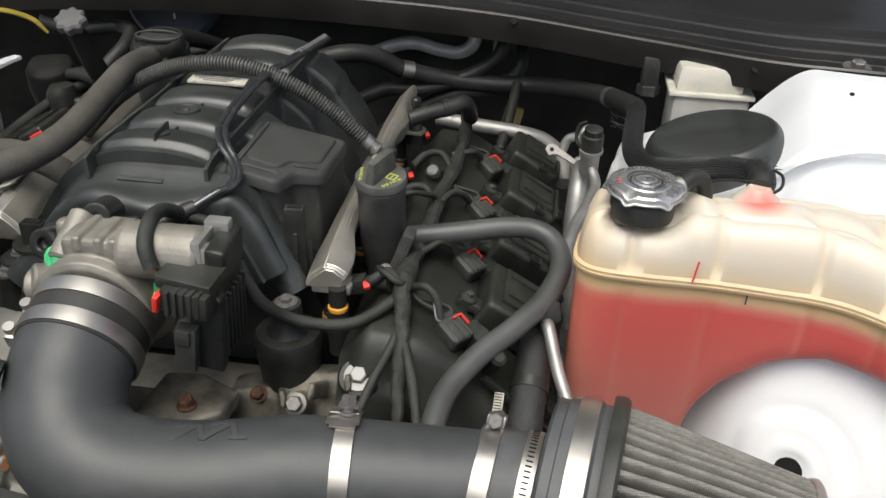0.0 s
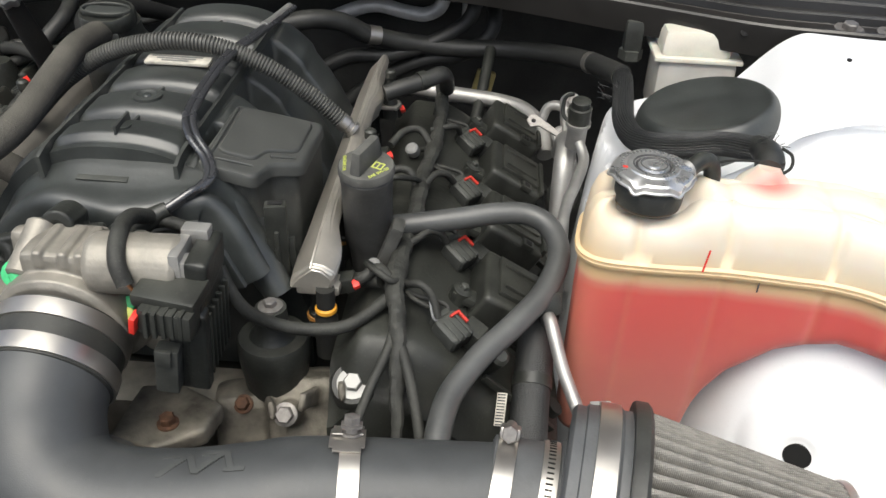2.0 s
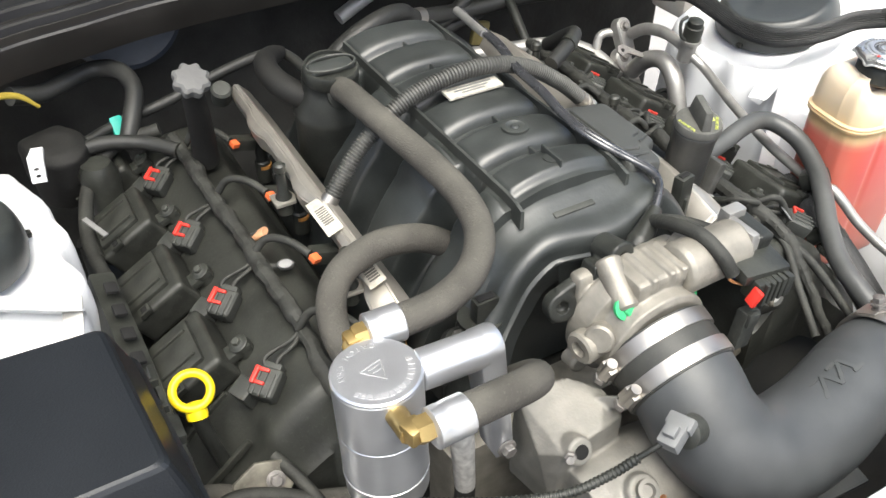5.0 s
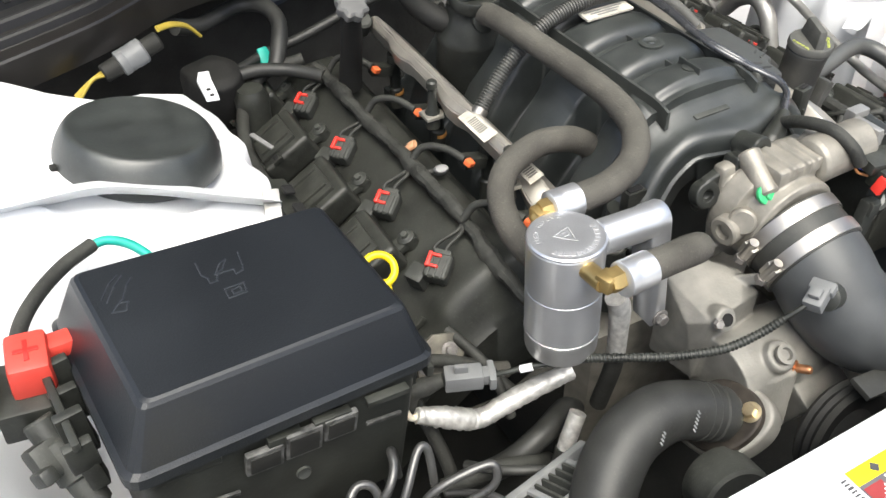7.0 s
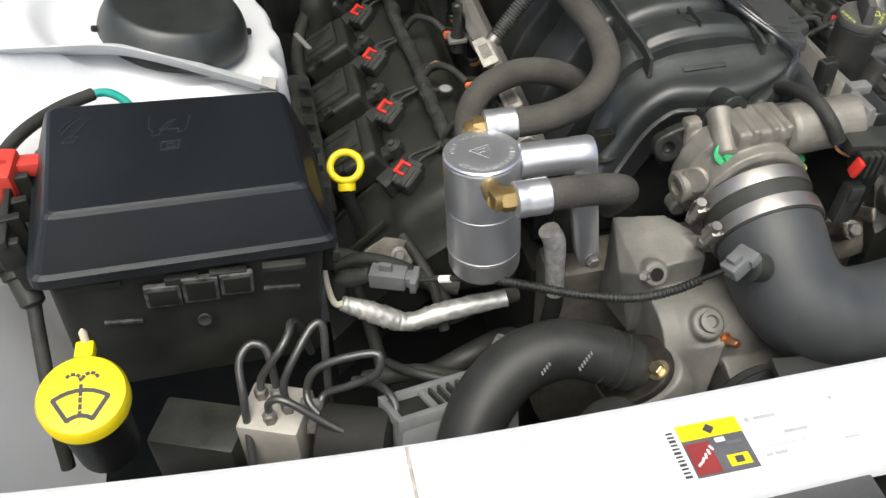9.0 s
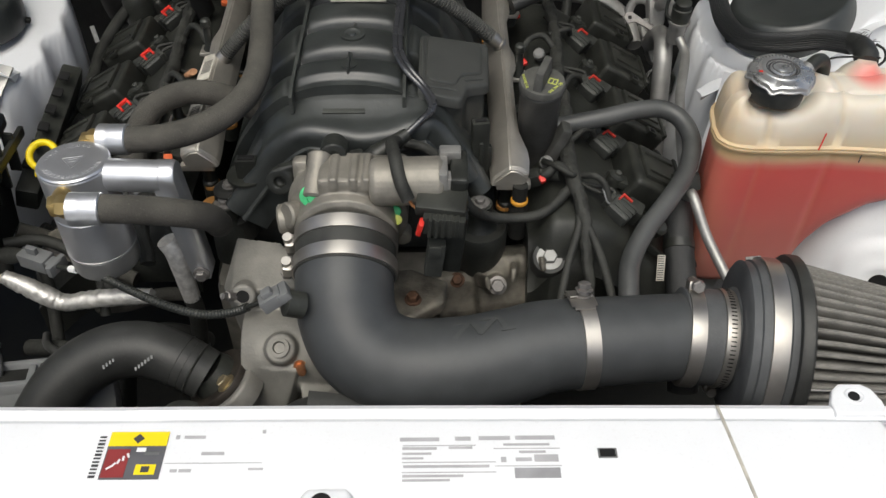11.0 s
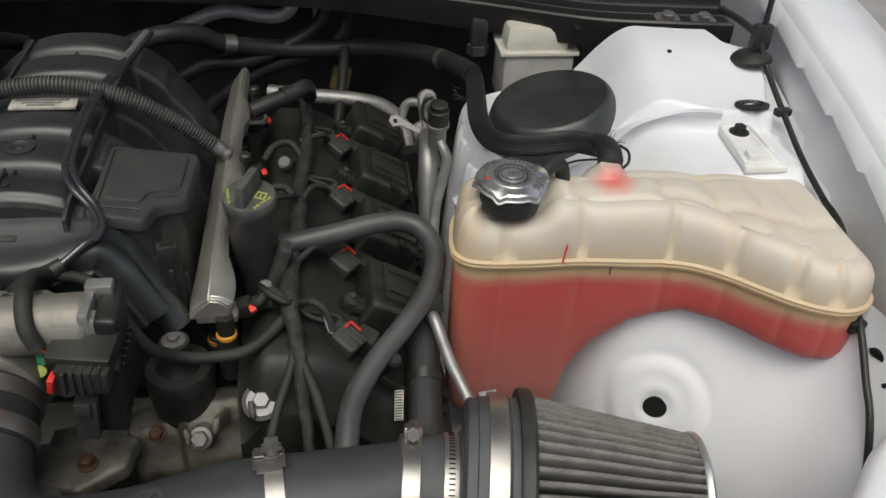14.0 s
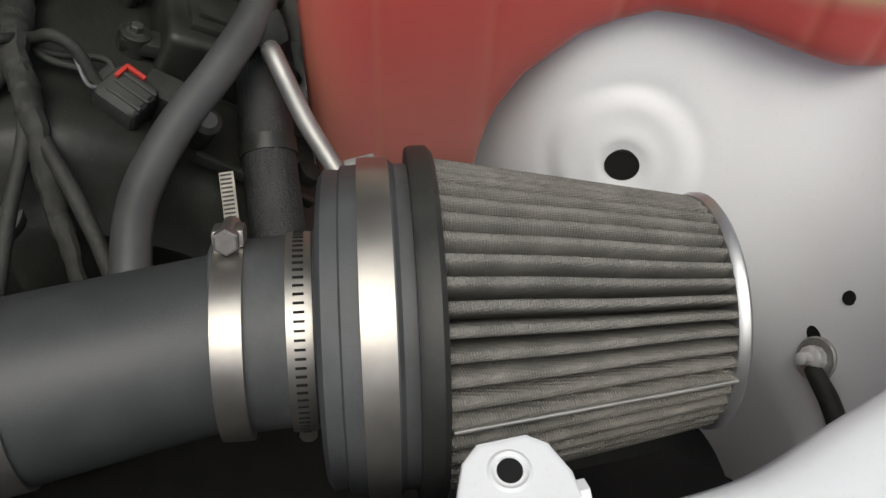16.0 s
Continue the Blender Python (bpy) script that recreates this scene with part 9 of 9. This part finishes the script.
for pts, r, lab in (([(-0.36, 1.16, 0.857), (-0.3, 1.19, 0.86), (-0.24, 1.19, 0.872), (-0.15, 1.185, 0.9), (-0.1, 1.16, 0.915), (-0.085, 1.1, 0.91)], 0.0065, "black rear hose to the separator"), ([(-0.40, 1.20, 0.92), (-0.365, 1.22, 0.905), (-0.31, 1.25, 0.905), (-0.278, 1.235, 0.905), (-0.27, 1.2, 0.895), (-0.284, 1.17, 0.875), (-0.3, 1.15, 0.85)], 0.0105, "black rubber hose looping by the firewall"), ([(-0.36, 1.16, 0.855), (-0.32, 1.15, 0.862), (-0.28, 1.13, 0.86), (-0.252, 1.10, 0.858)], 0.0085, "black hose behind the valve cover"), ([(-0.26, 1.15, 0.862), (-0.31, 1.16, 0.85), (-0.352, 1.13, 0.83), (-0.375, 1.05, 0.81), (-0.372, 0.97, 0.80), (-0.38, 0.9, 0.80), (-0.385, 0.8, 0.80)], 0.008, "black loom down the inner wing")):
    t = thing("rear_hose", lab, "hose", pts[len(pts) // 2])
    add(t, "hose", tube(pts, r, 14), TAPE if "loom" in lab else RUBBER)
mb = thing("rear_module", "dusty black plastic module in rear corner", "module", (-0.38, 1.17, 0.8))
bm = box(0.06, 0.05, 0.06, pose(-0.378, 1.175, 0.845, 0, 0, 20), 0.012)
lathe([(0.034, -0.05), (0.036, -0.01), (0.033, 0.02), (0.02, 0.026)], 28, pose(-0.372, 1.165, 0.848, 14, 0, 0), bm)
add(mb, "case", melt(bm, 0.003, 4), DARK)
add(mb, "boot", lathe([(0.02, -0.05), (0.022, 0.0), (0.016, 0.012)], 20, pose(-0.34, 1.13, 0.84)), BLACK)
OCHRE = mat("ochre_wire", (0.42, 0.32, 0.05), 0.5)
gp = thing("cowl_connector", "grey ribbed connector with yellow wires", "connector", (-0.475, 1.105, 0.93))
d = Vector((0.85, 0.1, 0.25)).normalized()
add(gp, "grip", lathe([(0.012, -0.016), (0.0145, -0.015), (0.0145, -0.008), (0.0138, -0.007), (0.0145, -0.004), (0.0138, -0.001), (0.0145, 0.002), (0.0145, 0.014), (0.012, 0.016)], 20, turn((-0.468, 1.105, 0.942), d)), GREY)
add(gp, "shell", lathe([(0.009, -0.036), (0.0105, -0.034), (0.0105, 0.034), (0.008, 0.036)], 16, turn((-0.468, 1.105, 0.942), d)), DARK)
for k in range(4):
    a = V(-0.468, 1.105, 0.942) - d * 0.034
    add(gp, "wire", tube([a + V(0, 0.003 * k - 0.004, 0), a - d * 0.016 + V(0, 0.004 * k - 0.006, 0.004 - 0.002 * k), a - d * 0.04 + V(0.002, 0.005 * k - 0.008, -0.008)], 0.0022, 8), OCHRE)
ytp = thing("yellow_wires", "yellow wires at the rear corner", "wiring", (-0.39, 1.15, 0.92))
for k in range(3):
    add(ytp, "wire", tube([(-0.43, 1.13 + 0.004 * k, 0.953), (-0.41, 1.15 + 0.004 * k, 0.945), (-0.39, 1.17 + 0.003 * k, 0.93), (-0.375, 1.18, 0.91)], 0.002, 8), OCHRE)
tray2 = thing("loom_channel", "black slotted plastic loom channel on inner wing", "channel", (-0.38, 0.84, 0.78))
ch = add(tray2, "channel", box(0.025, 0.22, 0.03, pose(-0.378, 0.84, 0.815, 8, 18, 4), 0.004), BLACK)
for k in range(6):
    sub(ch, tray2, "slot", box(0.012, 0.014, 0.004, pose(-0.373, 0.76 + 0.03 * k, 0.8305 + 0.004 * k, 8, 18, 4), 0.002), HOLE_SHADE)
add(loop2, "hose_clamp", tube([(-0.2135, 0.670, 0.859), (-0.217, 0.676, 0.864)], 0.0136, 20, 2), STEEL, "steel hose clamp")
